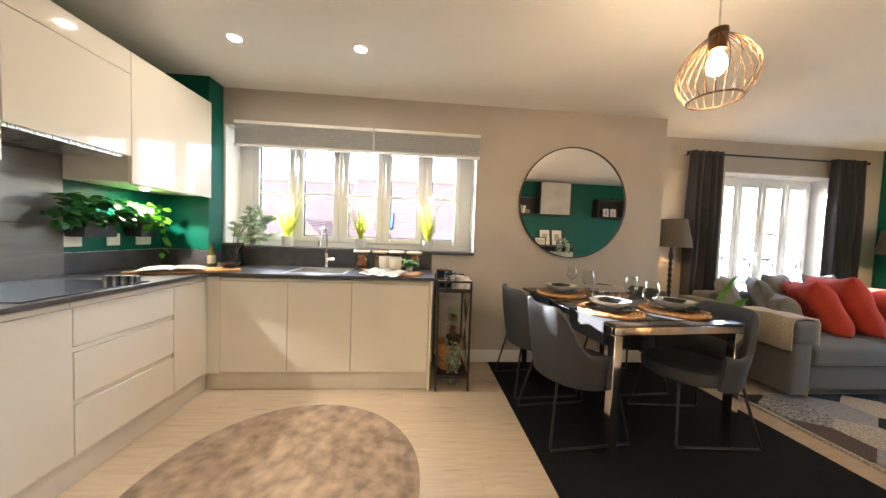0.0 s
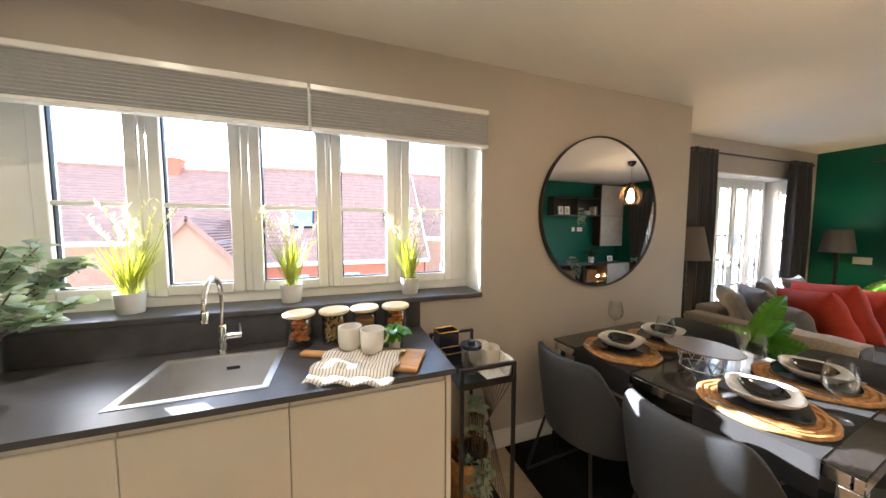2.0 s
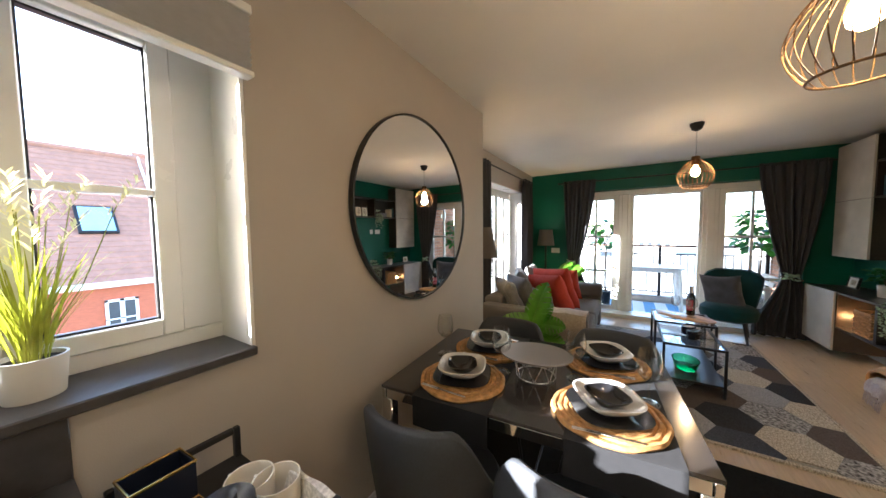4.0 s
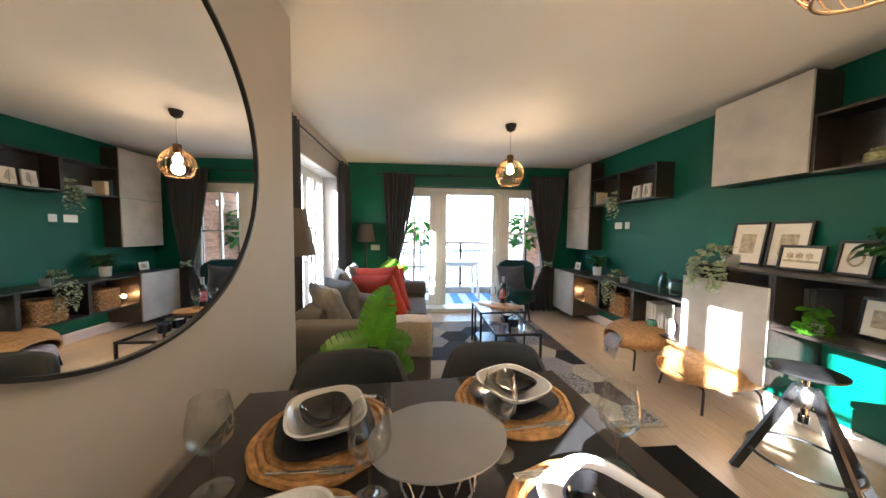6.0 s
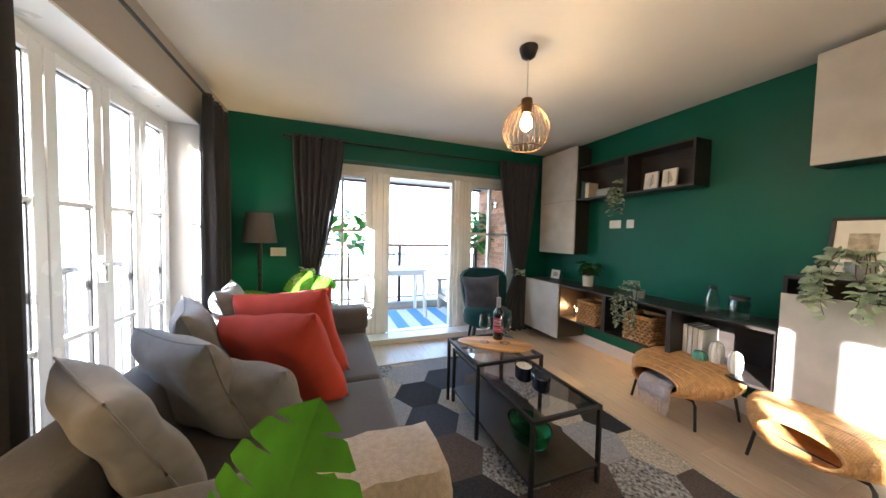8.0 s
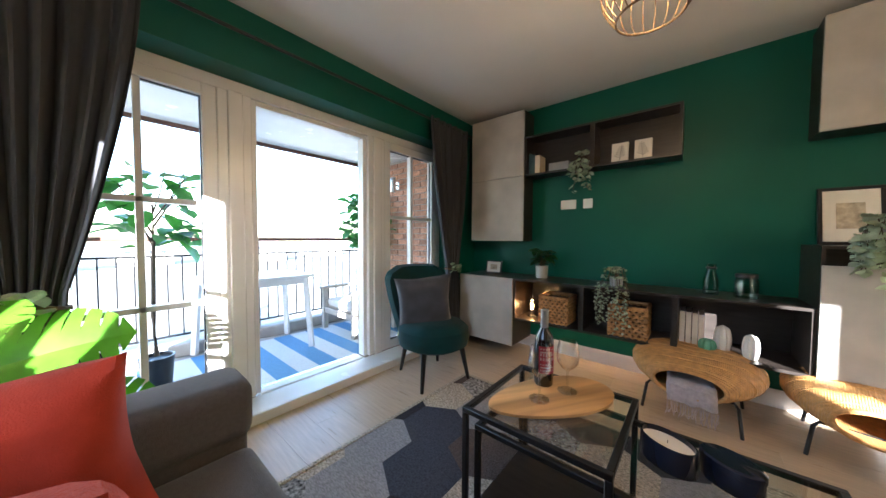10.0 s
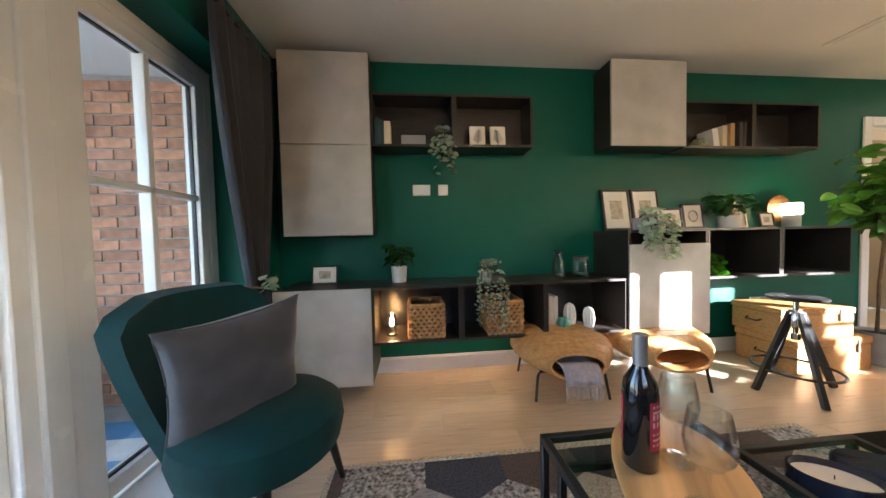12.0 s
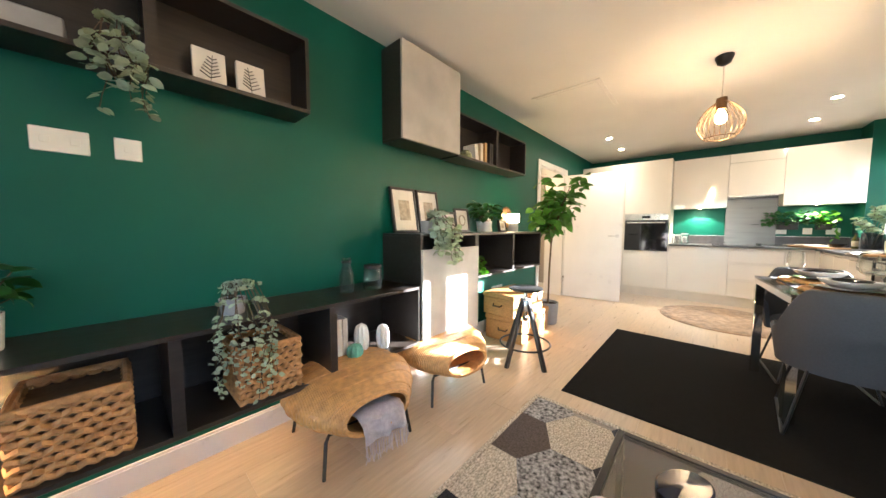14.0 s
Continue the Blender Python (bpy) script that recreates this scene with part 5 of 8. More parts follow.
def basket(x, y, z, w, d, h):
    """A straight-sided basket of plaited rows: every strand bows in and out."""
    c = thing("wicker_basket", "square woven water-hyacinth storage basket in the shelf", "basket", x, y, z, group="shelf baskets")
    part("liner", abox(-w / 2 + 0.012, -d / 2 + 0.012, 0.0, w / 2 - 0.012, d / 2 - 0.012, h - 0.02), M_STEM, c)
    rows = 9
    for k in range(rows):
        zz = h * (k + 0.5) / rows
        pts = []
        for side in range(4):
            n = 12
            for i in range(n):
                u = -0.5 + i / n
                wob = 0.004 * (1 if (i + k) % 2 else -1)
                zz2 = zz + 0.0065 * (1 if (i + k) % 2 else -1)
                q = [(u * w, -d / 2 - wob), (w / 2 + wob, u * d), (-u * w, d / 2 + wob), (-w / 2 - wob, -u * d)][side]
                pts.append((q[0], q[1], zz2))
        part("strand", tube(pts, 0.0118, 6, closed=True), M_BASKET, c)
    part("rim", tube([(sx * w / 2, sy * d / 2, h) for sx, sy in ((-1, -1), (0, -1.02), (1, -1), (1.02, 0), (1, 1), (0, 1.02), (-1, 1), (-1.02, 0))], 0.012, 8, closed=True), M_BASKET, c)
    return c


basket(5.745, 0.245, 0.374, 0.23, 0.25, 0.225)
basket(5.20, 0.245, 0.374, 0.235, 0.25, 0.225)
tl = thing("filament_lamp", "small black table lamp with a glowing filament bulb", "table lamp", 5.985, 0.24, 0.373)
part("base", lathe([(0, 0), (0.04, 0), (0.042, 0.01), (0.022, 0.02), (0.018, 0.05), (0, 0.05)], 20), M_BLACK, tl)
part("bulb", lathe([(0.014, 0.05), (0.018, 0.06), (0.03, 0.09), (0.032, 0.12), (0.022, 0.15), (0, 0.158)], 18), M_GLASS, tl)
part("filament", tube([(0.006 * math.cos(t), 0.006 * math.sin(t), 0.07 + 0.05 * t / 19) for t in range(20)], 0.003, 5), M_BULB, tl)
lt = new("lamp", bpy.data.lights.new("lamp", "POINT"))
lt.parent, lt.matrix_basis = tl, Matrix.Translation((0, 0.06, 0.10))
lt.data.energy, lt.data.color, lt.data.shadow_soft_size = 0.25, (1, 0.50, 0.16), 0.02


def cactus(x, y, z, r, h, material, label):
    c = thing("ceramic_cactus", label, "ornament", x, y, z, group="ceramic cacti")
    bm = bmesh.new()
    st, rings = 40, []
    for k in range(13):
        u = k / 12
        rr = r * (0.72 + 0.5 * math.sin(math.pi * (0.12 + 0.84 * u))) * (1 if u < 0.85 else math.sqrt(max(0.02, 1 - ((u - 0.85) / 0.15) ** 2))) * 0.85
        rings.append([bm.verts.new((rr * (1 + 0.09 * math.cos(10 * a)) * math.cos(a), rr * (1 + 0.09 * math.cos(10 * a)) * math.sin(a), h * u)) for a in (2 * math.pi * i / st for i in range(st))])
    for p, q in zip(rings, rings[1:]):
        for i in range(st):
            bm.faces.new((p[i], p[(i + 1) % st], q[(i + 1) % st], q[i]))
    bm.faces.new(rings[-1]), bm.faces.new(rings[0][::-1])
    part("body", bm, material, c)


cactus(4.68, 0.26, 0.373, 0.040, 0.175, M_CHALK, "tall white ribbed ceramic cactus")
cactus(4.555, 0.30, 0.373, 0.036, 0.150, M_CHALK, "white ribbed ceramic cactus")
cactus(4.755, 0.31, 0.373, 0.042, 0.085, M_GREENGLAZE, "squat green ribbed ceramic cactus")


def book(x, y, z, t, d, h, material, label="upright book on the shelf", tilt=0):
    b = tagged(new("book"), label, "book", "shelf books")
    b.matrix_basis = pose(x, y, z, 0, tilt, 0)
    part("cover", box(box(abox(0, 0, 0, 0.003, d, h), t - 0.003, 0, 0, t, d, h), 0.003, d - 0.003, 0, t - 0.003, d, h), material, b)
    part("page_block", abox(0.003, 0.004, 0.003, t - 0.003, d - 0.003, h - 0.003), M_PAPER, b)


B1, B2, B3, B4 = mat("teal_book_cloth", (0.03, 0.07, 0.08), 0.7), mat("cream_book_cloth", (0.62, 0.52, 0.36), 0.7), mat("tan_book_cloth", (0.45, 0.27, 0.10), 0.6), mat("dark_book_cloth", (0.04, 0.035, 0.035), 0.6)
book(6.045, 0.03, 1.721, 0.03, 0.13, 0.20, B1), book(6.012, 0.03, 1.721, 0.03, 0.13, 0.185, B1), book(5.965, 0.03, 1.721, 0.044, 0.14, 0.17, B2)
g = thing("grey_planter", "low grey planter box on the wall shelf", "planter", 5.80, 0.09, 1.721)
part("box", abox(-0.09, -0.05, 0, 0.09, 0.05, 0.085, 0.005), M_GREYPOT, g)
fern_card(5.318, 0.11, 1.722, 0.118, 0.165, 1), fern_card(5.16, 0.11, 1.722, 0.115, 0.165, -1)
g = thing("patterned_jar", "small pale green patterned stone jar on the shelf", "jar", 3.47, 0.10, 1.726)
part("jar", lathe([(0, 0), (0.05, 0), (0.06, 0.02), (0.055, 0.06), (0.035, 0.075), (0.037, 0.085), (0, 0.085)], 22), mat("speckled_green_stone", (0.20, 0.21, 0.10), 0.5, var=0.6, scale=60), g)
book(3.345, 0.03, 1.727, 0.05, 0.13, 0.155, M_PAPER, "white book leaning on the shelf", 8), book(3.28, 0.03, 1.727, 0.04, 0.13, 0.175, B2), book(3.225, 0.03, 1.727, 0.035, 0.14, 0.19, B3), book(3.15, 0.03, 1.727, 0.03, 0.14, 0.20, B4), book(3.12, 0.03, 1.727, 0.025, 0.14, 0.20, B4)
for k in range(4):
    book(4.872 - 0.034 * k, 0.06, 0.374, 0.028, 0.20, 0.235 - 0.004 * k, M_PAPER, "pale file box standing on the low shelf")
picture(4.15, 0.07, 1.077, 0.245, 0.345, art="sepia")
picture(3.89, 0.07, 1.077, 0.245, 0.345, art="sepia", label="black-framed print of a shell leaning on the wall")
picture(3.76, 0.14, 1.077, 0.24, 0.175, art="ship", label="small black-framed print of a sailing ship")
picture(3.525, 0.12, 1.077, 0.175, 0.215, art="ring", label="small black-framed print of a ring leaning on the wall", rz=172)
picture(3.06, 0.07, 1.077, 0.17, 0.225, label="small pale framed print behind the plant", frame_mat=M_PAPER)
picture(2.93, 0.18, 1.077, 0.14, 0.125, label="small black-framed print on the ledge", fr=0.014)
picture(3.42, 0.10, 0.726, 0.17, 0.24, label="black-framed white card in the shelf cell")
for k in range(2):
    book(3.62 - 0.03 * k, 0.05, 0.724, 0.025, 0.20, 0.26, B4, "dark folder standing in the shelf cell")
g = thing("dark_bottle", "small dark glass bottle in the shelf cell", "bottle", 3.03, 0.30, 0.724)
part("bottle", lathe([(0, 0), (0.03, 0), (0.03, 0.10), (0.02, 0.12), (0.02, 0.15), (0.026, 0.155), (0.026, 0.17), (0, 0.17)], 20), M_BLACKDISH, g)
tl = thing("table_lamp", "small lit table lamp with a dark round reflector", "table lamp", 2.68, 0.16, 1.075)
part("base", lathe([(0, 0), (0.055, 0), (0.055, 0.10), (0.05, 0.105), (0, 0.105)], 24), M_GREYPOT, tl)
part("diffuser", lathe([(0, 0.105), (0.062, 0.105), (0.064, 0.11), (0.064, 0.19), (0.06, 0.195), (0, 0.195)], 24), glow("lamp_diffuser_glow", (1.0, 0.66, 0.30), 3.5), tl)
bm = lathe([(0, 0), (0.115, 0), (0.12, 0.004), (0.115, 0.010), (0, 0.014)], 32)
bmesh.ops.rotate(bm, cent=(0, 0, 0), matrix=Matrix.Rotation(radians(-90), 3, "X"), verts=bm.verts)
bmesh.ops.translate(bm, vec=(0, -0.09, 0.16), verts=bm.verts)
part("reflector", bm, M_BRONZE, tl)


# ---- rattan footstools ----
def rattan_stool(x, y, rz, throw):
    """A flat bulging tunnel of woven rattan, open to the front and the back, on two bent steel legs."""
    s = thing("rattan_stool", "bulging honey-coloured rattan footstool on black steel legs", "stool", x, y, 0, rz, group="rattan stools")

    def shell(v, a, inset=0.0):
        """v from the back opening (-1) to the front one (1), a round the tunnel."""
        w = 0.335 - 0.160 * abs(v) ** 2.2 - inset
        h = 0.125 - 0.050 * abs(v) ** 2 - inset
        c, z = math.cos(a), math.sin(a)
        up = 0.292 - 0.022 * v - 0.02 * v * v - 0.03 * max(0.0, z) * (1 - abs(c)) * (1 - v * v)
        return (w * math.copysign(abs(c) ** 0.85, c), 0.285 * v - 0.02 * z * v, up + h * z)

    bm = bmesh.new()
    n, m = 28, 40
    out = [[bm.verts.new(shell(-1 + 2 * i / n, 2 * math.pi * j / m)) for j in range(m)] for i in range(n + 1)]
    inn = [[bm.verts.new(shell(-1 + 2 * i / n, 2 * math.pi * j / m, 0.014)) for j in range(m)] for i in range(n + 1)]
    for g, f in ((out, 0), (inn, 1)):
        for p, q in zip(g, g[1:]):
            for j in range(m):
                k = (j + 1) % m
                v = (p[j], p[k], q[k], q[j])
                bm.faces.new(v[::-1] if f else v)
    for p, q in ((out[0], inn[0]), (out[-1], inn[-1])):
        for j in range(m):
            k = (j + 1) % m
            bm.faces.new((p[j], p[k], q[k], q[j]))
    part("seat", bm, M_RATTAN_W, s)
    for u in (-1, 1):
        part("rim", tube([shell(u, 2 * math.pi * j / 40, 0.007) for j in range(40)], 0.0115, 8, closed=True), M_RATTAN, s)
    for v in range(-7, 8):
        if v % 2:
            ring = [Vector(shell(v / 8, 2 * math.pi * j / 40)) for j in range(40)]
            part("hoop", tube(ring, 0.0035, 5, closed=True), M_RATTAN, s)
    for sy in (-1, 1):
        part("leg", tube([(-0.235, 0.215 * sy, 0.0), (-0.215, 0.195 * sy, 0.155), (-0.195, 0.185 * sy, 0.178), (0.195, 0.185 * sy, 0.178), (0.215, 0.195 * sy, 0.155), (0.235, 0.215 * sy, 0.0)], 0.009, 8), M_BLACK, s)
    if throw:
        t = thing("wool_throw", "lilac-grey fringed wool throw pulled through the rattan stool", "throw", x, y, 0, rz)
        bm = bmesh.new()
        prof = [(0.02, 0.02, 0.235), (0.01, 0.12, 0.238), (-0.005, 0.21, 0.246), (-0.012, 0.275, 0.252), (-0.018, 0.310, 0.232), (-0.022, 0.322, 0.185), (-0.025, 0.325, 0.14)]
        g = [[bm.verts.new((px + (q - 4) * 0.028, py + 0.010 * math.sin(q * 1.9 + k), pz + 0.010 * abs(math.cos(q * 1.3 + k)))) for q in range(9)] for k, (px, py, pz) in enumerate(prof)]
        for p, q in zip(g, g[1:]):
            for j in range(8):
                bm.faces.new((p[j], p[j + 1], q[j + 1], q[j]))
        ob = part("cloth", bm, M_THROW, t)
        ob.modifiers.new("thick", "SOLIDIFY").thickness = 0.008
        fr, rnd = bmesh.new(), random.Random(2)
        for k in range(30):
            xx = -0.025 + (k / 29 - 0.5) * 0.23
            tube([(xx, 0.325, 0.145), (xx + rnd.uniform(-.01, .01), 0.331, 0.10), (xx + rnd.uniform(-.015, .015), 0.332, 0.055 + rnd.uniform(0, .025))], 0.0022, 4, fr)
        part("fringe", fr, M_THROW, t)
    return s


def weave_material():
    """Rattan with a fine basket weave in its relief and tone."""
    m = mat("honey_rattan_basket_weave", (0.55, 0.29, 0.09), 0.45, var=0.25, scale=30, coat=0.2)
    n, l = m.node_tree.nodes, m.node_tree.links
    tc = n.new("ShaderNodeTexCoord")
    hs = []
    for ax, sc in (("X", 110), ("Y", 85)):
        w = n.new("ShaderNodeTexWave")
        w.bands_direction = ax
        w.inputs["Scale"].default_value, w.inputs["Distortion"].default_value = sc / 6.28 * 2, 0.6
        l.new(tc.outputs["Object"], w.inputs["Vector"])
        hs.append(w)
    mx = n.new("ShaderNodeMath")
    mx.operation = "MULTIPLY"
    l.new(hs[0].outputs["Fac"], mx.inputs[0]), l.new(hs[1].outputs["Fac"], mx.inputs[1])
    bu = n.new("ShaderNodeBump")
    bu.inputs["Strength"].default_value, bu.inputs["Distance"].default_value = 0.9, 0.004
    l.new(mx.outputs[0], bu.inputs["Height"])
    l.new(bu.outputs[0], n["Principled BSDF"].inputs["Normal"])
    return m


M_RATTAN_W = weave_material()
rattan_stool(4.82, 0.37, -5, True)
rattan_stool(4.105, 0.37, -9, False)

# ---- steel stool, trunks, tree ----
st = thing("work_stool", "black and steel height-adjustable stool with splayed legs", "stool", 3.34, 0.65, 0)
part("seat", lathe([(0, 0.60), (0.135, 0.598), (0.14, 0.604), (0.14, 0.612), (0.125, 0.618), (0, 0.612)], 36), M_BLACK, st)
part("screw", lathe([(0.014, 0.36), (0.014, 0.60)], 14), M_CHROME, st)
part("hub", lathe([(0, 0.42), (0.04, 0.42), (0.045, 0.44), (0.045, 0.50), (0.03, 0.52), (0, 0.52)], 20), M_STEEL, st)
for k in range(4):
    a = radians(-5 + 66 * k if k < 2 else 175 + 66 * (k - 2))
    bm = bmesh.new()
    bar(bm, (0.035 * math.cos(a), 0.035 * math.sin(a), 0.51), (0.265 * math.cos(a), 0.265 * math.sin(a), 0.0), 0.022, 0.038)
    part("leg", bm, M_BLACK, st)
part("footrest", tube([(0.205 * math.cos(t), 0.205 * math.sin(t), 0.14) for t in (2 * math.pi * i / 32 for i in range(32))], 0.008, 8, closed=True), M_BLACK, st)
part("nut", lathe([(0, 0.33), (0.022, 0.33), (0.022, 0.37), (0, 0.37)], 6), M_CHROME, st)


def trunk(x, y, z, w, d, h, rz):
    t = thing("wicker_hamper", "lidded honey wicker hamper with leather straps, stacked", "hamper", x, y, z, rz, group="wicker hampers")
    part("body", abox(-w / 2, -d / 2, 0, w / 2, d / 2, h * 0.78, 0.012, 2), M_TRUNK, t)
    part("lid", abox(-w / 2 - 0.006, -d / 2 - 0.006, h * 0.79, w / 2 + 0.006, d / 2 + 0.006, h, 0.012, 2), M_TRUNK, t)
    for sx in (-0.3, 0.3):
        part("strap", abox(sx * w - 0.012, d / 2 + 0.006, h * 0.55, sx * w + 0.012, d / 2 + 0.012, h * 0.95, 0.002), M_STEM, t, "brown leather strap")
    part("handle", tube([(w / 2 + 0.004, -0.05, h * 0.5), (w / 2 + 0.03, -0.04, h * 0.45), (w / 2 + 0.03, 0.04, h * 0.45), (w / 2 + 0.004, 0.05, h * 0.5)], 0.007, 6), M_STEM, t)


M_TRUNK = mat("honey_wicker", (0.46, 0.23, 0.07), 0.6, var=0.35, scale=45, stretch=(1, 1, 5), bump=0.9, bscale=110)
trunk(2.79, 0.30, 0, 0.66, 0.40, 0.25, 2)
trunk(2.86, 0.28, 0.25, 0.56, 0.36, 0.22, -4)

tr = thing("indoor_tree", "tall broad-leaved indoor tree in a grey pot", "plant", 2.25, 0.40, 0)
pot([(0, 0), (0.10, 0), (0.105, 0.01), (0.12, 0.25), (0.11, 0.25), (0.105, 0.22)], M_GREYPOT, tr, 0.225, 0.105)
part("trunk", tube([(0, 0, 0.2), (0.01, 0.01, 0.6), (-0.015, 0.015, 0.95), (0.0, 0.03, 1.2)], 0.013, 8, taper=0.008), M_STEM, tr)
rnd = random.Random(21)
bm, lb = bmesh.new(), bmesh.new()
for k in range(14):
    a = rnd.uniform(0, 6.28)
    tip = Vector((0.37 * math.cos(a) * rnd.uniform(0.4, 1), 0.06 + 0.27 * math.sin(a) * rnd.uniform(0.3, 1), rnd.uniform(1.02, 1.68)))
    base = Vector((0, 0.02, rnd.uniform(0.95, 1.2)))
    mid = (base + tip) / 2 + Vector((0, 0, 0.06))
    tube([base, mid, tip], 0.006, 5, bm, taper=0.003)
    for q in range(17):
        u = rnd.uniform(0.35, 1.05)
        pnt = base.lerp(tip, u) + Vector((rnd.gauss(0, 0.035), rnd.gauss(0, 0.035), rnd.gauss(0, 0.035)))
        aa = rnd.uniform(0, 6.28)
        pnt.y = max(pnt.y, -0.33)
        leaf(lb, pnt, (math.cos(aa), math.sin(aa), rnd.uniform(-0.5, 0.5)), rnd.uniform(0.12, 0.18), 0.075, rnd.uniform(0.3, 1.1), rnd.uniform(-0.8, 0.8), 5)
part("limb", bm, M_STEM, tr)
part("crown", lb, leafy("mid_green_tree_leaf", (0.055, 0.16, 0.022), 0.4, 0.35, var=0.4, scale=12), tr)


# ---- monstera plants ----
def monstera(x, y, rz, leaves, label):
    p = thing("monstera_plant", label, "plant", x, y, 0, rz, group="monstera plants")
    pot([(0, 0), (0.12, 0), (0.13, 0.01), (0.15, 0.26), (0.14, 0.26), (0.135, 0.24)], M_GREYPOT, p, 0.235, 0.135)
    st = bmesh.new()
    for (lx, ly, lz, dx, dy, dz, size, roll) in leaves:
        b = Vector((lx, ly, lz))
        tube([(0.02 * dx, 0.02 * dy, 0.23), (lx * 0.5, ly * 0.5, lz * 0.62), tuple(b)], 0.006, 6, st, taper=0.004)
        part("leaf_blade", monstera_leaf(bmesh.new(), b, (dx, dy, dz), size, roll), M_LEAF, p)
    part("stem", st, M_LEAF2, p)


monstera(3.91, 2.96, 0, [(-0.04, 0.02, 0.62, 0.22, -0.16, 0.95, 0.37, -0.15), (-0.05, 0.06, 0.61, -0.2, 0.72, -0.10, 0.29, -0.55), (0.0, -0.04, 0.60, 0.10, -0.80, 0.05, 0.21, 0.6), (-0.09, 0.05, 0.45, -0.45, 0.55, -0.25, 0.21, -0.3), (-0.03, -0.06, 0.50, -0.25, -0.75, -0.12, 0.21, 0.5), (0.04, 0.0, 0.60, 0.35, -0.35, 0.7, 0.22, 0.1)],
         "green monstera with large split leaves beside the sofa")
monstera(6.42, 3.22, 0, [(-0.06, 0.08, 0.66, -0.5, 0.85, 0.35, 0.34, -0.3), (-0.14, -0.12, 0.74, -0.35, -0.9, 0.30, 0.30, 0.85), (-0.16, 0.0, 0.62, -0.9, 0.1, 0.35, 0.32, 0.1), (0.05, 0.1, 0.56, 0.2, 0.7, 0.4, 0.26, 0.0), (0.0, -0.02, 0.72, 0.3, -0.4, 0.6, 0.26, 0.2), (-0.10, -0.16, 0.52, -0.5, -0.7, 0.2, 0.34, 0.5)],
         "green monstera with large split leaves behind the sofa end")

# ---- on the glass tables ----
bo = thing("serving_board", "oval striped wood serving board on the glass table", "board", 5.245, 1.76, 0.486, 58)
bm = lathe([(0, 0), (0.19, 0), (0.20, 0.004), (0.20, 0.014), (0.19, 0.018), (0, 0.018)], 40)
for v in bm.verts:
    v.co.x, v.co.y = v.co.x * 1.32, v.co.y * (0.66 - 0.7 * v.co.x)
part("board", bm, M_BOARD2, bo)
wb = thing("wine_bottle", "dark red wine bottle with a red label and silver capsule", "bottle", 5.30, 1.70, 0.505)
part("bottle", lathe([(0, 0), (0.034, 0), (0.0375, 0.006), (0.0375, 0.175), (0.034, 0.20), (0.018, 0.228), (0.0145, 0.24), (0.0145, 0.30), (0, 0.30)], 32), mat("dark_bottle_glass", (0.008, 0.008, 0.009), 0.06, var=0.1, coat=0.4, rvar=0), wb)
part("capsule", lathe([(0.0152, 0.232), (0.0155, 0.24), (0.0155, 0.30), (0.0165, 0.303), (0.0165, 0.308), (0, 0.308)], 24), mat("silver_capsule", (0.55, 0.56, 0.58), 0.3, 0.8, var=0.05), wb)
bm = bmesh.new()
for a0, a1 in ((80, 200), (240, 350)):
    g = [[bm.verts.new((0.0379 * math.cos(radians(a)), 0.0379 * math.sin(radians(a)), z)) for a in range(a0, a1 + 1, 10)] for z in (0.055, 0.165)]
    for i in range(len(g[0]) - 1):
        bm.faces.new((g[0][i], g[0][i + 1], g[1][i + 1], g[1][i]))
part("label", bm, mat("red_paper_label", (0.36, 0.022, 0.04), 0.7, var=0.2, scale=40), wb, "red paper label")
bm = bmesh.new()
for a0, a1 in ((90, 190), (250, 340)):
    for k, z in enumerate((0.066, 0.078, 0.090, 0.108, 0.126, 0.140, 0.152)):
        top = z + (0.012 if k in (3, 4) else 0.005)
        end = a1 - 12 * (k % 3)
        g = [[bm.verts.new((0.0382 * math.cos(radians(a)), 0.0382 * math.sin(radians(a)), zz)) for a in range(a0, end + 1, 8)] for zz in (z, top)]
        for i in range(0, len(g[0]) - 1, 1 if k in (1, 5) else 2):
            bm.faces.new((g[0][i], g[0][i + 1], g[1][i + 1], g[1][i]))
part("label_print", bm, mat("pale_label_print", (0.62, 0.42, 0.40), 0.7, var=0.1), wb, "pale bars of small print")


def wine_glass(x, y, z, s=1.0, group="wine glasses"):
    g = thing("wine_glass", "clear stemmed wine glass, empty", "glass", x, y, z, group=group)
    prof = [(0, 0.0), (0.036, 0.0), (0.037, 0.002), (0.012, 0.006), (0.0045, 0.012), (0.004, 0.07), (0.006, 0.082), (0.024, 0.095), (0.039, 0.115), (0.0425, 0.14), (0.039, 0.17), (0.033, 0.20), (0.0318, 0.20), (0.0376, 0.17), (0.041, 0.14), (0.0375, 0.116), (0.023, 0.098), (0.004, 0.088), (0, 0.087)]
    part("glass", lathe([(r * s, h * s) for r, h in prof], 28), M_THIN, g)
    return g


wine_glass(5.265, 1.83, 0.505), wine_glass(5.205, 1.70, 0.505)


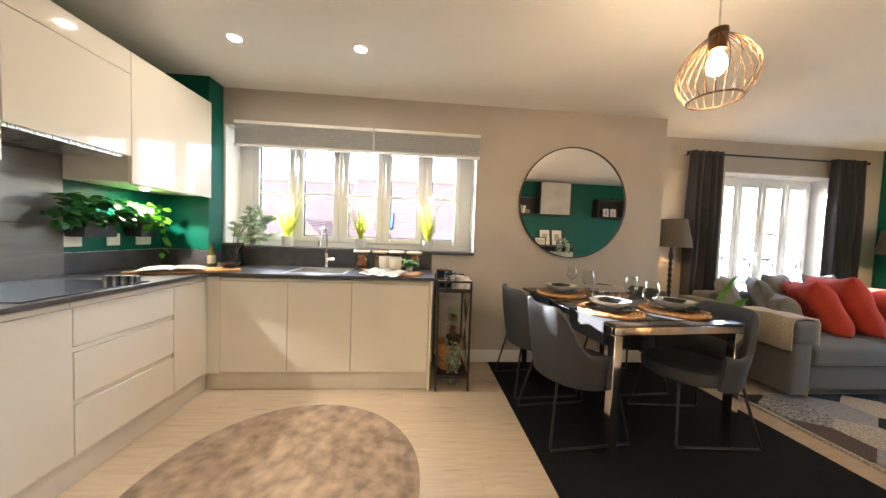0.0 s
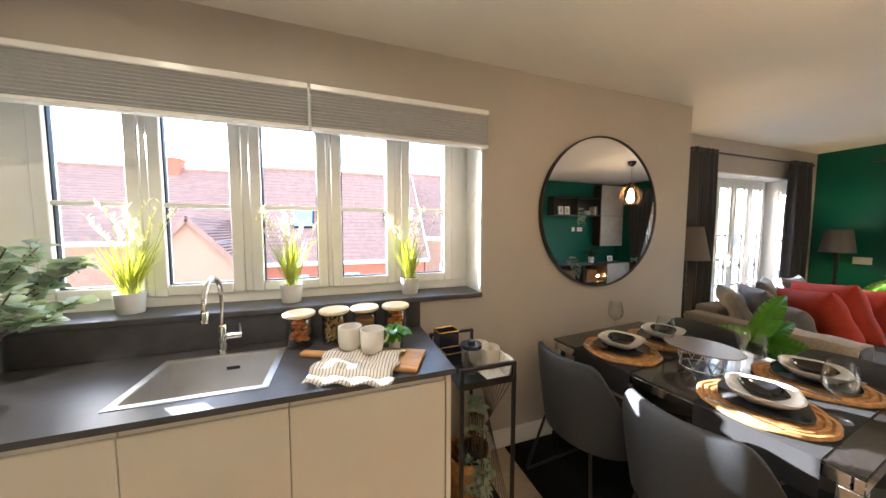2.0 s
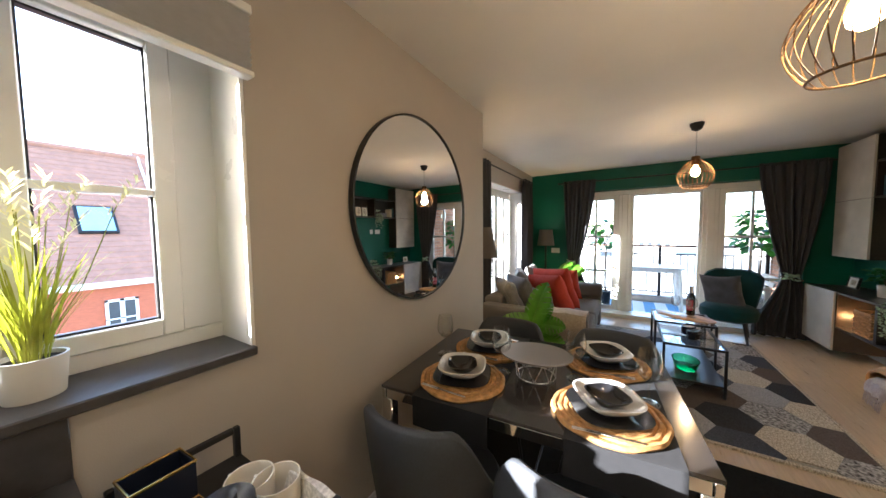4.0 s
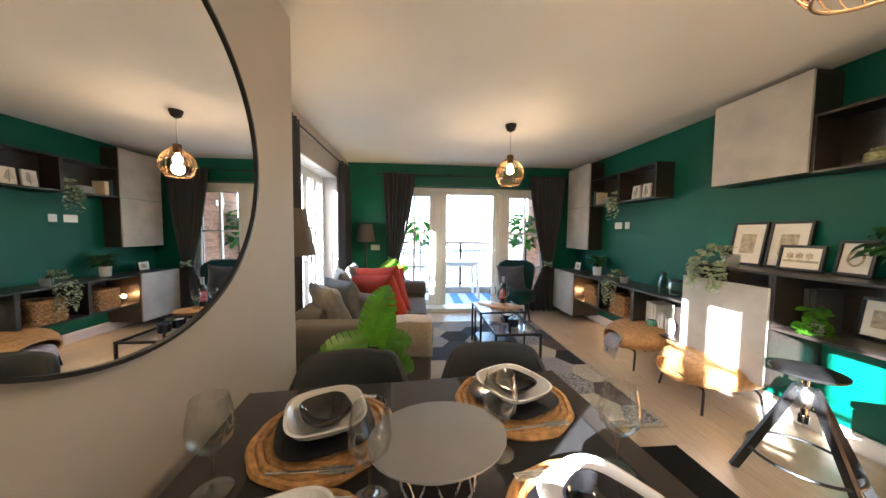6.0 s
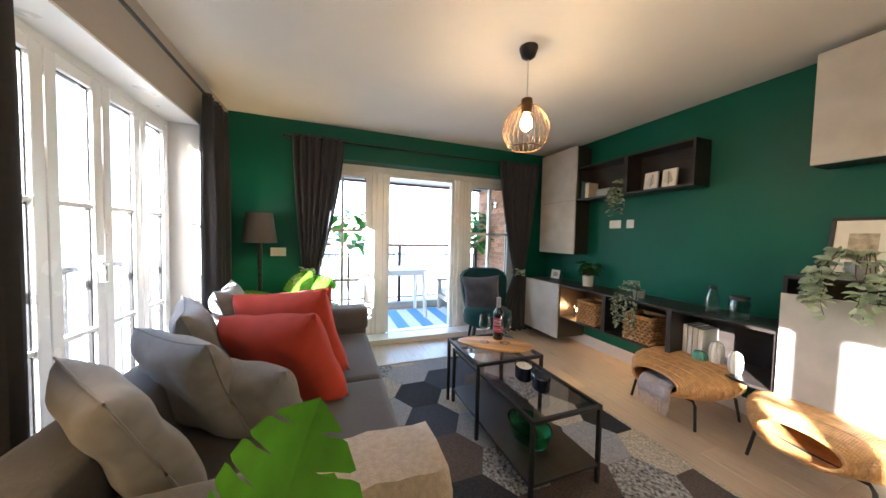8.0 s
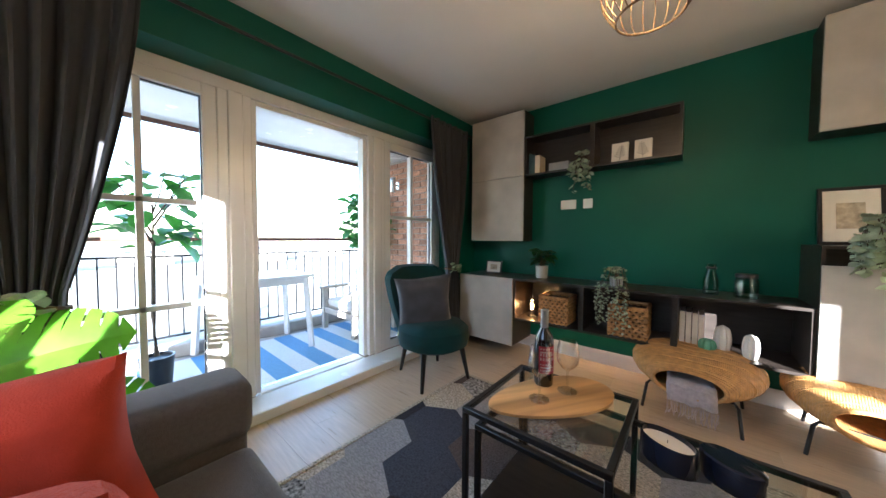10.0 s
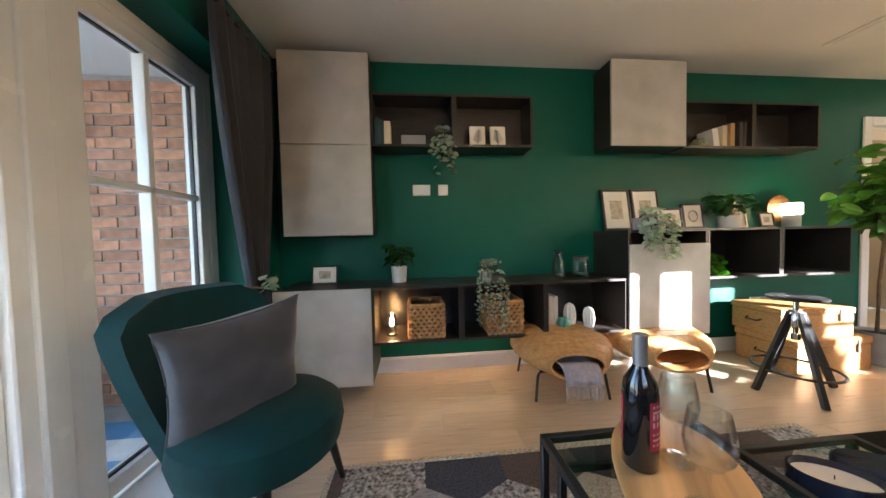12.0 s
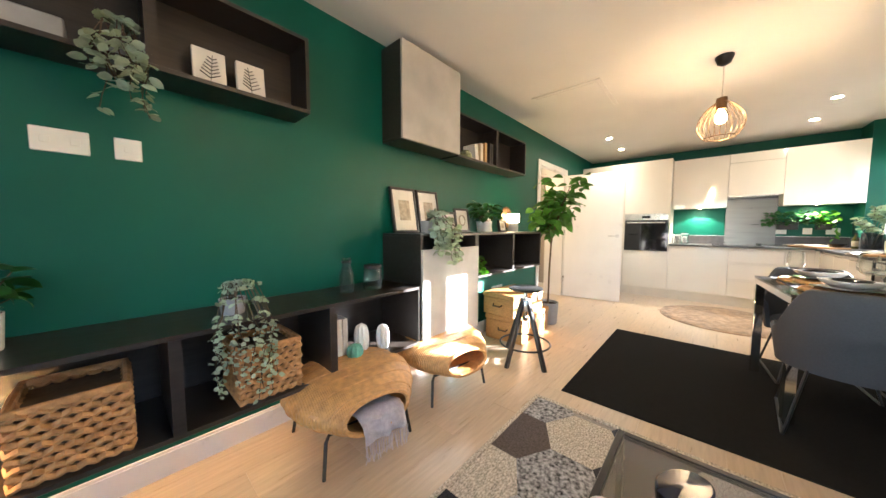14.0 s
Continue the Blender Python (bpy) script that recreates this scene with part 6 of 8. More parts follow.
def candle_tin(x, y, z, lid):
    c = thing("candle_tin", "black oval tin with a cream candle" if not lid else "black oval lidded tin", "candle", x, y, z, 150, group="black oval tins")
    bm = lathe([(0, 0), (0.058, 0), (0.06, 0.004), (0.06, 0.075), (0.056, 0.075), (0.056, 0.055), (0, 0.055)] if not lid else [(0, 0), (0.053, 0), (0.055, 0.004), (0.055, 0.05), (0.057, 0.052), (0.057, 0.068), (0.052, 0.073), (0, 0.073)], 32)
    bmesh.ops.scale(bm, vec=(1.3, 0.85, 1), verts=bm.verts)
    part("tin", bm, M_NAVY, c)
    if not lid:
        bm = lathe([(0, 0.060), (0.0555, 0.060)], 32)
        bmesh.ops.scale(bm, vec=(1.3, 0.85, 1), verts=bm.verts)
        part("wax", bm, M_PAPER, c)
        part("wick", tube([(0, 0, 0.06), (0, 0, 0.07)], 0.001, 5), M_BLACK, c)


candle_tin(4.885, 1.77, 0.421, False)
candle_tin(4.745, 1.755, 0.421, True)
gb = thing("glass_bowl", "green glass oval bowl on the lower shelf", "bowl", 4.78, 1.80, 0.119)
bm = lathe([(0, 0), (0.09, 0), (0.105, 0.01), (0.125, 0.07), (0.13, 0.085), (0.122, 0.085), (0.115, 0.07), (0.097, 0.016), (0, 0.012)], 36)
bmesh.ops.scale(bm, vec=(1.15, 0.8, 1), verts=bm.verts)
part("bowl", bm, M_GREENGLASS, gb)

# ---- kitchen things ----
SHIFT = Vector((0, 0, 0))


def grass_pot(x, y, z, seed):
    p = thing("potted_grass", "tufted yellow-green grass with pale plumes in a white pot", "plant", x, y, z, group="grasses on the window sill")
    pot([(0, 0), (0.045, 0), (0.047, 0.004), (0.055, 0.095), (0.050, 0.095), (0.048, 0.085)], M_POT, p, 0.085, 0.048)
    rnd = random.Random(seed)
    bm, pl = bmesh.new(), bmesh.new()
    for i in range(85):
        a, rr = rnd.uniform(0, 6.28), 0.03 * rnd.random()
        lean = rnd.uniform(0.03, 0.3)
        leaf(bm, (rr * math.cos(a), rr * math.sin(a), 0.085), (lean * math.cos(a), lean * math.sin(a), 1), rnd.uniform(0.15, 0.31), 0.0055, rnd.uniform(0.1, 0.7), rnd.uniform(-1, 1), 6)
    for i in range(15):
        a, lean = rnd.uniform(0, 6.28), rnd.uniform(0.1, 0.45)
        h = rnd.uniform(0.24, 0.37)
        tip = Vector((lean * math.cos(a) * h, lean * math.sin(a) * h, 0.085 + h))
        tube([(0, 0, 0.085), tuple(tip * 0.55), tuple(tip)], 0.0012, 4, bm)
        d = Vector((math.cos(a) * 0.5, math.sin(a) * 0.5, 0.8))
        for k in range(16):
            q = tip + d * 0.13 * (k / 16 - 0.3)
            aa = rnd.uniform(0, 6.28)
            leaf(pl, q, (math.cos(aa), math.sin(aa), 1.4), 0.03, 0.006, 0.2, 0, 2)
    part("tuft", bm, M_GRASS, p)
    part("seed_head", pl, M_PLUME, p)


grass_pot(0.065, 3.455, 1.04, 1), grass_pot(0.729, 3.455, 1.04, 2), grass_pot(1.372, 3.455, 1.04, 3)

M_LIDWOOD = mat("pale_wood_lid", (0.70, 0.55, 0.36), 0.5, var=0.2, scale=12, stretch=(1, 8, 1))


def food_jar(x, y, fill, label, kind):
    j = thing("storage_jar", label, "jar", x, y, WT, group="glass storage jars")
    part("jar", lathe([(0, 0.002), (0.054, 0.002), (0.057, 0.006), (0.057, 0.135), (0.052, 0.145), (0.049, 0.145), (0.054, 0.133), (0.054, 0.008), (0, 0.006)], 28), M_THIN, j)
    part("lid", lathe([(0, 0.166), (0.066, 0.166), (0.071, 0.161), (0.070, 0.152), (0.060, 0.146), (0, 0.146)], 28), M_LIDWOOD, j, "pale wooden lid")
    rnd, bm = random.Random(int(x * 100)), bmesh.new()
    if kind == "stack":
        for k in range(9):
            lathe([(0, 0), (0.045, 0), (0.047, 0.004), (0.045, 0.009), (0, 0.009)], 18, bm, (rnd.uniform(-.003, .003), rnd.uniform(-.003, .003), 0.009 + k * 0.0115))
    else:
        for k in range(75 if kind == "chunk" else 190):
            s = 0.017 if kind == "chunk" else 0.008
            a, r = rnd.uniform(0, 6.28), (0.052 - s) * math.sqrt(rnd.random())
            vs = bmesh.ops.create_icosphere(bm, subdivisions=1, radius=s * rnd.uniform(0.7, 1))["verts"]
            bmesh.ops.scale(bm, vec=(1, rnd.uniform(0.5, 1), rnd.uniform(0.4, 0.9)), verts=vs)
            bmesh.ops.translate(bm, vec=(r * math.cos(a), r * math.sin(a), 0.008 + s + 0.105 * rnd.random()), verts=vs)
    part("contents", bm, fill, j)


FOOD = [mat("dried_apricot", (0.50, 0.16, 0.03), 0.5, var=0.3, scale=30), mat("muesli_flakes", (0.52, 0.33, 0.12), 0.8, var=0.4, scale=60), mat("oat_biscuit", (0.42, 0.22, 0.09), 0.8, var=0.3, scale=60, bump=0.4), mat("orange_slice", (0.55, 0.20, 0.03), 0.5, var=0.3, scale=20)]
for x, y, k, lab, kind in ((0.79, 3.235, 0, "glass jar of dried apricots with a wooden lid", "chunk"), (0.945, 3.24, 1, "glass jar of muesli with a wooden lid", "bits"), (1.09, 3.245, 2, "glass jar of stacked biscuits with a wooden lid", "stack"), (1.245, 3.235, 3, "glass jar of dried orange slices with a wooden lid", "chunk")):
    food_jar(x, y, FOOD[k], lab, kind)


def paddle_board(x, y, z, rz, L, w, material, label, handle=0.13):
    b = thing("chopping_board", label, "chopping board", x, y, z, rz, group="chopping boards")
    part("board", abox(-L / 2 + handle, -w / 2, 0, L / 2, w / 2, 0.02, 0.008, 3), material, b)
    part("handle", abox(-L / 2, -0.022, 0.001, -L / 2 + handle + 0.02, 0.022, 0.019, 0.008, 3), material, b)
    return b


paddle_board(1.05, 3.0, WT, -27, 0.54, 0.19, M_BOARD, "oak paddle chopping board beside the jars")
tw = thing("tea_towel", "crumpled white tea towel with dark stripes on the board", "towel", 1.06, 2.965, WT + 0.022, -22)
stripe = mat("striped_linen", (0.66, 0.62, 0.55), 0.9, var=0.06, scale=30, bump=0.5, bscale=400)
n, l = stripe.node_tree.nodes, stripe.node_tree.links
tc, wv, cr, mx = n.new("ShaderNodeTexCoord"), n.new("ShaderNodeTexWave"), n.new("ShaderNodeValToRGB"), n.new("ShaderNodeMix")
wv.inputs["Scale"].default_value, wv.inputs["Distortion"].default_value = 24, 0.4
cr.color_ramp.elements[0].position, cr.color_ramp.elements[1].position = 0.06, 0.12
mx.data_type = "RGBA"
mx.inputs["A"].default_value = (0.05, 0.05, 0.055, 1)
l.new(tc.outputs["Object"], wv.inputs["Vector"]), l.new(wv.outputs["Fac"], cr.inputs[0]), l.new(cr.outputs[0], mx.inputs["Factor"])
src = n["Principled BSDF"].inputs["Base Color"].links[0].from_socket
l.new(src, mx.inputs["B"]), l.new(mx.outputs["Result"], n["Principled BSDF"].inputs["Base Color"])
bm = bmesh.new()
N = 22
g = [[bm.verts.new((-0.16 + 0.32 * i / N + 0.01 * math.sin(j * 0.7), -0.20 + 0.27 * j / N, max(0.004 - (0.021 if j < 7 else 0), 0.006 * math.sin(i * 0.9 + j * 0.35) + 0.008 * math.sin(j * 0.8) + 0.008 - (0.019 if j < 7 else 0)))) for j in range(N + 1)] for i in range(N + 1)]
for i in range(N):
    for j in range(N):
        bm.faces.new((g[i][j], g[i + 1][j], g[i + 1][j + 1], g[i][j + 1]))
ob = part("cloth", bm, stripe, tw)
ob.modifiers.new("thick", "SOLIDIFY").thickness = 0.003


def mug(x, y, z, a, group="cream mugs"):
    m = thing("mug", "cream stoneware mug standing on the tea towel", "mug", x, y, z, a, group=group)
    part("cup", lathe([(0, 0), (0.036, 0), (0.043, 0.007), (0.049, 0.036), (0.049, 0.098), (0.046, 0.098), (0.045, 0.036), (0.038, 0.012), (0, 0.010)], 28), M_CREAM, m)
    part("handle", tube([(0.047, 0, 0.082), (0.068, 0, 0.078), (0.076, 0, 0.052), (0.066, 0, 0.030), (0.046, 0, 0.026)], 0.0055, 8), M_CREAM, m)


mug(1.01, 3.05, WT + 0.035, 40), mug(1.10, 2.985, WT + 0.035, 20)
bushy_plant("succulent", "small variegated succulent in a white pot", 1.21, 3.07, WT, 0.030, 0.055, 0.05, 40, 0.055, M_LEAF, M_POT, 12, 0.5)

# west worktop
paddle_board(-0.32, 2.78, WT, 33, 0.62, 0.20, M_BOARD, "oak paddle board under the open book")
bk = thing("open_book", "open cookery book lying on the oak board", "book", -0.36, 2.72, WT + 0.022, 33)
bm = bmesh.new()
g = [[bm.verts.new((-0.17 + 0.34 * i / 16, -0.11 + 0.22 * j, 0.004 + 0.016 * abs(math.sin(math.pi * (i / 16))) ** 0.6 * (1 if i != 8 else 0.35))) for j in (0, 1)] for i in range(17)]
for p, q in zip(g, g[1:]):
    bm.faces.new((p[0], q[0], q[1], p[1]))
ob = part("page_block", bm, M_PAPER, bk)
ob.modifiers.new("thick", "SOLIDIFY").thickness = 0.004
bm = bmesh.new()
for i in range(7):
    box(bm, 0.03, -0.085 + 0.026 * i, 0.0225, 0.13 - 0.03 * (i % 2), -0.075 + 0.026 * i, 0.0235)
part("text_bars", bm, M_SEPIA, bk)
bw = thing("black_bowl", "shallow black glazed bowl on the board end", "bowl", -0.13, 2.93, WT + 0.021)
part("bowl", lathe([(0, 0), (0.035, 0), (0.06, 0.018), (0.078, 0.042), (0.074, 0.042), (0.056, 0.022), (0, 0.010)], 28), M_BLACKDISH, bw)
ol = thing("oil_bottle", "small dark olive oil bottle with a cream label", "bottle", -0.375, 3.11, WT)
part("bottle", lathe([(0, 0), (0.026, 0), (0.028, 0.004), (0.028, 0.12), (0.012, 0.15), (0.012, 0.175), (0, 0.175)], 20), mat("olive_bottle", (0.05, 0.05, 0.01), 0.1, var=0.2), ol)
part("cap", lathe([(0, 0.195), (0.014, 0.195), (0.014, 0.172), (0, 0.172)], 16), M_BLACK, ol)
part("label", lathe([(0.0285, 0.03), (0.0285, 0.095)], 20), M_SEPIA, ol)
va = thing("eucalyptus_vase", "smoky glass vase of eucalyptus branches", "vase", -0.27, 3.20, WT)
part("vase", lathe([(0, 0.003), (0.058, 0.003), (0.062, 0.01), (0.062, 0.16), (0.058, 0.16), (0.058, 0.012), (0, 0.010)], 28), glass("smoke_glass", (0.35, 0.36, 0.37), 0.05), va)
rnd, st, lv = random.Random(31), bmesh.new(), bmesh.new()
for k in range(11):
    a = rnd.uniform(-1.9, 0.7)
    reach, hh = rnd.uniform(0.06, 0.20), rnd.uniform(0.20, 0.42)
    end = Vector((reach * math.cos(a) + 0.06, min(0.10, reach * math.sin(a)), hh))
    if k < 3:
        end = Vector((0.24, -0.06 - 0.05 * k, 0.20 + 0.05 * k))
    pts = [Vector((0.01 * k - 0.05, 0, 0.02)), Vector((end.x * 0.35, end.y * 0.35, hh * 0.6)), end]
    tube(pts, 0.0022, 5, st)
    for q in range(13):
        u = 0.25 + 0.75 * q / 12
        p = pts[1].lerp(pts[2], u)
        for s in (-1, 1):
            aa = rnd.uniform(0, 6.28)
            leaf(lv, p, (math.cos(aa), math.sin(aa), rnd.uniform(-0.3, 0.6)), rnd.uniform(0.03, 0.05), 0.034, 0.3, rnd.uniform(-1, 1), 4)
part("stem", st, M_STEM, va)
part("foliage", lv, M_EUCA, va)
va.scale = (1.22, 1.22, 1.22)


def planter(y0, y1, seed, n, trail, wide):
    p = thing("wall_planter", "black rail planter of trailing green herbs on the wall", "planter", -0.735, (y0 + y1) / 2, 1.10, group="rail planters")
    w = y1 - y0
    part("trough", abox(-0.06, -w / 2, 0, 0.055, w / 2, 0.10, 0.012, 2), M_BLACKPOT, p)
    part("soil", abox(-0.052, -w / 2 + 0.008, 0.10, 0.047, w / 2 - 0.008, 0.103), M_SOIL, p)
    rnd, lv = random.Random(seed), bmesh.new()
    for i in range(n):
        a = rnd.uniform(0, 6.28)
        b = (rnd.uniform(-0.03, 0.10), rnd.uniform(-w / 2 - wide, w / 2 + wide), rnd.uniform(0.08, 0.24))
        leaf(lv, b, (0.6 + 0.5 * math.cos(a), math.sin(a), rnd.uniform(-0.3, 0.7)), rnd.uniform(0.05, 0.085), 0.05, 0.9, rnd.uniform(-0.8, 0.8), 5)
    for i in range(trail):
        leaf(lv, (0.07 + 0.01 * rnd.random(), w / 2 + 0.03 * rnd.random(), 0.12 - 0.03 * i), (0.5, rnd.uniform(-1, 1), -0.4), 0.06, 0.035, 0.5, rnd.uniform(-1, 1), 4)
    part("leaves", lv, M_LEAF2 if n > 100 else M_LEAF, p)


planter(2.505, 2.70, 41, 150, 0, 0.13)
planter(2.86, 2.99, 42, 60, 9, 0.03)
rl = thing("wall_rail", "slim black rail fixed along the splashback wall", "rail")
part("rail", tube([(-0.800, 2.30, 1.195), (-0.800, 3.08, 1.195)], 0.006, 8), M_BLACK, rl)

for yy, hh in ((1.40, 0.13), (1.50, 0.15)):
    c = thing("glass_jar", "plain clear glass jar on the worktop beside the oven", "jar", -0.42, yy, WT, group="jars beside the oven")
    part("jar", lathe([(0, 0.002), (0.042, 0.002), (0.045, 0.006), (0.045, hh), (0.041, hh), (0.041, 0.008), (0, 0.006)], 22), M_GLASS, c)
    part("lid", lathe([(0, hh + 0.02), (0.044, hh + 0.02), (0.047, hh + 0.016), (0.047, hh), (0, hh)], 22), M_STEEL, c)

# ---- trolley ----
tx0, tx1, ty0, ty1 = 1.435, 1.70, 2.80, 3.26
ty = thing("serving_trolley", "black steel mesh serving trolley beside the worktop", "trolley")
for x in (tx0, tx1 - 0.016):
    for y in (ty0, ty1 - 0.016):
        part("post", abox(x, y, 0.06, x + 0.016, y + 0.016, 0.85, 0.002), M_BLACK, ty)
        part("castor", tube([(x + 0.002, y + 0.008, 0.026), (x + 0.014, y + 0.008, 0.026)], 0.026, 16), M_BLACK, ty)
        part("castor_fork", abox(x + 0.003, y + 0.003, 0.045, x + 0.013, y + 0.013, 0.062), M_BLACK, ty)
for z in (0.10, 0.76):
    part("tray", box(abox(tx0, ty0, z, tx1, ty1, z + 0.004), tx0, ty0, z + 0.004, tx1, ty0 + 0.004, z + 0.03), M_BLACK, ty)
for y in (ty0, ty1 - 0.016):
    part("handle", abox(tx0 + 0.016, y, 0.834, tx1 - 0.016, y + 0.016, 0.85, 0.002), M_BLACK, ty)
bm = bmesh.new()
for k in range(14):
    u = k / 13
    bar(bm, (tx1 - 0.008, ty0 + 0.02 + (ty1 - ty0 - 0.04) * u, 0.13), (tx1 - 0.008, ty0 + 0.02 + (ty1 - ty0 - 0.04) * (1 - u), 0.76), 0.002)
part("side_mesh", bm, M_BLACK, ty, "fine black wire mesh")
for y, h in ((3.16, 0.13), (3.06, 0.06)):
    c = thing("utensil_box", "dark blue open metal box with a gold rim", "box", 1.50, y, 0.764, 4, group="dark metal boxes")
    bm = bmesh.new()
    for a, b, cc, d in ((-0.055, -0.04, 0.055, -0.036), (-0.055, 0.036, 0.055, 0.04), (-0.055, -0.036, -0.051, 0.036), (0.051, -0.036, 0.055, 0.036)):
        box(bm, a, b, 0, cc, d, h)
    box(bm, -0.055, -0.04, 0, 0.055, 0.04, 0.004)
    part("box", bm, M_NAVY, c)
    part("rim", tube([(-0.055, -0.04, h), (0.055, -0.04, h), (0.055, 0.04, h), (-0.055, 0.04, h)], 0.0035, 6, closed=True), M_GOLD, c)
c = thing("glass_canister", "ribbed glass canister with a dark blue lid", "jar", 1.54, 2.93, 0.764)
part("jar", lathe([(0, 0.002), (0.045, 0.002), (0.047, 0.006), (0.047, 0.11), (0.043, 0.12), (0.043, 0.11), (0.044, 0.01), (0, 0.006)], 22), M_THIN, c)
part("lid", lathe([(0, 0.155), (0.018, 0.153), (0.018, 0.14), (0.048, 0.138), (0.05, 0.122), (0, 0.122)], 24), M_NAVY, c)
for dx, dy in ((0.105, 0.02), (0.075, 0.075)):
    mug(1.54 + dx, 2.93 + dy, 0.768, 100, "trolley mugs")
c = thing("net_cloth", "white netted cloth draped over the trolley edge", "cloth", 1.64, 2.90, 0.768)
bm = bmesh.new()
g = [[bm.verts.new((-0.07 + 0.13 * min(i, 9) / 9 + (0.006 if i > 9 else 0), -0.09 + 0.02 * j + 0.004 * math.sin(i), 0.004 + 0.004 * math.sin(i * 1.3 + j) + (0.075 if i > 7 else 0) - max(0, i - 9) * 0.028)) for j in range(10)] for i in range(13)]
for p, q in zip(g, g[1:]):
    for j in range(9):
        bm.faces.new((p[j], p[j + 1], q[j + 1], q[j]))
part("cloth", bm, mat("white_net", (0.62, 0.60, 0.56), 0.9, var=0.3, scale=120), c)
c = thing("wicker_basket", "brown wicker basket on the lower trolley tray", "basket", 1.565, 3.02, 0.105)
part("body", lathe([(0, 0), (0.095, 0), (0.11, 0.20), (0.10, 0.20), (0.09, 0.01), (0, 0.008)], 26), M_BASKET, c)
part("rim", tube([(0.105 * math.cos(t), 0.105 * math.sin(t), 0.20) for t in (2 * math.pi * i / 24 for i in range(24))], 0.010, 7, closed=True), M_BASKET, c)
trailing_plant("trailing_ivy", "trailing pale green ivy spilling from the trolley basket", 1.585, 2.96, 0.30, 0.06, 0.08, 26, 0.36, 14, 0.032, M_EUCA, M_BLACKPOT, 51, 0.0, 0.22)

# ---- table settings ----
c5, s5 = math.cos(radians(5)), math.sin(radians(5))


def on_table(u, v):
    return 2.69 + u * c5 - v * s5, 2.66 + u * s5 + v * c5


for v in (0.245, -0.33):
    x, y = on_table(0, v)
    r = thing("table_runner", "black cloth runner laid across the table", "table runner", x, y, TZ, 5, group="table runners")
    bm = bmesh.new()
    prof = [(-0.422, -0.13), (-0.422, -0.003), (-0.410, 0.002), (0.410, 0.002), (0.422, -0.003), (0.422, -0.13)]
    g = [[bm.verts.new((a, -0.16 + 0.08 * j, b)) for j in range(5)] for a, b in prof]
    for p, q in zip(g, g[1:]):
        for j in range(4):
            bm.faces.new((p[j], q[j], q[j + 1], p[j + 1]))
    part("cloth", bm, mat("black_linen", (0.012, 0.012, 0.013), 0.9, var=0.2, scale=60, bump=0.3, bscale=400) if v > 0 else bpy.data.materials["black_linen"], r)


def superellipse(rx, ry, z, n=32, e=3.2):
    out = []
    for i in range(n):
        t = 2 * math.pi * i / n
        c, s = math.cos(t), math.sin(t)
        out.append((rx * math.copysign(abs(c) ** (2 / e), c), ry * math.copysign(abs(s) ** (2 / e), s), z))
    return out


def dish(rows, material, name, parent):
    bm = bmesh.new()
    rings = [[bm.verts.new(p) for p in superellipse(*r)] for r in rows]
    for p, q in zip(rings, rings[1:]):
        for i in range(32):
            bm.faces.new((p[i], p[(i + 1) % 32], q[(i + 1) % 32], q[i]))
    bm.faces.new(rings[0][::-1]), bm.faces.new(rings[-1])
    return part(name, bm, material, parent)


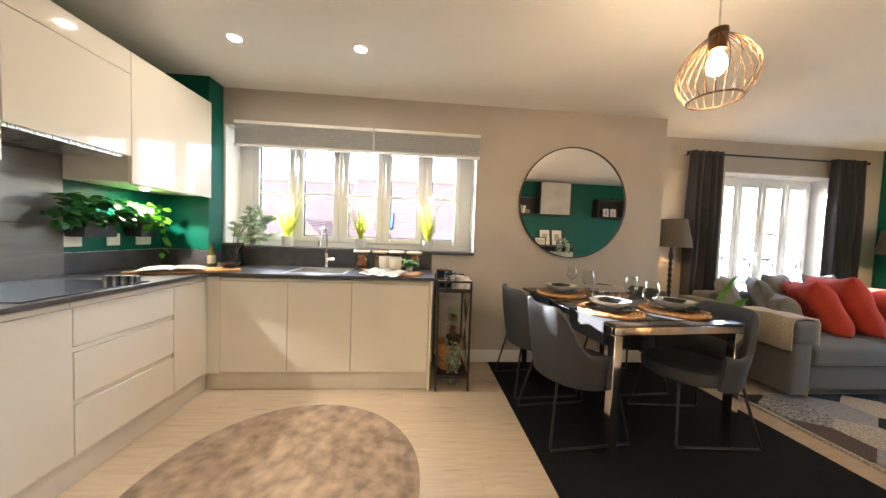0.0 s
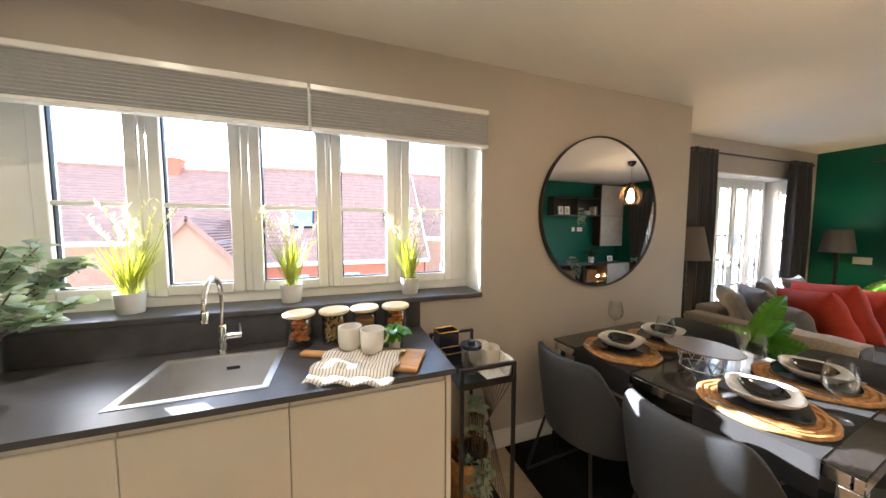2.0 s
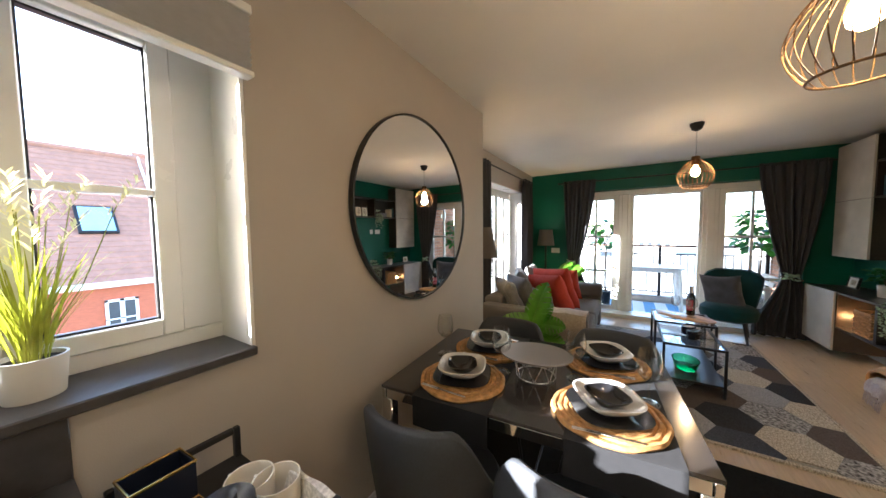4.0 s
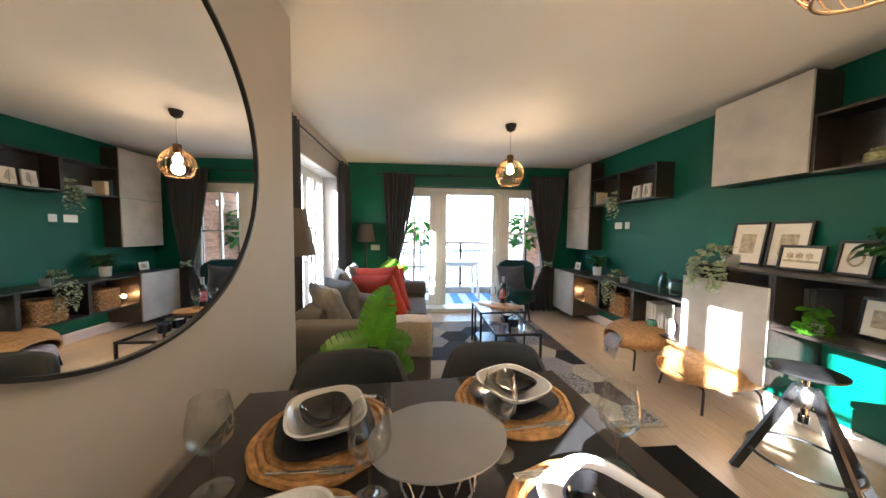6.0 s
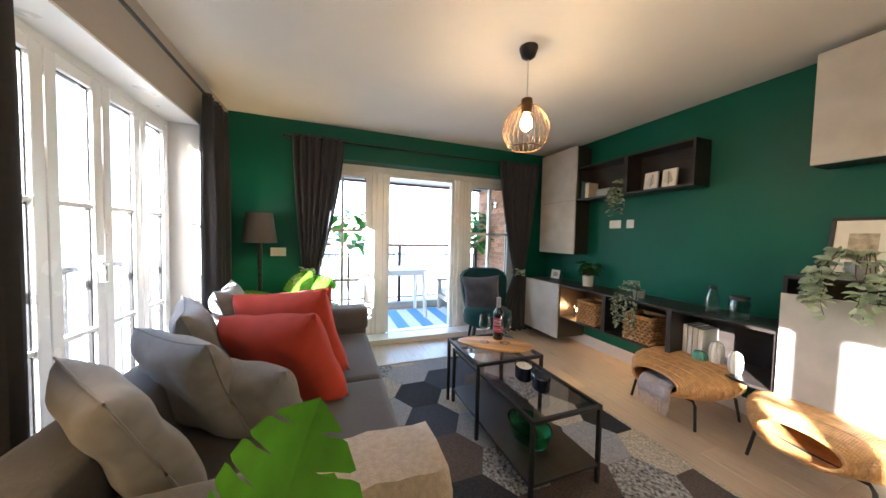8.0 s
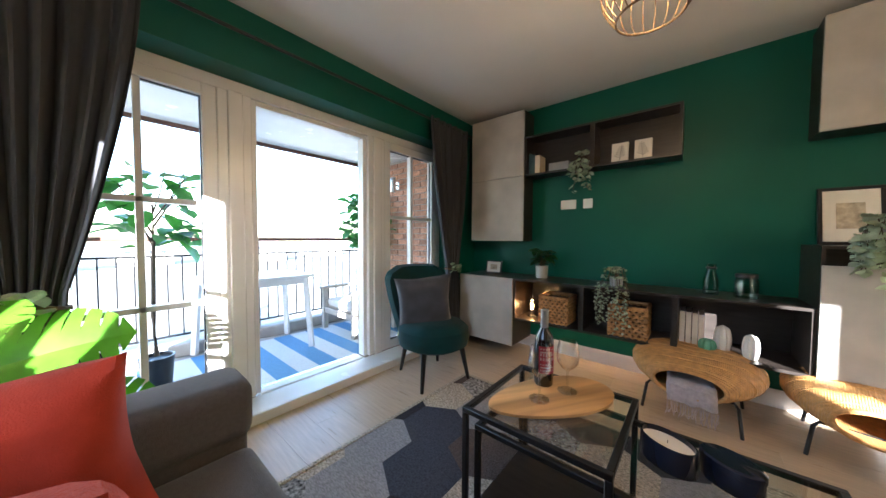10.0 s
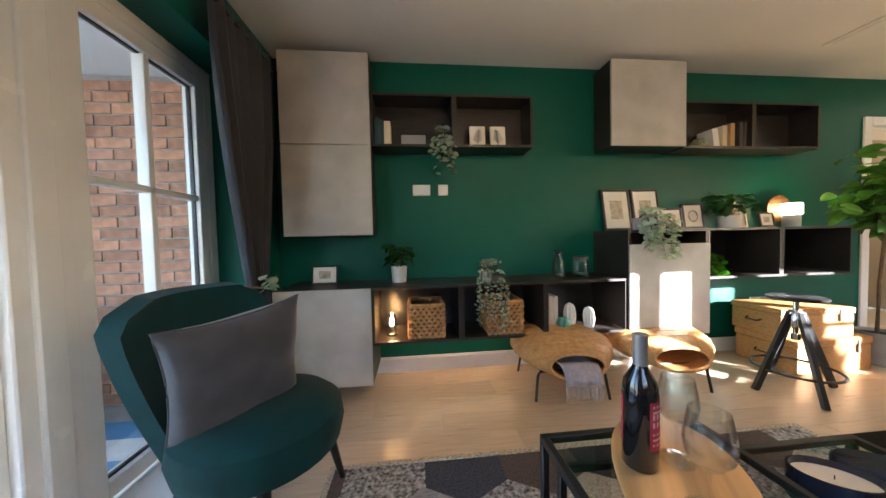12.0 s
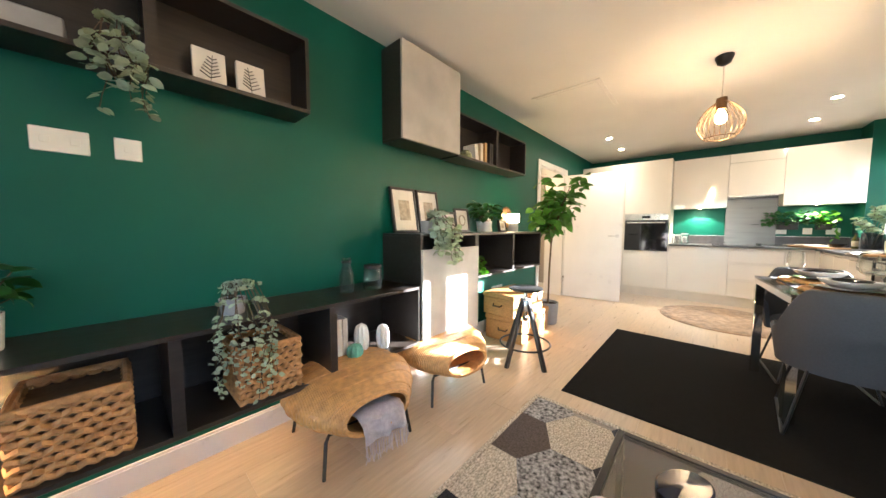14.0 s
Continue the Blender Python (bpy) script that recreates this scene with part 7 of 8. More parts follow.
M_MAT = mat("woven_straw", (0.45, 0.24, 0.08), 0.75, var=0.35, scale=50, bump=0.6, bscale=160)
for u, v, a in ((-0.225, 0.265, 0), (-0.235, -0.30, 8), (0.15, 0.26, 180), (0.215, -0.31, 186)):
    x, y = on_table(u, v)
    m = thing("placemat", "round woven straw placemat on the table", "placemat", x, y, TZ + 0.004, group="straw placemats")
    for k in range(9):
        rr = 0.014 + 0.0205 * k
        pts = [((rr + 0.002 * math.sin(11 * t)) * math.cos(t), (rr + 0.002 * math.sin(11 * t)) * math.sin(t), 0.006 + 0.0025 * math.sin(t * (14 + 3 * k))) for t in (2 * math.pi * i / 44 for i in range(44))]
        part("coil", tube(pts, 0.0105, 6, closed=True), M_MAT, m)
    z = TZ + 0.023
    pl = thing("dinner_plate", "dark glazed rounded-square dinner plate", "plate", x, y, z, a + 20, group="dinner plates")
    dish([(0.08, 0.08, 0), (0.125, 0.12, 0.010), (0.13, 0.125, 0.014), (0.124, 0.119, 0.014), (0.08, 0.08, 0.006)], M_BLACKDISH, "plate", pl)
    pb = thing("pasta_bowl", "pale grey rounded-square stoneware bowl", "bowl", x, y, z + 0.012, a + 20, group="pale bowls")
    dish([(0.06, 0.055, 0), (0.10, 0.092, 0.028), (0.112, 0.104, 0.045), (0.105, 0.097, 0.045), (0.09, 0.083, 0.026), (0.055, 0.05, 0.008)], M_PLATE, "bowl", pb)
    sb = thing("small_bowl", "small glossy black bowl nested in the pale bowl", "bowl", x, y, z + 0.026, a + 30, group="small black bowls")
    dish([(0.035, 0.035, 0), (0.065, 0.058, 0.024), (0.072, 0.064, 0.034), (0.067, 0.06, 0.034), (0.055, 0.05, 0.02), (0.03, 0.03, 0.006)], M_BLACKDISH, "bowl", sb)
    for s, nm in ((-0.15, "fork"), (0.15, "knife")):
        q = thing(nm, "slim polished steel dinner " + nm, nm, x, y, z - 0.002, a + 90, group=nm + "s")
        bm = bmesh.new()
        box(bm, -0.09, s - 0.004, 0, 0.03, s + 0.004, 0.003, 0.001)
        if nm == "knife":
            box(bm, 0.03, s - 0.008, 0.0005, 0.115, s + 0.007, 0.0025, 0.001)
        else:
            box(bm, 0.03, s - 0.011, 0.0005, 0.06, s + 0.011, 0.003, 0.001)
            for k in range(4):
                box(bm, 0.06, s - 0.011 + 0.006 * k, 0.0005, 0.105, s - 0.007 + 0.006 * k, 0.0025)
        part(nm, bm, M_STEEL, q)
for x, y in ((2.65, 3.12), (2.60, 2.78), (2.715, 2.475), (2.64, 2.21)):
    wine_glass(x, y, TZ + 0.003, 1.05, "dining wine glasses")
cs = thing("cake_stand", "grey oval stand on a round wire base", "cake stand", 2.65, 2.635, TZ, 10)
bm = lathe([(0, 0.098), (0.145, 0.098), (0.15, 0.102), (0.15, 0.107), (0, 0.107)], 36)
bmesh.ops.scale(bm, vec=(0.86, 1.05, 1), verts=bm.verts)
part("plate", bm, mat("grey_stone_plate", (0.20, 0.19, 0.185), 0.3, var=0.1), cs)
for r, z in ((0.085, 0.005), (0.098, 0.094)):
    part("ring", tube([(r * math.cos(t), r * math.sin(t), z) for t in (2 * math.pi * i / 28 for i in range(28))], 0.003, 6, closed=True), M_STEEL, cs)
bm = bmesh.new()
for k in range(16):
    t, t2 = 2 * math.pi * k / 16, 2 * math.pi * (k + 1) / 16
    a, b = (0.085 * math.cos(t), 0.085 * math.sin(t), 0.005), (0.098 * math.cos(t2), 0.098 * math.sin(t2), 0.094)
    if k % 2:
        a, b = (0.085 * math.cos(t2), 0.085 * math.sin(t2), 0.005), (0.098 * math.cos(t), 0.098 * math.sin(t), 0.094)
    tube([a, b], 0.0022, 5, bm)
part("wire_base", bm, M_STEEL, cs)

# ---- outdoors ----
M_BRICK = mat("red_brown_brick", (0.44, 0.22, 0.13), 0.85, var=0.25, scale=25, rand=0.28, bump=0.6, bscale=120)
M_MORTAR = mat("grey_mortar", (0.36, 0.33, 0.29), 0.95, var=0.15, scale=30, bump=0.5, bscale=200)
M_FARBRICK = mat("orange_red_house_brick", (0.42, 0.125, 0.065), 0.9, var=0.12, scale=9, stretch=(1, 1, 4), bump=0.3, bscale=20)
M_TILE = mat("mauve_red_clay_tile", (0.33, 0.165, 0.11), 0.8, var=0.15, scale=5, bump=0.4, bscale=25)
M_GROUND = mat("pale_paving_and_lawn", (0.26, 0.25, 0.21), 0.95, var=0.25, scale=0.15, bump=0.3, bscale=8)
M_DECK = mat("grey_brown_deck_board", (0.20, 0.155, 0.12), 0.8, var=0.2, scale=6, stretch=(8, 1, 1), rand=0.1, bump=0.3, bscale=30)
M_SLAB = mat("grey_balcony_slab", (0.36, 0.35, 0.33), 0.9, var=0.12, scale=8, bump=0.3, bscale=90)
M_BLUE = mat("blue_woven_plastic", (0.10, 0.26, 0.46), 0.75, var=0.12, scale=60, bump=0.5, bscale=400)
M_PALE = mat("pale_woven_plastic", (0.62, 0.64, 0.63), 0.75, var=0.08, scale=60, bump=0.5, bscale=400)
M_RAILWOOD = mat("brown_handrail_timber", (0.16, 0.075, 0.05), 0.6, var=0.2, scale=8, stretch=(9, 1, 9), bump=0.2, bscale=40)
M_GREYWOOD = mat("pale_grey_washed_timber", (0.47, 0.42, 0.36), 0.75, var=0.18, scale=7, stretch=(1, 9, 9), bump=0.3, bscale=40)
M_PADDING = mat("off_white_canvas_padding", (0.66, 0.65, 0.61), 0.9, var=0.06, scale=20, bump=0.4, bscale=400)
M_FIDDLE = leafy("broad_dark_green_leaf", (0.05, 0.19, 0.04), 0.35, 0.4, var=0.25, scale=9, rand=0.1)
M_BARK = mat("brown_stem_bark", (0.10, 0.07, 0.045), 0.85, var=0.2, scale=30, bump=0.4)
M_FAR = mat("distant_pale_wall", (0.45, 0.42, 0.38), 0.9, var=0.15, scale=0.5)
M_FARROOF = mat("weathered_pale_tile", (0.30, 0.25, 0.23), 0.9, var=0.1, scale=1.0)
# the blue base colour paints the reflected sky into the roof glass
M_SKYPANE = mat("roof_glass_painted_sky_blue", (0.30, 0.45, 0.58), 0.08, var=0.05, rvar=0)
M_WINDARK = mat("dark_reflecting_window_glass", (0.05, 0.06, 0.07), 0.08, var=0.1)

ground = structure("ground", abox(-400, -400, -5.6, 400, 400, -5.4), M_GROUND, "pale paved and grassed ground between the houses", "ground")

# balcony
X0, X1, Y0, Y1 = XE + T, 8.72, -0.25, 4.6
structure("balcony_floor", abox(X0, Y0, -0.28, X1, Y1, -0.05), M_SLAB, "grey balcony floor slab", "floor")
structure("balcony_kerb", abox(8.56, 0.15, -0.05, X1, Y1, 0.07, 0.01), M_SLAB, "low grey kerb along the balcony edge", "kerb")
structure("canopy", abox(X0, Y0, 2.17, 8.57, Y1, 2.36), M_UPVC, "white soffit of the balcony roof", "canopy")
structure("fascia_trim", abox(8.57, Y0, 2.13, 8.60, Y1, 2.38), M_RAILWOOD, "brown fascia board along the balcony roof", "trim")
deck = tagged(thing("threshold_deck", "strip of narrow ridged deck boards outside the balcony doors", "decking"), kind="structure")
for i in range(4):
    b = part("plank", abox(-0.019, -1.35, 0, 0.019, 1.35, 0.03, 0.004), M_DECK, deck)
    b.matrix_basis = pose(X0 + 0.025 + 0.042 * i, 1.77, -0.05)

bwall = structure("wall_balcony_south", abox(X0, -0.10, -0.05, 8.66, 0.142, 2.17), M_MORTAR, "red-brown brick side wall of the balcony", "wall")

rug = thing("striped_outdoor_rug", "blue and white striped woven rug on the balcony floor", "rug", 7.87, 1.62, -0.048)
for i in range(14):
    y = -1.26 + i * 0.18
    part("stripe", abox(-0.57, y, 0, 0.57, y + 0.18, 0.006), (M_BLUE, M_PALE)[i % 2], rug, ("blue stripe", "pale stripe")[i % 2])

rl = thing("balcony_railing", "black metal balcony railing with a brown timber handrail", "railing", 8.64, 0, 0)
part("handrail", abox(-0.035, 0.15, 1.06, 0.035, Y1, 1.10, 0.008), M_RAILWOOD, rl, "brown timber handrail")
part("upper_rail", abox(-0.012, 0.15, 0.91, 0.012, Y1, 0.93), M_BLACK, rl)
part("lower_rail", abox(-0.012, 0.15, 0.14, 0.012, Y1, 0.16), M_BLACK, rl)
for y in (0.19, 1.71, 3.20, 4.55):
    part("post", abox(-0.025, y - 0.025, 0.07, 0.025, y + 0.025, 1.06, 0.004), M_BLACK, rl)
BARME = mesh("bar", abox(-0.006, -0.006, 0.16, 0.006, 0.006, 0.92), M_BLACK)
y = 0.30
while y < 4.5:
    if min(abs(y - p) for p in (1.71, 3.20)) > 0.04:
        b = new("bar", BARME)
        b.parent = rl
        b.matrix_basis = pose(0, y, 0)
    y += 0.108
jr = thing("juliet_railing", "black metal guard railing outside the tall glazed doors", "railing", 5.475, YL + T + 0.06, 0)
part("top_rail", abox(-0.80, -0.02, 1.02, 0.80, 0.02, 1.05, 0.004), M_BLACK, jr)
part("lower_rail", abox(-0.80, -0.012, 0.14, 0.80, 0.012, 0.16), M_BLACK, jr)
for x in (-0.79, 0.79):
    part("bracket", abox(x - 0.012, -0.06, 0.12, x + 0.012, 0.012, 1.03), M_BLACK, jr)
for i in range(14):
    b = new("bar", BARME)
    b.parent = jr
    b.matrix_basis = Matrix.Translation((-0.70 + i * 0.108, 0, 0)) @ Matrix.Diagonal((1, 1, 1.13, 1))
structure("balcony_post", abox(8.46, 3.02, -0.05, 8.56, 3.12, 2.17, 0.008), M_UPVC, "white square post holding the balcony roof", "post")

# wall light
wl = thing("wall_light", "brushed steel cylinder wall light on the brick wall", "wall light", 8.0, 0.146, 1.83)
part("back_plate", abox(-0.03, 0, -0.05, 0.03, 0.012, 0.05, 0.004), M_STEEL, wl)
part("arm", tube([(0, 0.01, 0), (0, 0.06, 0)], 0.012, 8), M_STEEL, wl)
part("cylinder", lathe([(0, -0.10), (0.032, -0.10), (0.035, -0.095), (0.035, 0.095), (0.032, 0.10), (0, 0.10)], 20, at=(0, 0.09, 0)), M_STEEL, wl)

# white table on the balcony
wt = thing("balcony_table", "white square-legged outdoor table", "table", 8.20, 1.87, -0.042)
part("tabletop", abox(-0.34, -0.46, 0.735, 0.34, 0.46, 0.765, 0.006), M_UPVC, wt)
for sx in (-1, 1):
    for sy in (-1, 1):
        bm = bmesh.new()
        bar(bm, (sx * 0.31, sy * 0.43, 0), (sx * 0.27, sy * 0.39, 0.735), 0.045)
        part("leg", bm, M_UPVC, wt)
    part("apron", abox(sx * 0.27 - 0.01, -0.38, 0.67, sx * 0.27 + 0.01, 0.38, 0.735), M_UPVC, wt)

# lounge chair
lc = thing("lounge_chair", "low grey-washed timber lounge chair with an off-white pad", "chair", 8.07, 0.72, -0.042, 180)
for sx in (-1, 1):
    for y, zt in ((-0.30, 0.50), (0.28, 0.55)):
        part("leg", abox(sx * 0.33 - 0.03, y - 0.03, 0, sx * 0.33 + 0.03, y + 0.03, zt, 0.006), M_GREYWOOD, lc)
    part("armrest", abox(sx * 0.33 - 0.045, -0.36, 0.50, sx * 0.33 + 0.045, 0.30, 0.53, 0.008), M_GREYWOOD, lc)
    part("side_rail", abox(sx * 0.30 - 0.015, -0.30, 0.20, sx * 0.30 + 0.015, 0.28, 0.27, 0.004), M_GREYWOOD, lc)
part("front_rail", abox(-0.30, -0.32, 0.20, 0.30, -0.295, 0.27, 0.004), M_GREYWOOD, lc)
for i in range(6):
    part("seat_slat", abox(-0.29, -0.28 + i * 0.095, 0.27, 0.29, -0.205 + i * 0.095, 0.29, 0.004), M_GREYWOOD, lc)
for i in range(4):
    s = part("back_slat", abox(-0.30, 0, 0, 0.30, 0.02, 0.07, 0.004), M_GREYWOOD, lc)
    s.matrix_basis = pose(0, 0.29 + i * 0.028, 0.34 + i * 0.10, -14)
part("seat_pad", abox(-0.28, -0.29, 0.29, 0.28, 0.26, 0.38, 0.03, 3), M_PADDING, lc, "off-white canvas pad")


def broad_leaf(bm, at, d, size, rng):
    """One cupped paddle-shaped leaf."""
    d = Vector(d).normalized()
    side = d.cross(Vector((rng.uniform(-.3, .3), rng.uniform(-.3, .3), 1))).normalized()
    up = side.cross(d)
    at = Vector(at)
    rows = []
    for k, (u, w) in enumerate(((0, 0.02), (0.25, 0.22), (0.55, 0.36), (0.82, 0.28), (1.0, 0.03))):
        c = at + d * size * u - up * size * 0.28 * u * u
        rows.append([bm.verts.new(c + side * size * w * s + up * abs(s) * size * w * 0.3) for s in (-1, 0, 1)])
    for p, q in zip(rows, rows[1:]):
        for i in range(2):
            bm.faces.new((p[i], p[i + 1], q[i + 1], q[i]))


def fiddle_tree(label, x, y, z, trunk_h, crown_r, n, seed, leafsize):
    rng = random.Random(seed)
    tr = thing("potted_tree", label, "tree", x, y, z)
    part("pot", lathe([(0, 0), (0.08, 0), (0.10, 0.26), (0.105, 0.27), (0.09, 0.27), (0.085, 0.25), (0, 0.25)], 24), M_BLACK, tr)
    bm = tube([(0, 0, 0.27), (0.01, 0.01, trunk_h * 0.5), (-0.01, 0, trunk_h), (0.0, 0, trunk_h + crown_r)], 0.018, 8, taper=0.008)
    for i in range(6):
        a = i * 1.05 + rng.random()
        r = crown_r * 0.8
        tube([(0, 0, trunk_h - 0.05 + i * 0.05), (r * 0.5 * math.cos(a), r * 0.5 * math.sin(a), trunk_h + 0.12 + i * 0.05), (r * math.cos(a), r * math.sin(a), trunk_h + 0.2 + i * 0.09)], 0.007, 6, bm, taper=0.004)
    part("trunk", bm, M_BARK, tr)
    bm = bmesh.new()
    for i in range(n):
        a, u = rng.uniform(0, 6.283), rng.uniform(-0.9, 1)
        r = crown_r * math.sqrt(1 - u * u * 0.8) * rng.uniform(0.35, 0.85)
        p = (r * math.cos(a), r * math.sin(a), trunk_h + crown_r * (0.75 + u * 1.05))
        broad_leaf(bm, p, (math.cos(a), math.sin(a), rng.uniform(-0.7, 0.9)), leafsize * rng.uniform(0.7, 1.2), rng)
    part("crown", bm, M_FIDDLE, tr)
    return tr


fiddle_tree("broad-leaved standard tree in a dark pot beside the railing", 8.46, 0.32, -0.05, 1.12, 0.36, 210, 4, 0.17)
fiddle_tree("broad-leaved potted plant by the balcony post", 7.85, 2.62, -0.05, 1.12, 0.27, 60, 9, 0.19)


# neighbouring houses
def roof_slope(bm, x0, x1, ya, za, yb, zb, courses=26, lift=0.035):
    """Overlapping tile courses from the eave (ya, za) up to the ridge (yb, zb)."""
    for i in range(courses):
        u, v = i / courses, (i + 1) / courses
        a = [bm.verts.new((x, ya + (yb - ya) * u, za + (zb - za) * u + lift)) for x in (x0, x1)]
        b = [bm.verts.new((x, ya + (yb - ya) * v, za + (zb - za) * v)) for x in (x1, x0)]
        bm.faces.new(a + b)
        c = [bm.verts.new((x, ya + (yb - ya) * u, za + (zb - za) * u)) for x in (x0, x1)]
        bm.faces.new((c[0], c[1], a[1], a[0]))


def house_window(h, x0, z0, x1, z1, y, name="window"):
    bm = bmesh.new()
    for a, b, lo, hi in ((x0, x0 + .07, z0, z1), (x1 - .07, x1, z0, z1), (x0, x1, z0, z0 + .07), (x0, x1, z1 - .07, z1), ((x0 + x1) / 2 - .05, (x0 + x1) / 2 + .05, z0, z1), (x0, x1, (z0 + z1) / 2 - .02, (z0 + z1) / 2 + .02)):
        box(bm, a, y - 0.05, lo, b, y + 0.01, hi)
    w = part(name, bm, M_UPVC, h, "white window")
    part("pane", abox(x0 + .05, y - 0.025, z0 + .05, x1 - .05, y - 0.01, z1 - .05), M_WINDARK, w)
    part("window_sill", abox(x0 - .06, y - 0.11, z0 - .07, x1 + .06, y, z0 - .01), M_UPVC, w)


def long_house(label, x0, x1, y, depth, eave, ridge, wall_mat, windows, chimney=None, skylights=()):
    h = thing("house", label, "house", 0, 0, -5.4, group="houses opposite")
    z = 5.4
    bm = abox(x0, y + 0.25, 0, x1, y + depth - 0.25, eave + z)
    a = [bm.verts.new((x0, y + q, w + z)) for q, w in ((0.25, eave), (depth - 0.25, eave), (depth / 2, ridge - 0.1))]
    b = [bm.verts.new((x1, y + q, w + z)) for q, w in ((0.25, eave), (depth - 0.25, eave), (depth / 2, ridge - 0.1))]
    bm.faces.new(a), bm.faces.new(b)
    part("wall", bm, wall_mat, h)
    bm = bmesh.new()
    roof_slope(bm, x0 - 0.15, x1 + 0.15, y, eave + z, y + depth / 2, ridge + z)
    roof_slope(bm, x0 - 0.15, x1 + 0.15, y + depth, eave + z, y + depth / 2, ridge + z, 4)
    rf = part("roof", bm, M_TILE, h, "mauve-red clay tile roof")
    part("ridge", tube([(x0 - 0.15, y + depth / 2, ridge + z + 0.02), (x1 + 0.15, y + depth / 2, ridge + z + 0.02)], 0.11, 8), M_TILE, rf)
    part("gutter", abox(x0 - 0.15, y - 0.10, eave + z - 0.10, x1 + 0.15, y + 0.02, eave + z + 0.02, 0.02), M_UPVC, h, "white gutter")
    part("fascia", abox(x0 - 0.15, y + 0.03, eave + z - 0.16, x1 + 0.15, y + 0.24, eave + z - 0.03), M_UPVC, h)
    for wx0, wz0, wx1, wz1 in windows:
        house_window(h, wx0, wz0 + z, wx1, wz1 + z, y + 0.25)
    for xe in (x0 - 0.17, x1 + 0.17):
        bm = bmesh.new()
        for ya in (y - 0.05, y + depth + 0.05):
            bar(bm, (xe, ya, eave + z - 0.05), (xe, y + depth / 2, ridge + z + 0.02), 0.05, 0.20)
        part("bargeboard", bm, M_UPVC, h, "white bargeboard")
    pitch = math.degrees(math.atan2(ridge - eave, depth / 2))
    for xs in skylights:
        w = part("skylight", abox(-0.42, -0.55, 0.03, 0.42, 0.55, 0.12, 0.01), M_BLACK, rf, "dark-framed roof window")
        w.matrix_basis = pose(xs, y + depth * 0.21, eave + z + (ridge - eave) * 0.42, pitch, 0, 0)
        g = part("skylight_pane", abox(-0.35, -0.48, 0.12, 0.35, 0.48, 0.13), M_SKYPANE, rf, "glossy pane with a painted pale blue sky reflection")
        g.matrix_basis = w.matrix_basis
    if chimney:
        part("chimney", box(abox(chimney - 0.3, y + depth / 2 - 0.3, ridge + z - 0.5, chimney + 0.3, y + depth / 2 + 0.3, ridge + z + 0.55), chimney - 0.35, y + depth / 2 - 0.35, ridge + z + 0.45, chimney + 0.35, y + depth / 2 + 0.35, ridge + z + 0.55), M_FARBRICK, h)
    return h


def gable_house(label, x0, x1, y, depth, eave, ridge, wall_mat, windows):
    """A house that turns its gable to the flat."""
    h = thing("house", label, "house", 0, 0, -5.4, group="houses opposite")
    z, xm = 5.4, (x0 + x1) / 2
    bm = abox(x0, y, 0, x1, y + depth, eave + z)
    a = [bm.verts.new(p) for p in ((x0, y, eave + z), (x1, y, eave + z), (xm, y, ridge + z))]
    b = [bm.verts.new((v.co.x, y + depth, v.co.z)) for v in a]
    bm.faces.new(a), bm.faces.new(b)
    part("wall", bm, wall_mat, h)
    bm = bmesh.new()
    for s in (-1, 1):
        xe = xm + s * ((x1 - x0) / 2 + 0.25)
        bar(bm, (xm, y - 0.15, ridge + z), (xe, y - 0.15, eave + z - 0.2), 0.02, 0.16)
        n = 18
        for i in range(n):
            u, v = i / n, (i + 1) / n
            q = [bm.verts.new((xm + (xe - xm) * w, yy, ridge + z + 0.08 + (eave - ridge - 0.2) * w + l)) for w, yy, l in ((u, y - 0.15, 0), (v, y - 0.15, 0.04), (v, y + depth, 0.04), (u, y + depth, 0))]
            bm.faces.new(q)
    part("roof", bm, M_TILE, h, "mauve-red clay tile roof")
    for wx0, wz0, wx1, wz1 in windows:
        house_window(h, wx0, wz0 + z, wx1, wz1 + z, y)
    return h


long_house("orange-red rendered house with a long mauve tile roof", -2.35, 4.75, 15, 7, 0.05, 4.35, M_FARBRICK, [(1.12, -1.68, 1.78, -0.5), (-0.95, -1.68, -0.28, -0.5), (3.3, -1.68, 4.0, -0.5)], skylights=(-0.55, 3.45))
long_house("brick house with a taller mauve tile roof", 5.2, 11.5, 16.4, 7, 1.0, 4.75, M_BRICK, [(6.0, -1.6, 6.8, -0.4), (8.6, -1.6, 9.4, -0.4)], 10.6)
long_house("brick house with a mauve tile roof and side gable", -12.0, -2.2, 16.5, 6.4, 0.9, 4.25, M_BRICK, [(-4.2, -1.5, -3.4, -0.4), (-6.4, -1.5, -5.6, -0.4)], -6.5)
gable_house("narrow brick gabled house with a clay tile roof", -5.0, -2.4, 13.6, 4.0, 0.2, 1.75, M_BRICK, [(-4.0, -1.9, -3.4, -0.9)])
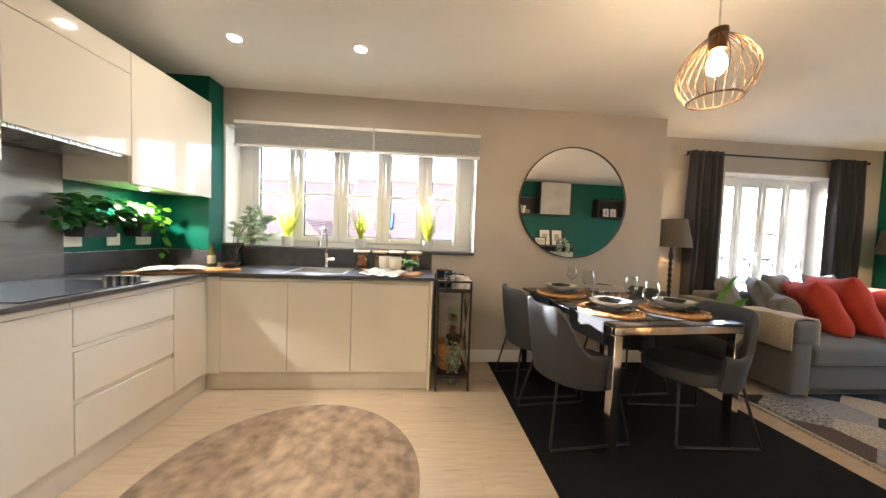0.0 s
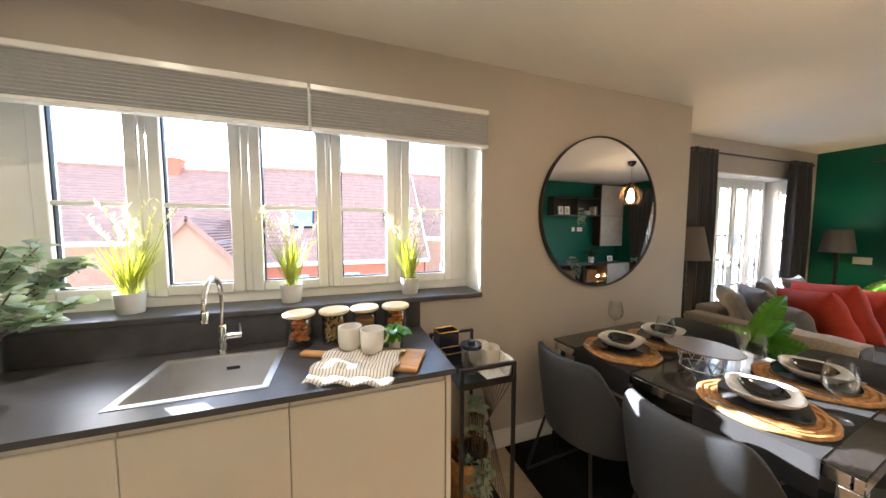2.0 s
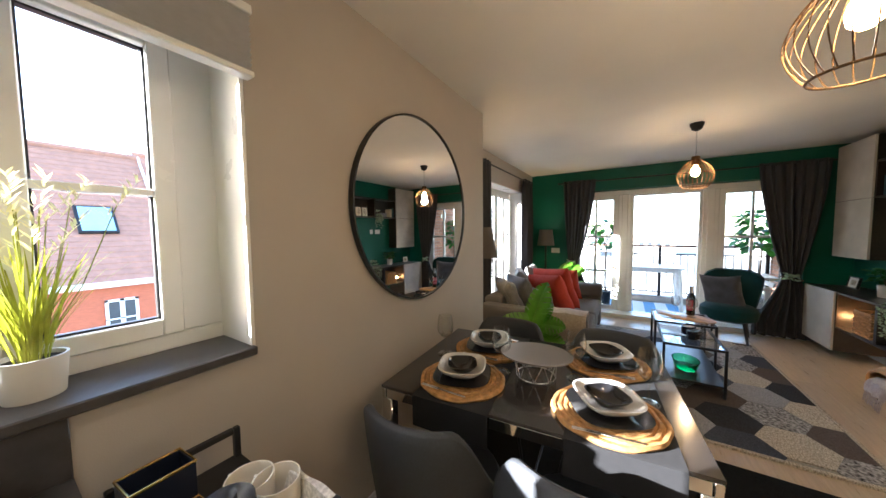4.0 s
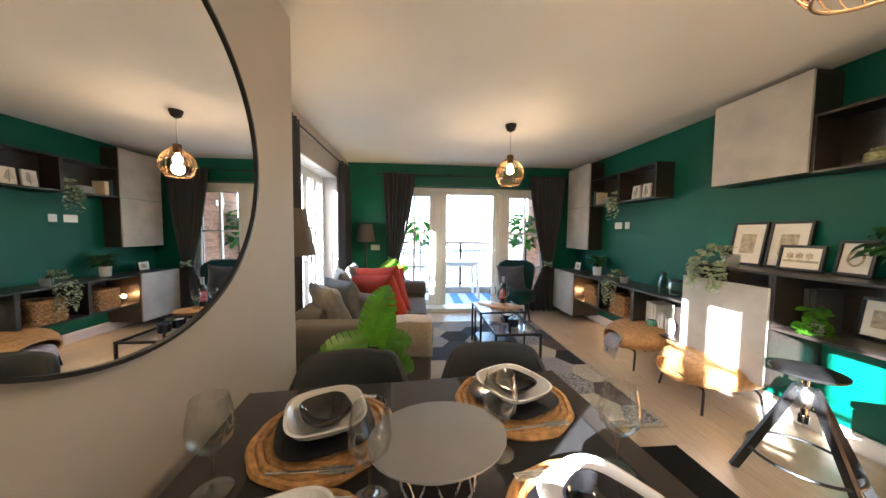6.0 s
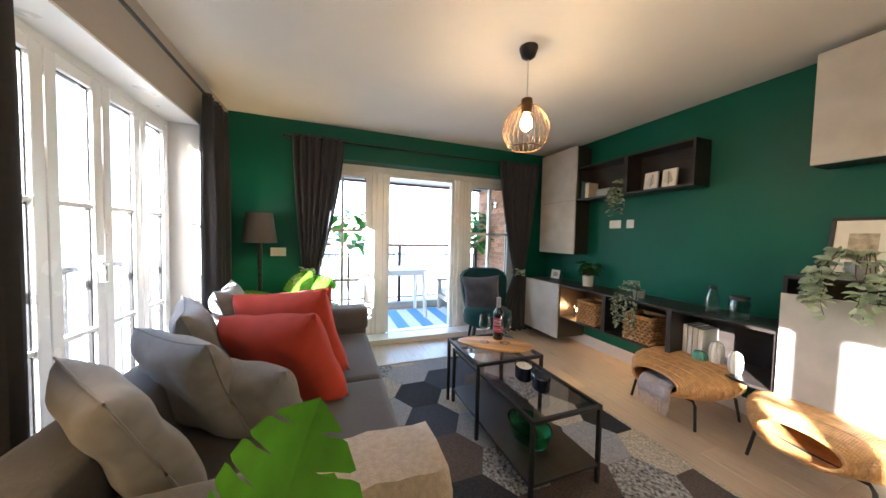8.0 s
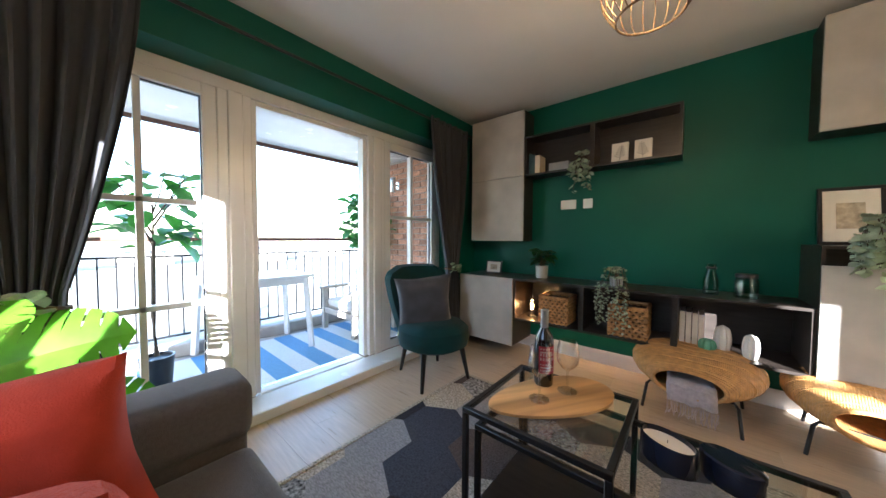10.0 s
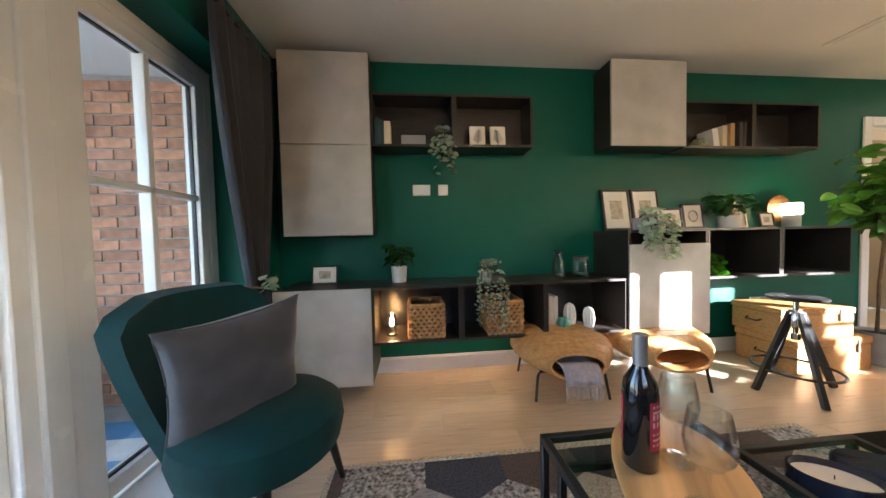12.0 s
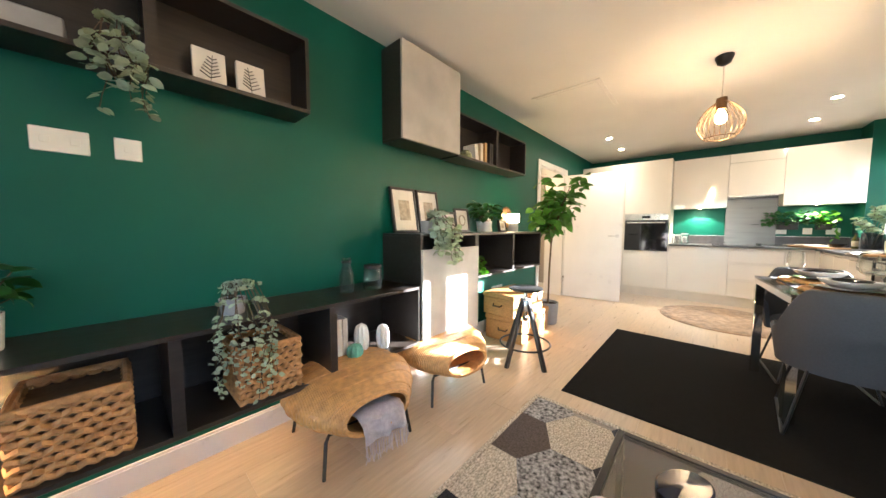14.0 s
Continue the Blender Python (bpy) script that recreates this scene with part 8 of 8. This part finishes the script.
for i, (x, y, w, e, r) in enumerate(((92, -26, 11, -2.2, 0.9), (96, -4, 9, -1.9, 2.2), (88, 13, 10, -2.4, 1.2), (100, 31, 12, -1.8, 2.2), (91, 52, 11, -2.2, 1.2), (104, -50, 12, -1.8, 1.6))):
    h = thing("house", "distant pale house with a grey-red pitched roof", "house", x, y, -5.4, group="distant houses")
    part("wall", abox(0, -w / 2, 0, 8, w / 2, e + 5.4), M_FAR, h)
    bm = bmesh.new()
    v = [bm.verts.new(p) for p in ((-.4, -w / 2 - .4, e + 5.3), (8.4, -w / 2 - .4, e + 5.3), (4, -w / 2 + 1.2, r + 5.4), (-.4, w / 2 + .4, e + 5.3), (8.4, w / 2 + .4, e + 5.3), (4, w / 2 - 1.2, r + 5.4))]
    for f in ((0, 1, 2), (3, 5, 4), (0, 2, 5, 3), (1, 4, 5, 2), (0, 3, 4, 1)):
        bm.faces.new([v[k] for k in f])
    part("roof", bm, M_FARROOF, h)
    for k in range(4):
        part("window", abox(-0.05, -w / 2 + 1.2 + k * (w - 3.4) / 3, 2.7, 0.02, -w / 2 + 2.2 + k * (w - 3.4) / 3, 3.9), M_WINDARK, h)

# window linings
for name, x0, x1, y0, y1, z0, z1 in (("window_lining", KWIN[0], KWIN[1], YK + 0.002, YK + 0.22, KWIN[2], KWIN[3]), ("window_lining_living", LWIN[0], LWIN[1], YL + 0.002, YL + 0.21, LWIN[2], LWIN[3])):
    bm = bmesh.new()
    box(bm, x0, y0, z0, x0 + 0.012, y1, z1), box(bm, x1 - 0.012, y0, z0, x1, y1, z1), box(bm, x0 + 0.012, y0, z1 - 0.012, x1 - 0.012, y1, z1)
    structure(name, bm, M_WHITE, "white plastered window reveal", "lining")

# ---- bricks ----
BRICKME = mesh("brick", abox(-0.1045, 0, -0.0325, 0.1045, 0.012, 0.0325, 0.003), M_BRICK)
HALFME = mesh("brick", abox(-0.051, 0, -0.0325, 0.051, 0.012, 0.0325, 0.003), M_BRICK)
rng = random.Random(21)
for r in range(29):
    z = 0.0 + r * 0.075
    x = X0 + 0.005 + (0.1075 if r % 2 else 0.0)
    if r % 2:
        b = new("brick", HALFME)
        b.parent = bwall
        b.matrix_basis = pose(X0 + 0.054, 0.139 + rng.uniform(0, 0.003), z)
    while x + 0.21 < 8.67:
        b = new("brick", BRICKME)
        b.parent = bwall
        b.matrix_basis = pose(x + 0.1075, 0.139 + rng.uniform(0, 0.003), z, 0, rng.uniform(-0.4, 0.4), 0)
        x += 0.2195
    if 8.66 - x > 0.105:
        b = new("brick", HALFME)
        b.parent = bwall
        b.matrix_basis = pose(x + 0.054, 0.139, z)

# ---- floor planks ----
def plank_mesh(length):
    return mesh("plank", abox(-length / 2, -0.0905, -0.014, length / 2, 0.0905, 0.0, 0.0005), M_FLOOR)


PLANKS = {}
rng = random.Random(8)
y, r = -0.20, 0
while y < YL + 0.05:
    end = XE
    start = XW if y < YK - 0.05 else XR
    x = start
    length = (1.22, 0.80, 0.40)[r % 3]
    while x < end - 0.02:
        L = round(min(length, end - x), 3)
        if L not in PLANKS:
            PLANKS[L] = plank_mesh(L - 0.0006)
        b = new("plank", PLANKS[L])
        b.parent = floor
        b.matrix_basis = pose(x + L / 2, min(y, YL - 0.0905), rng.uniform(-0.0006, 0))
        x += L
        length = 1.22
    y += 0.1816
    r += 1
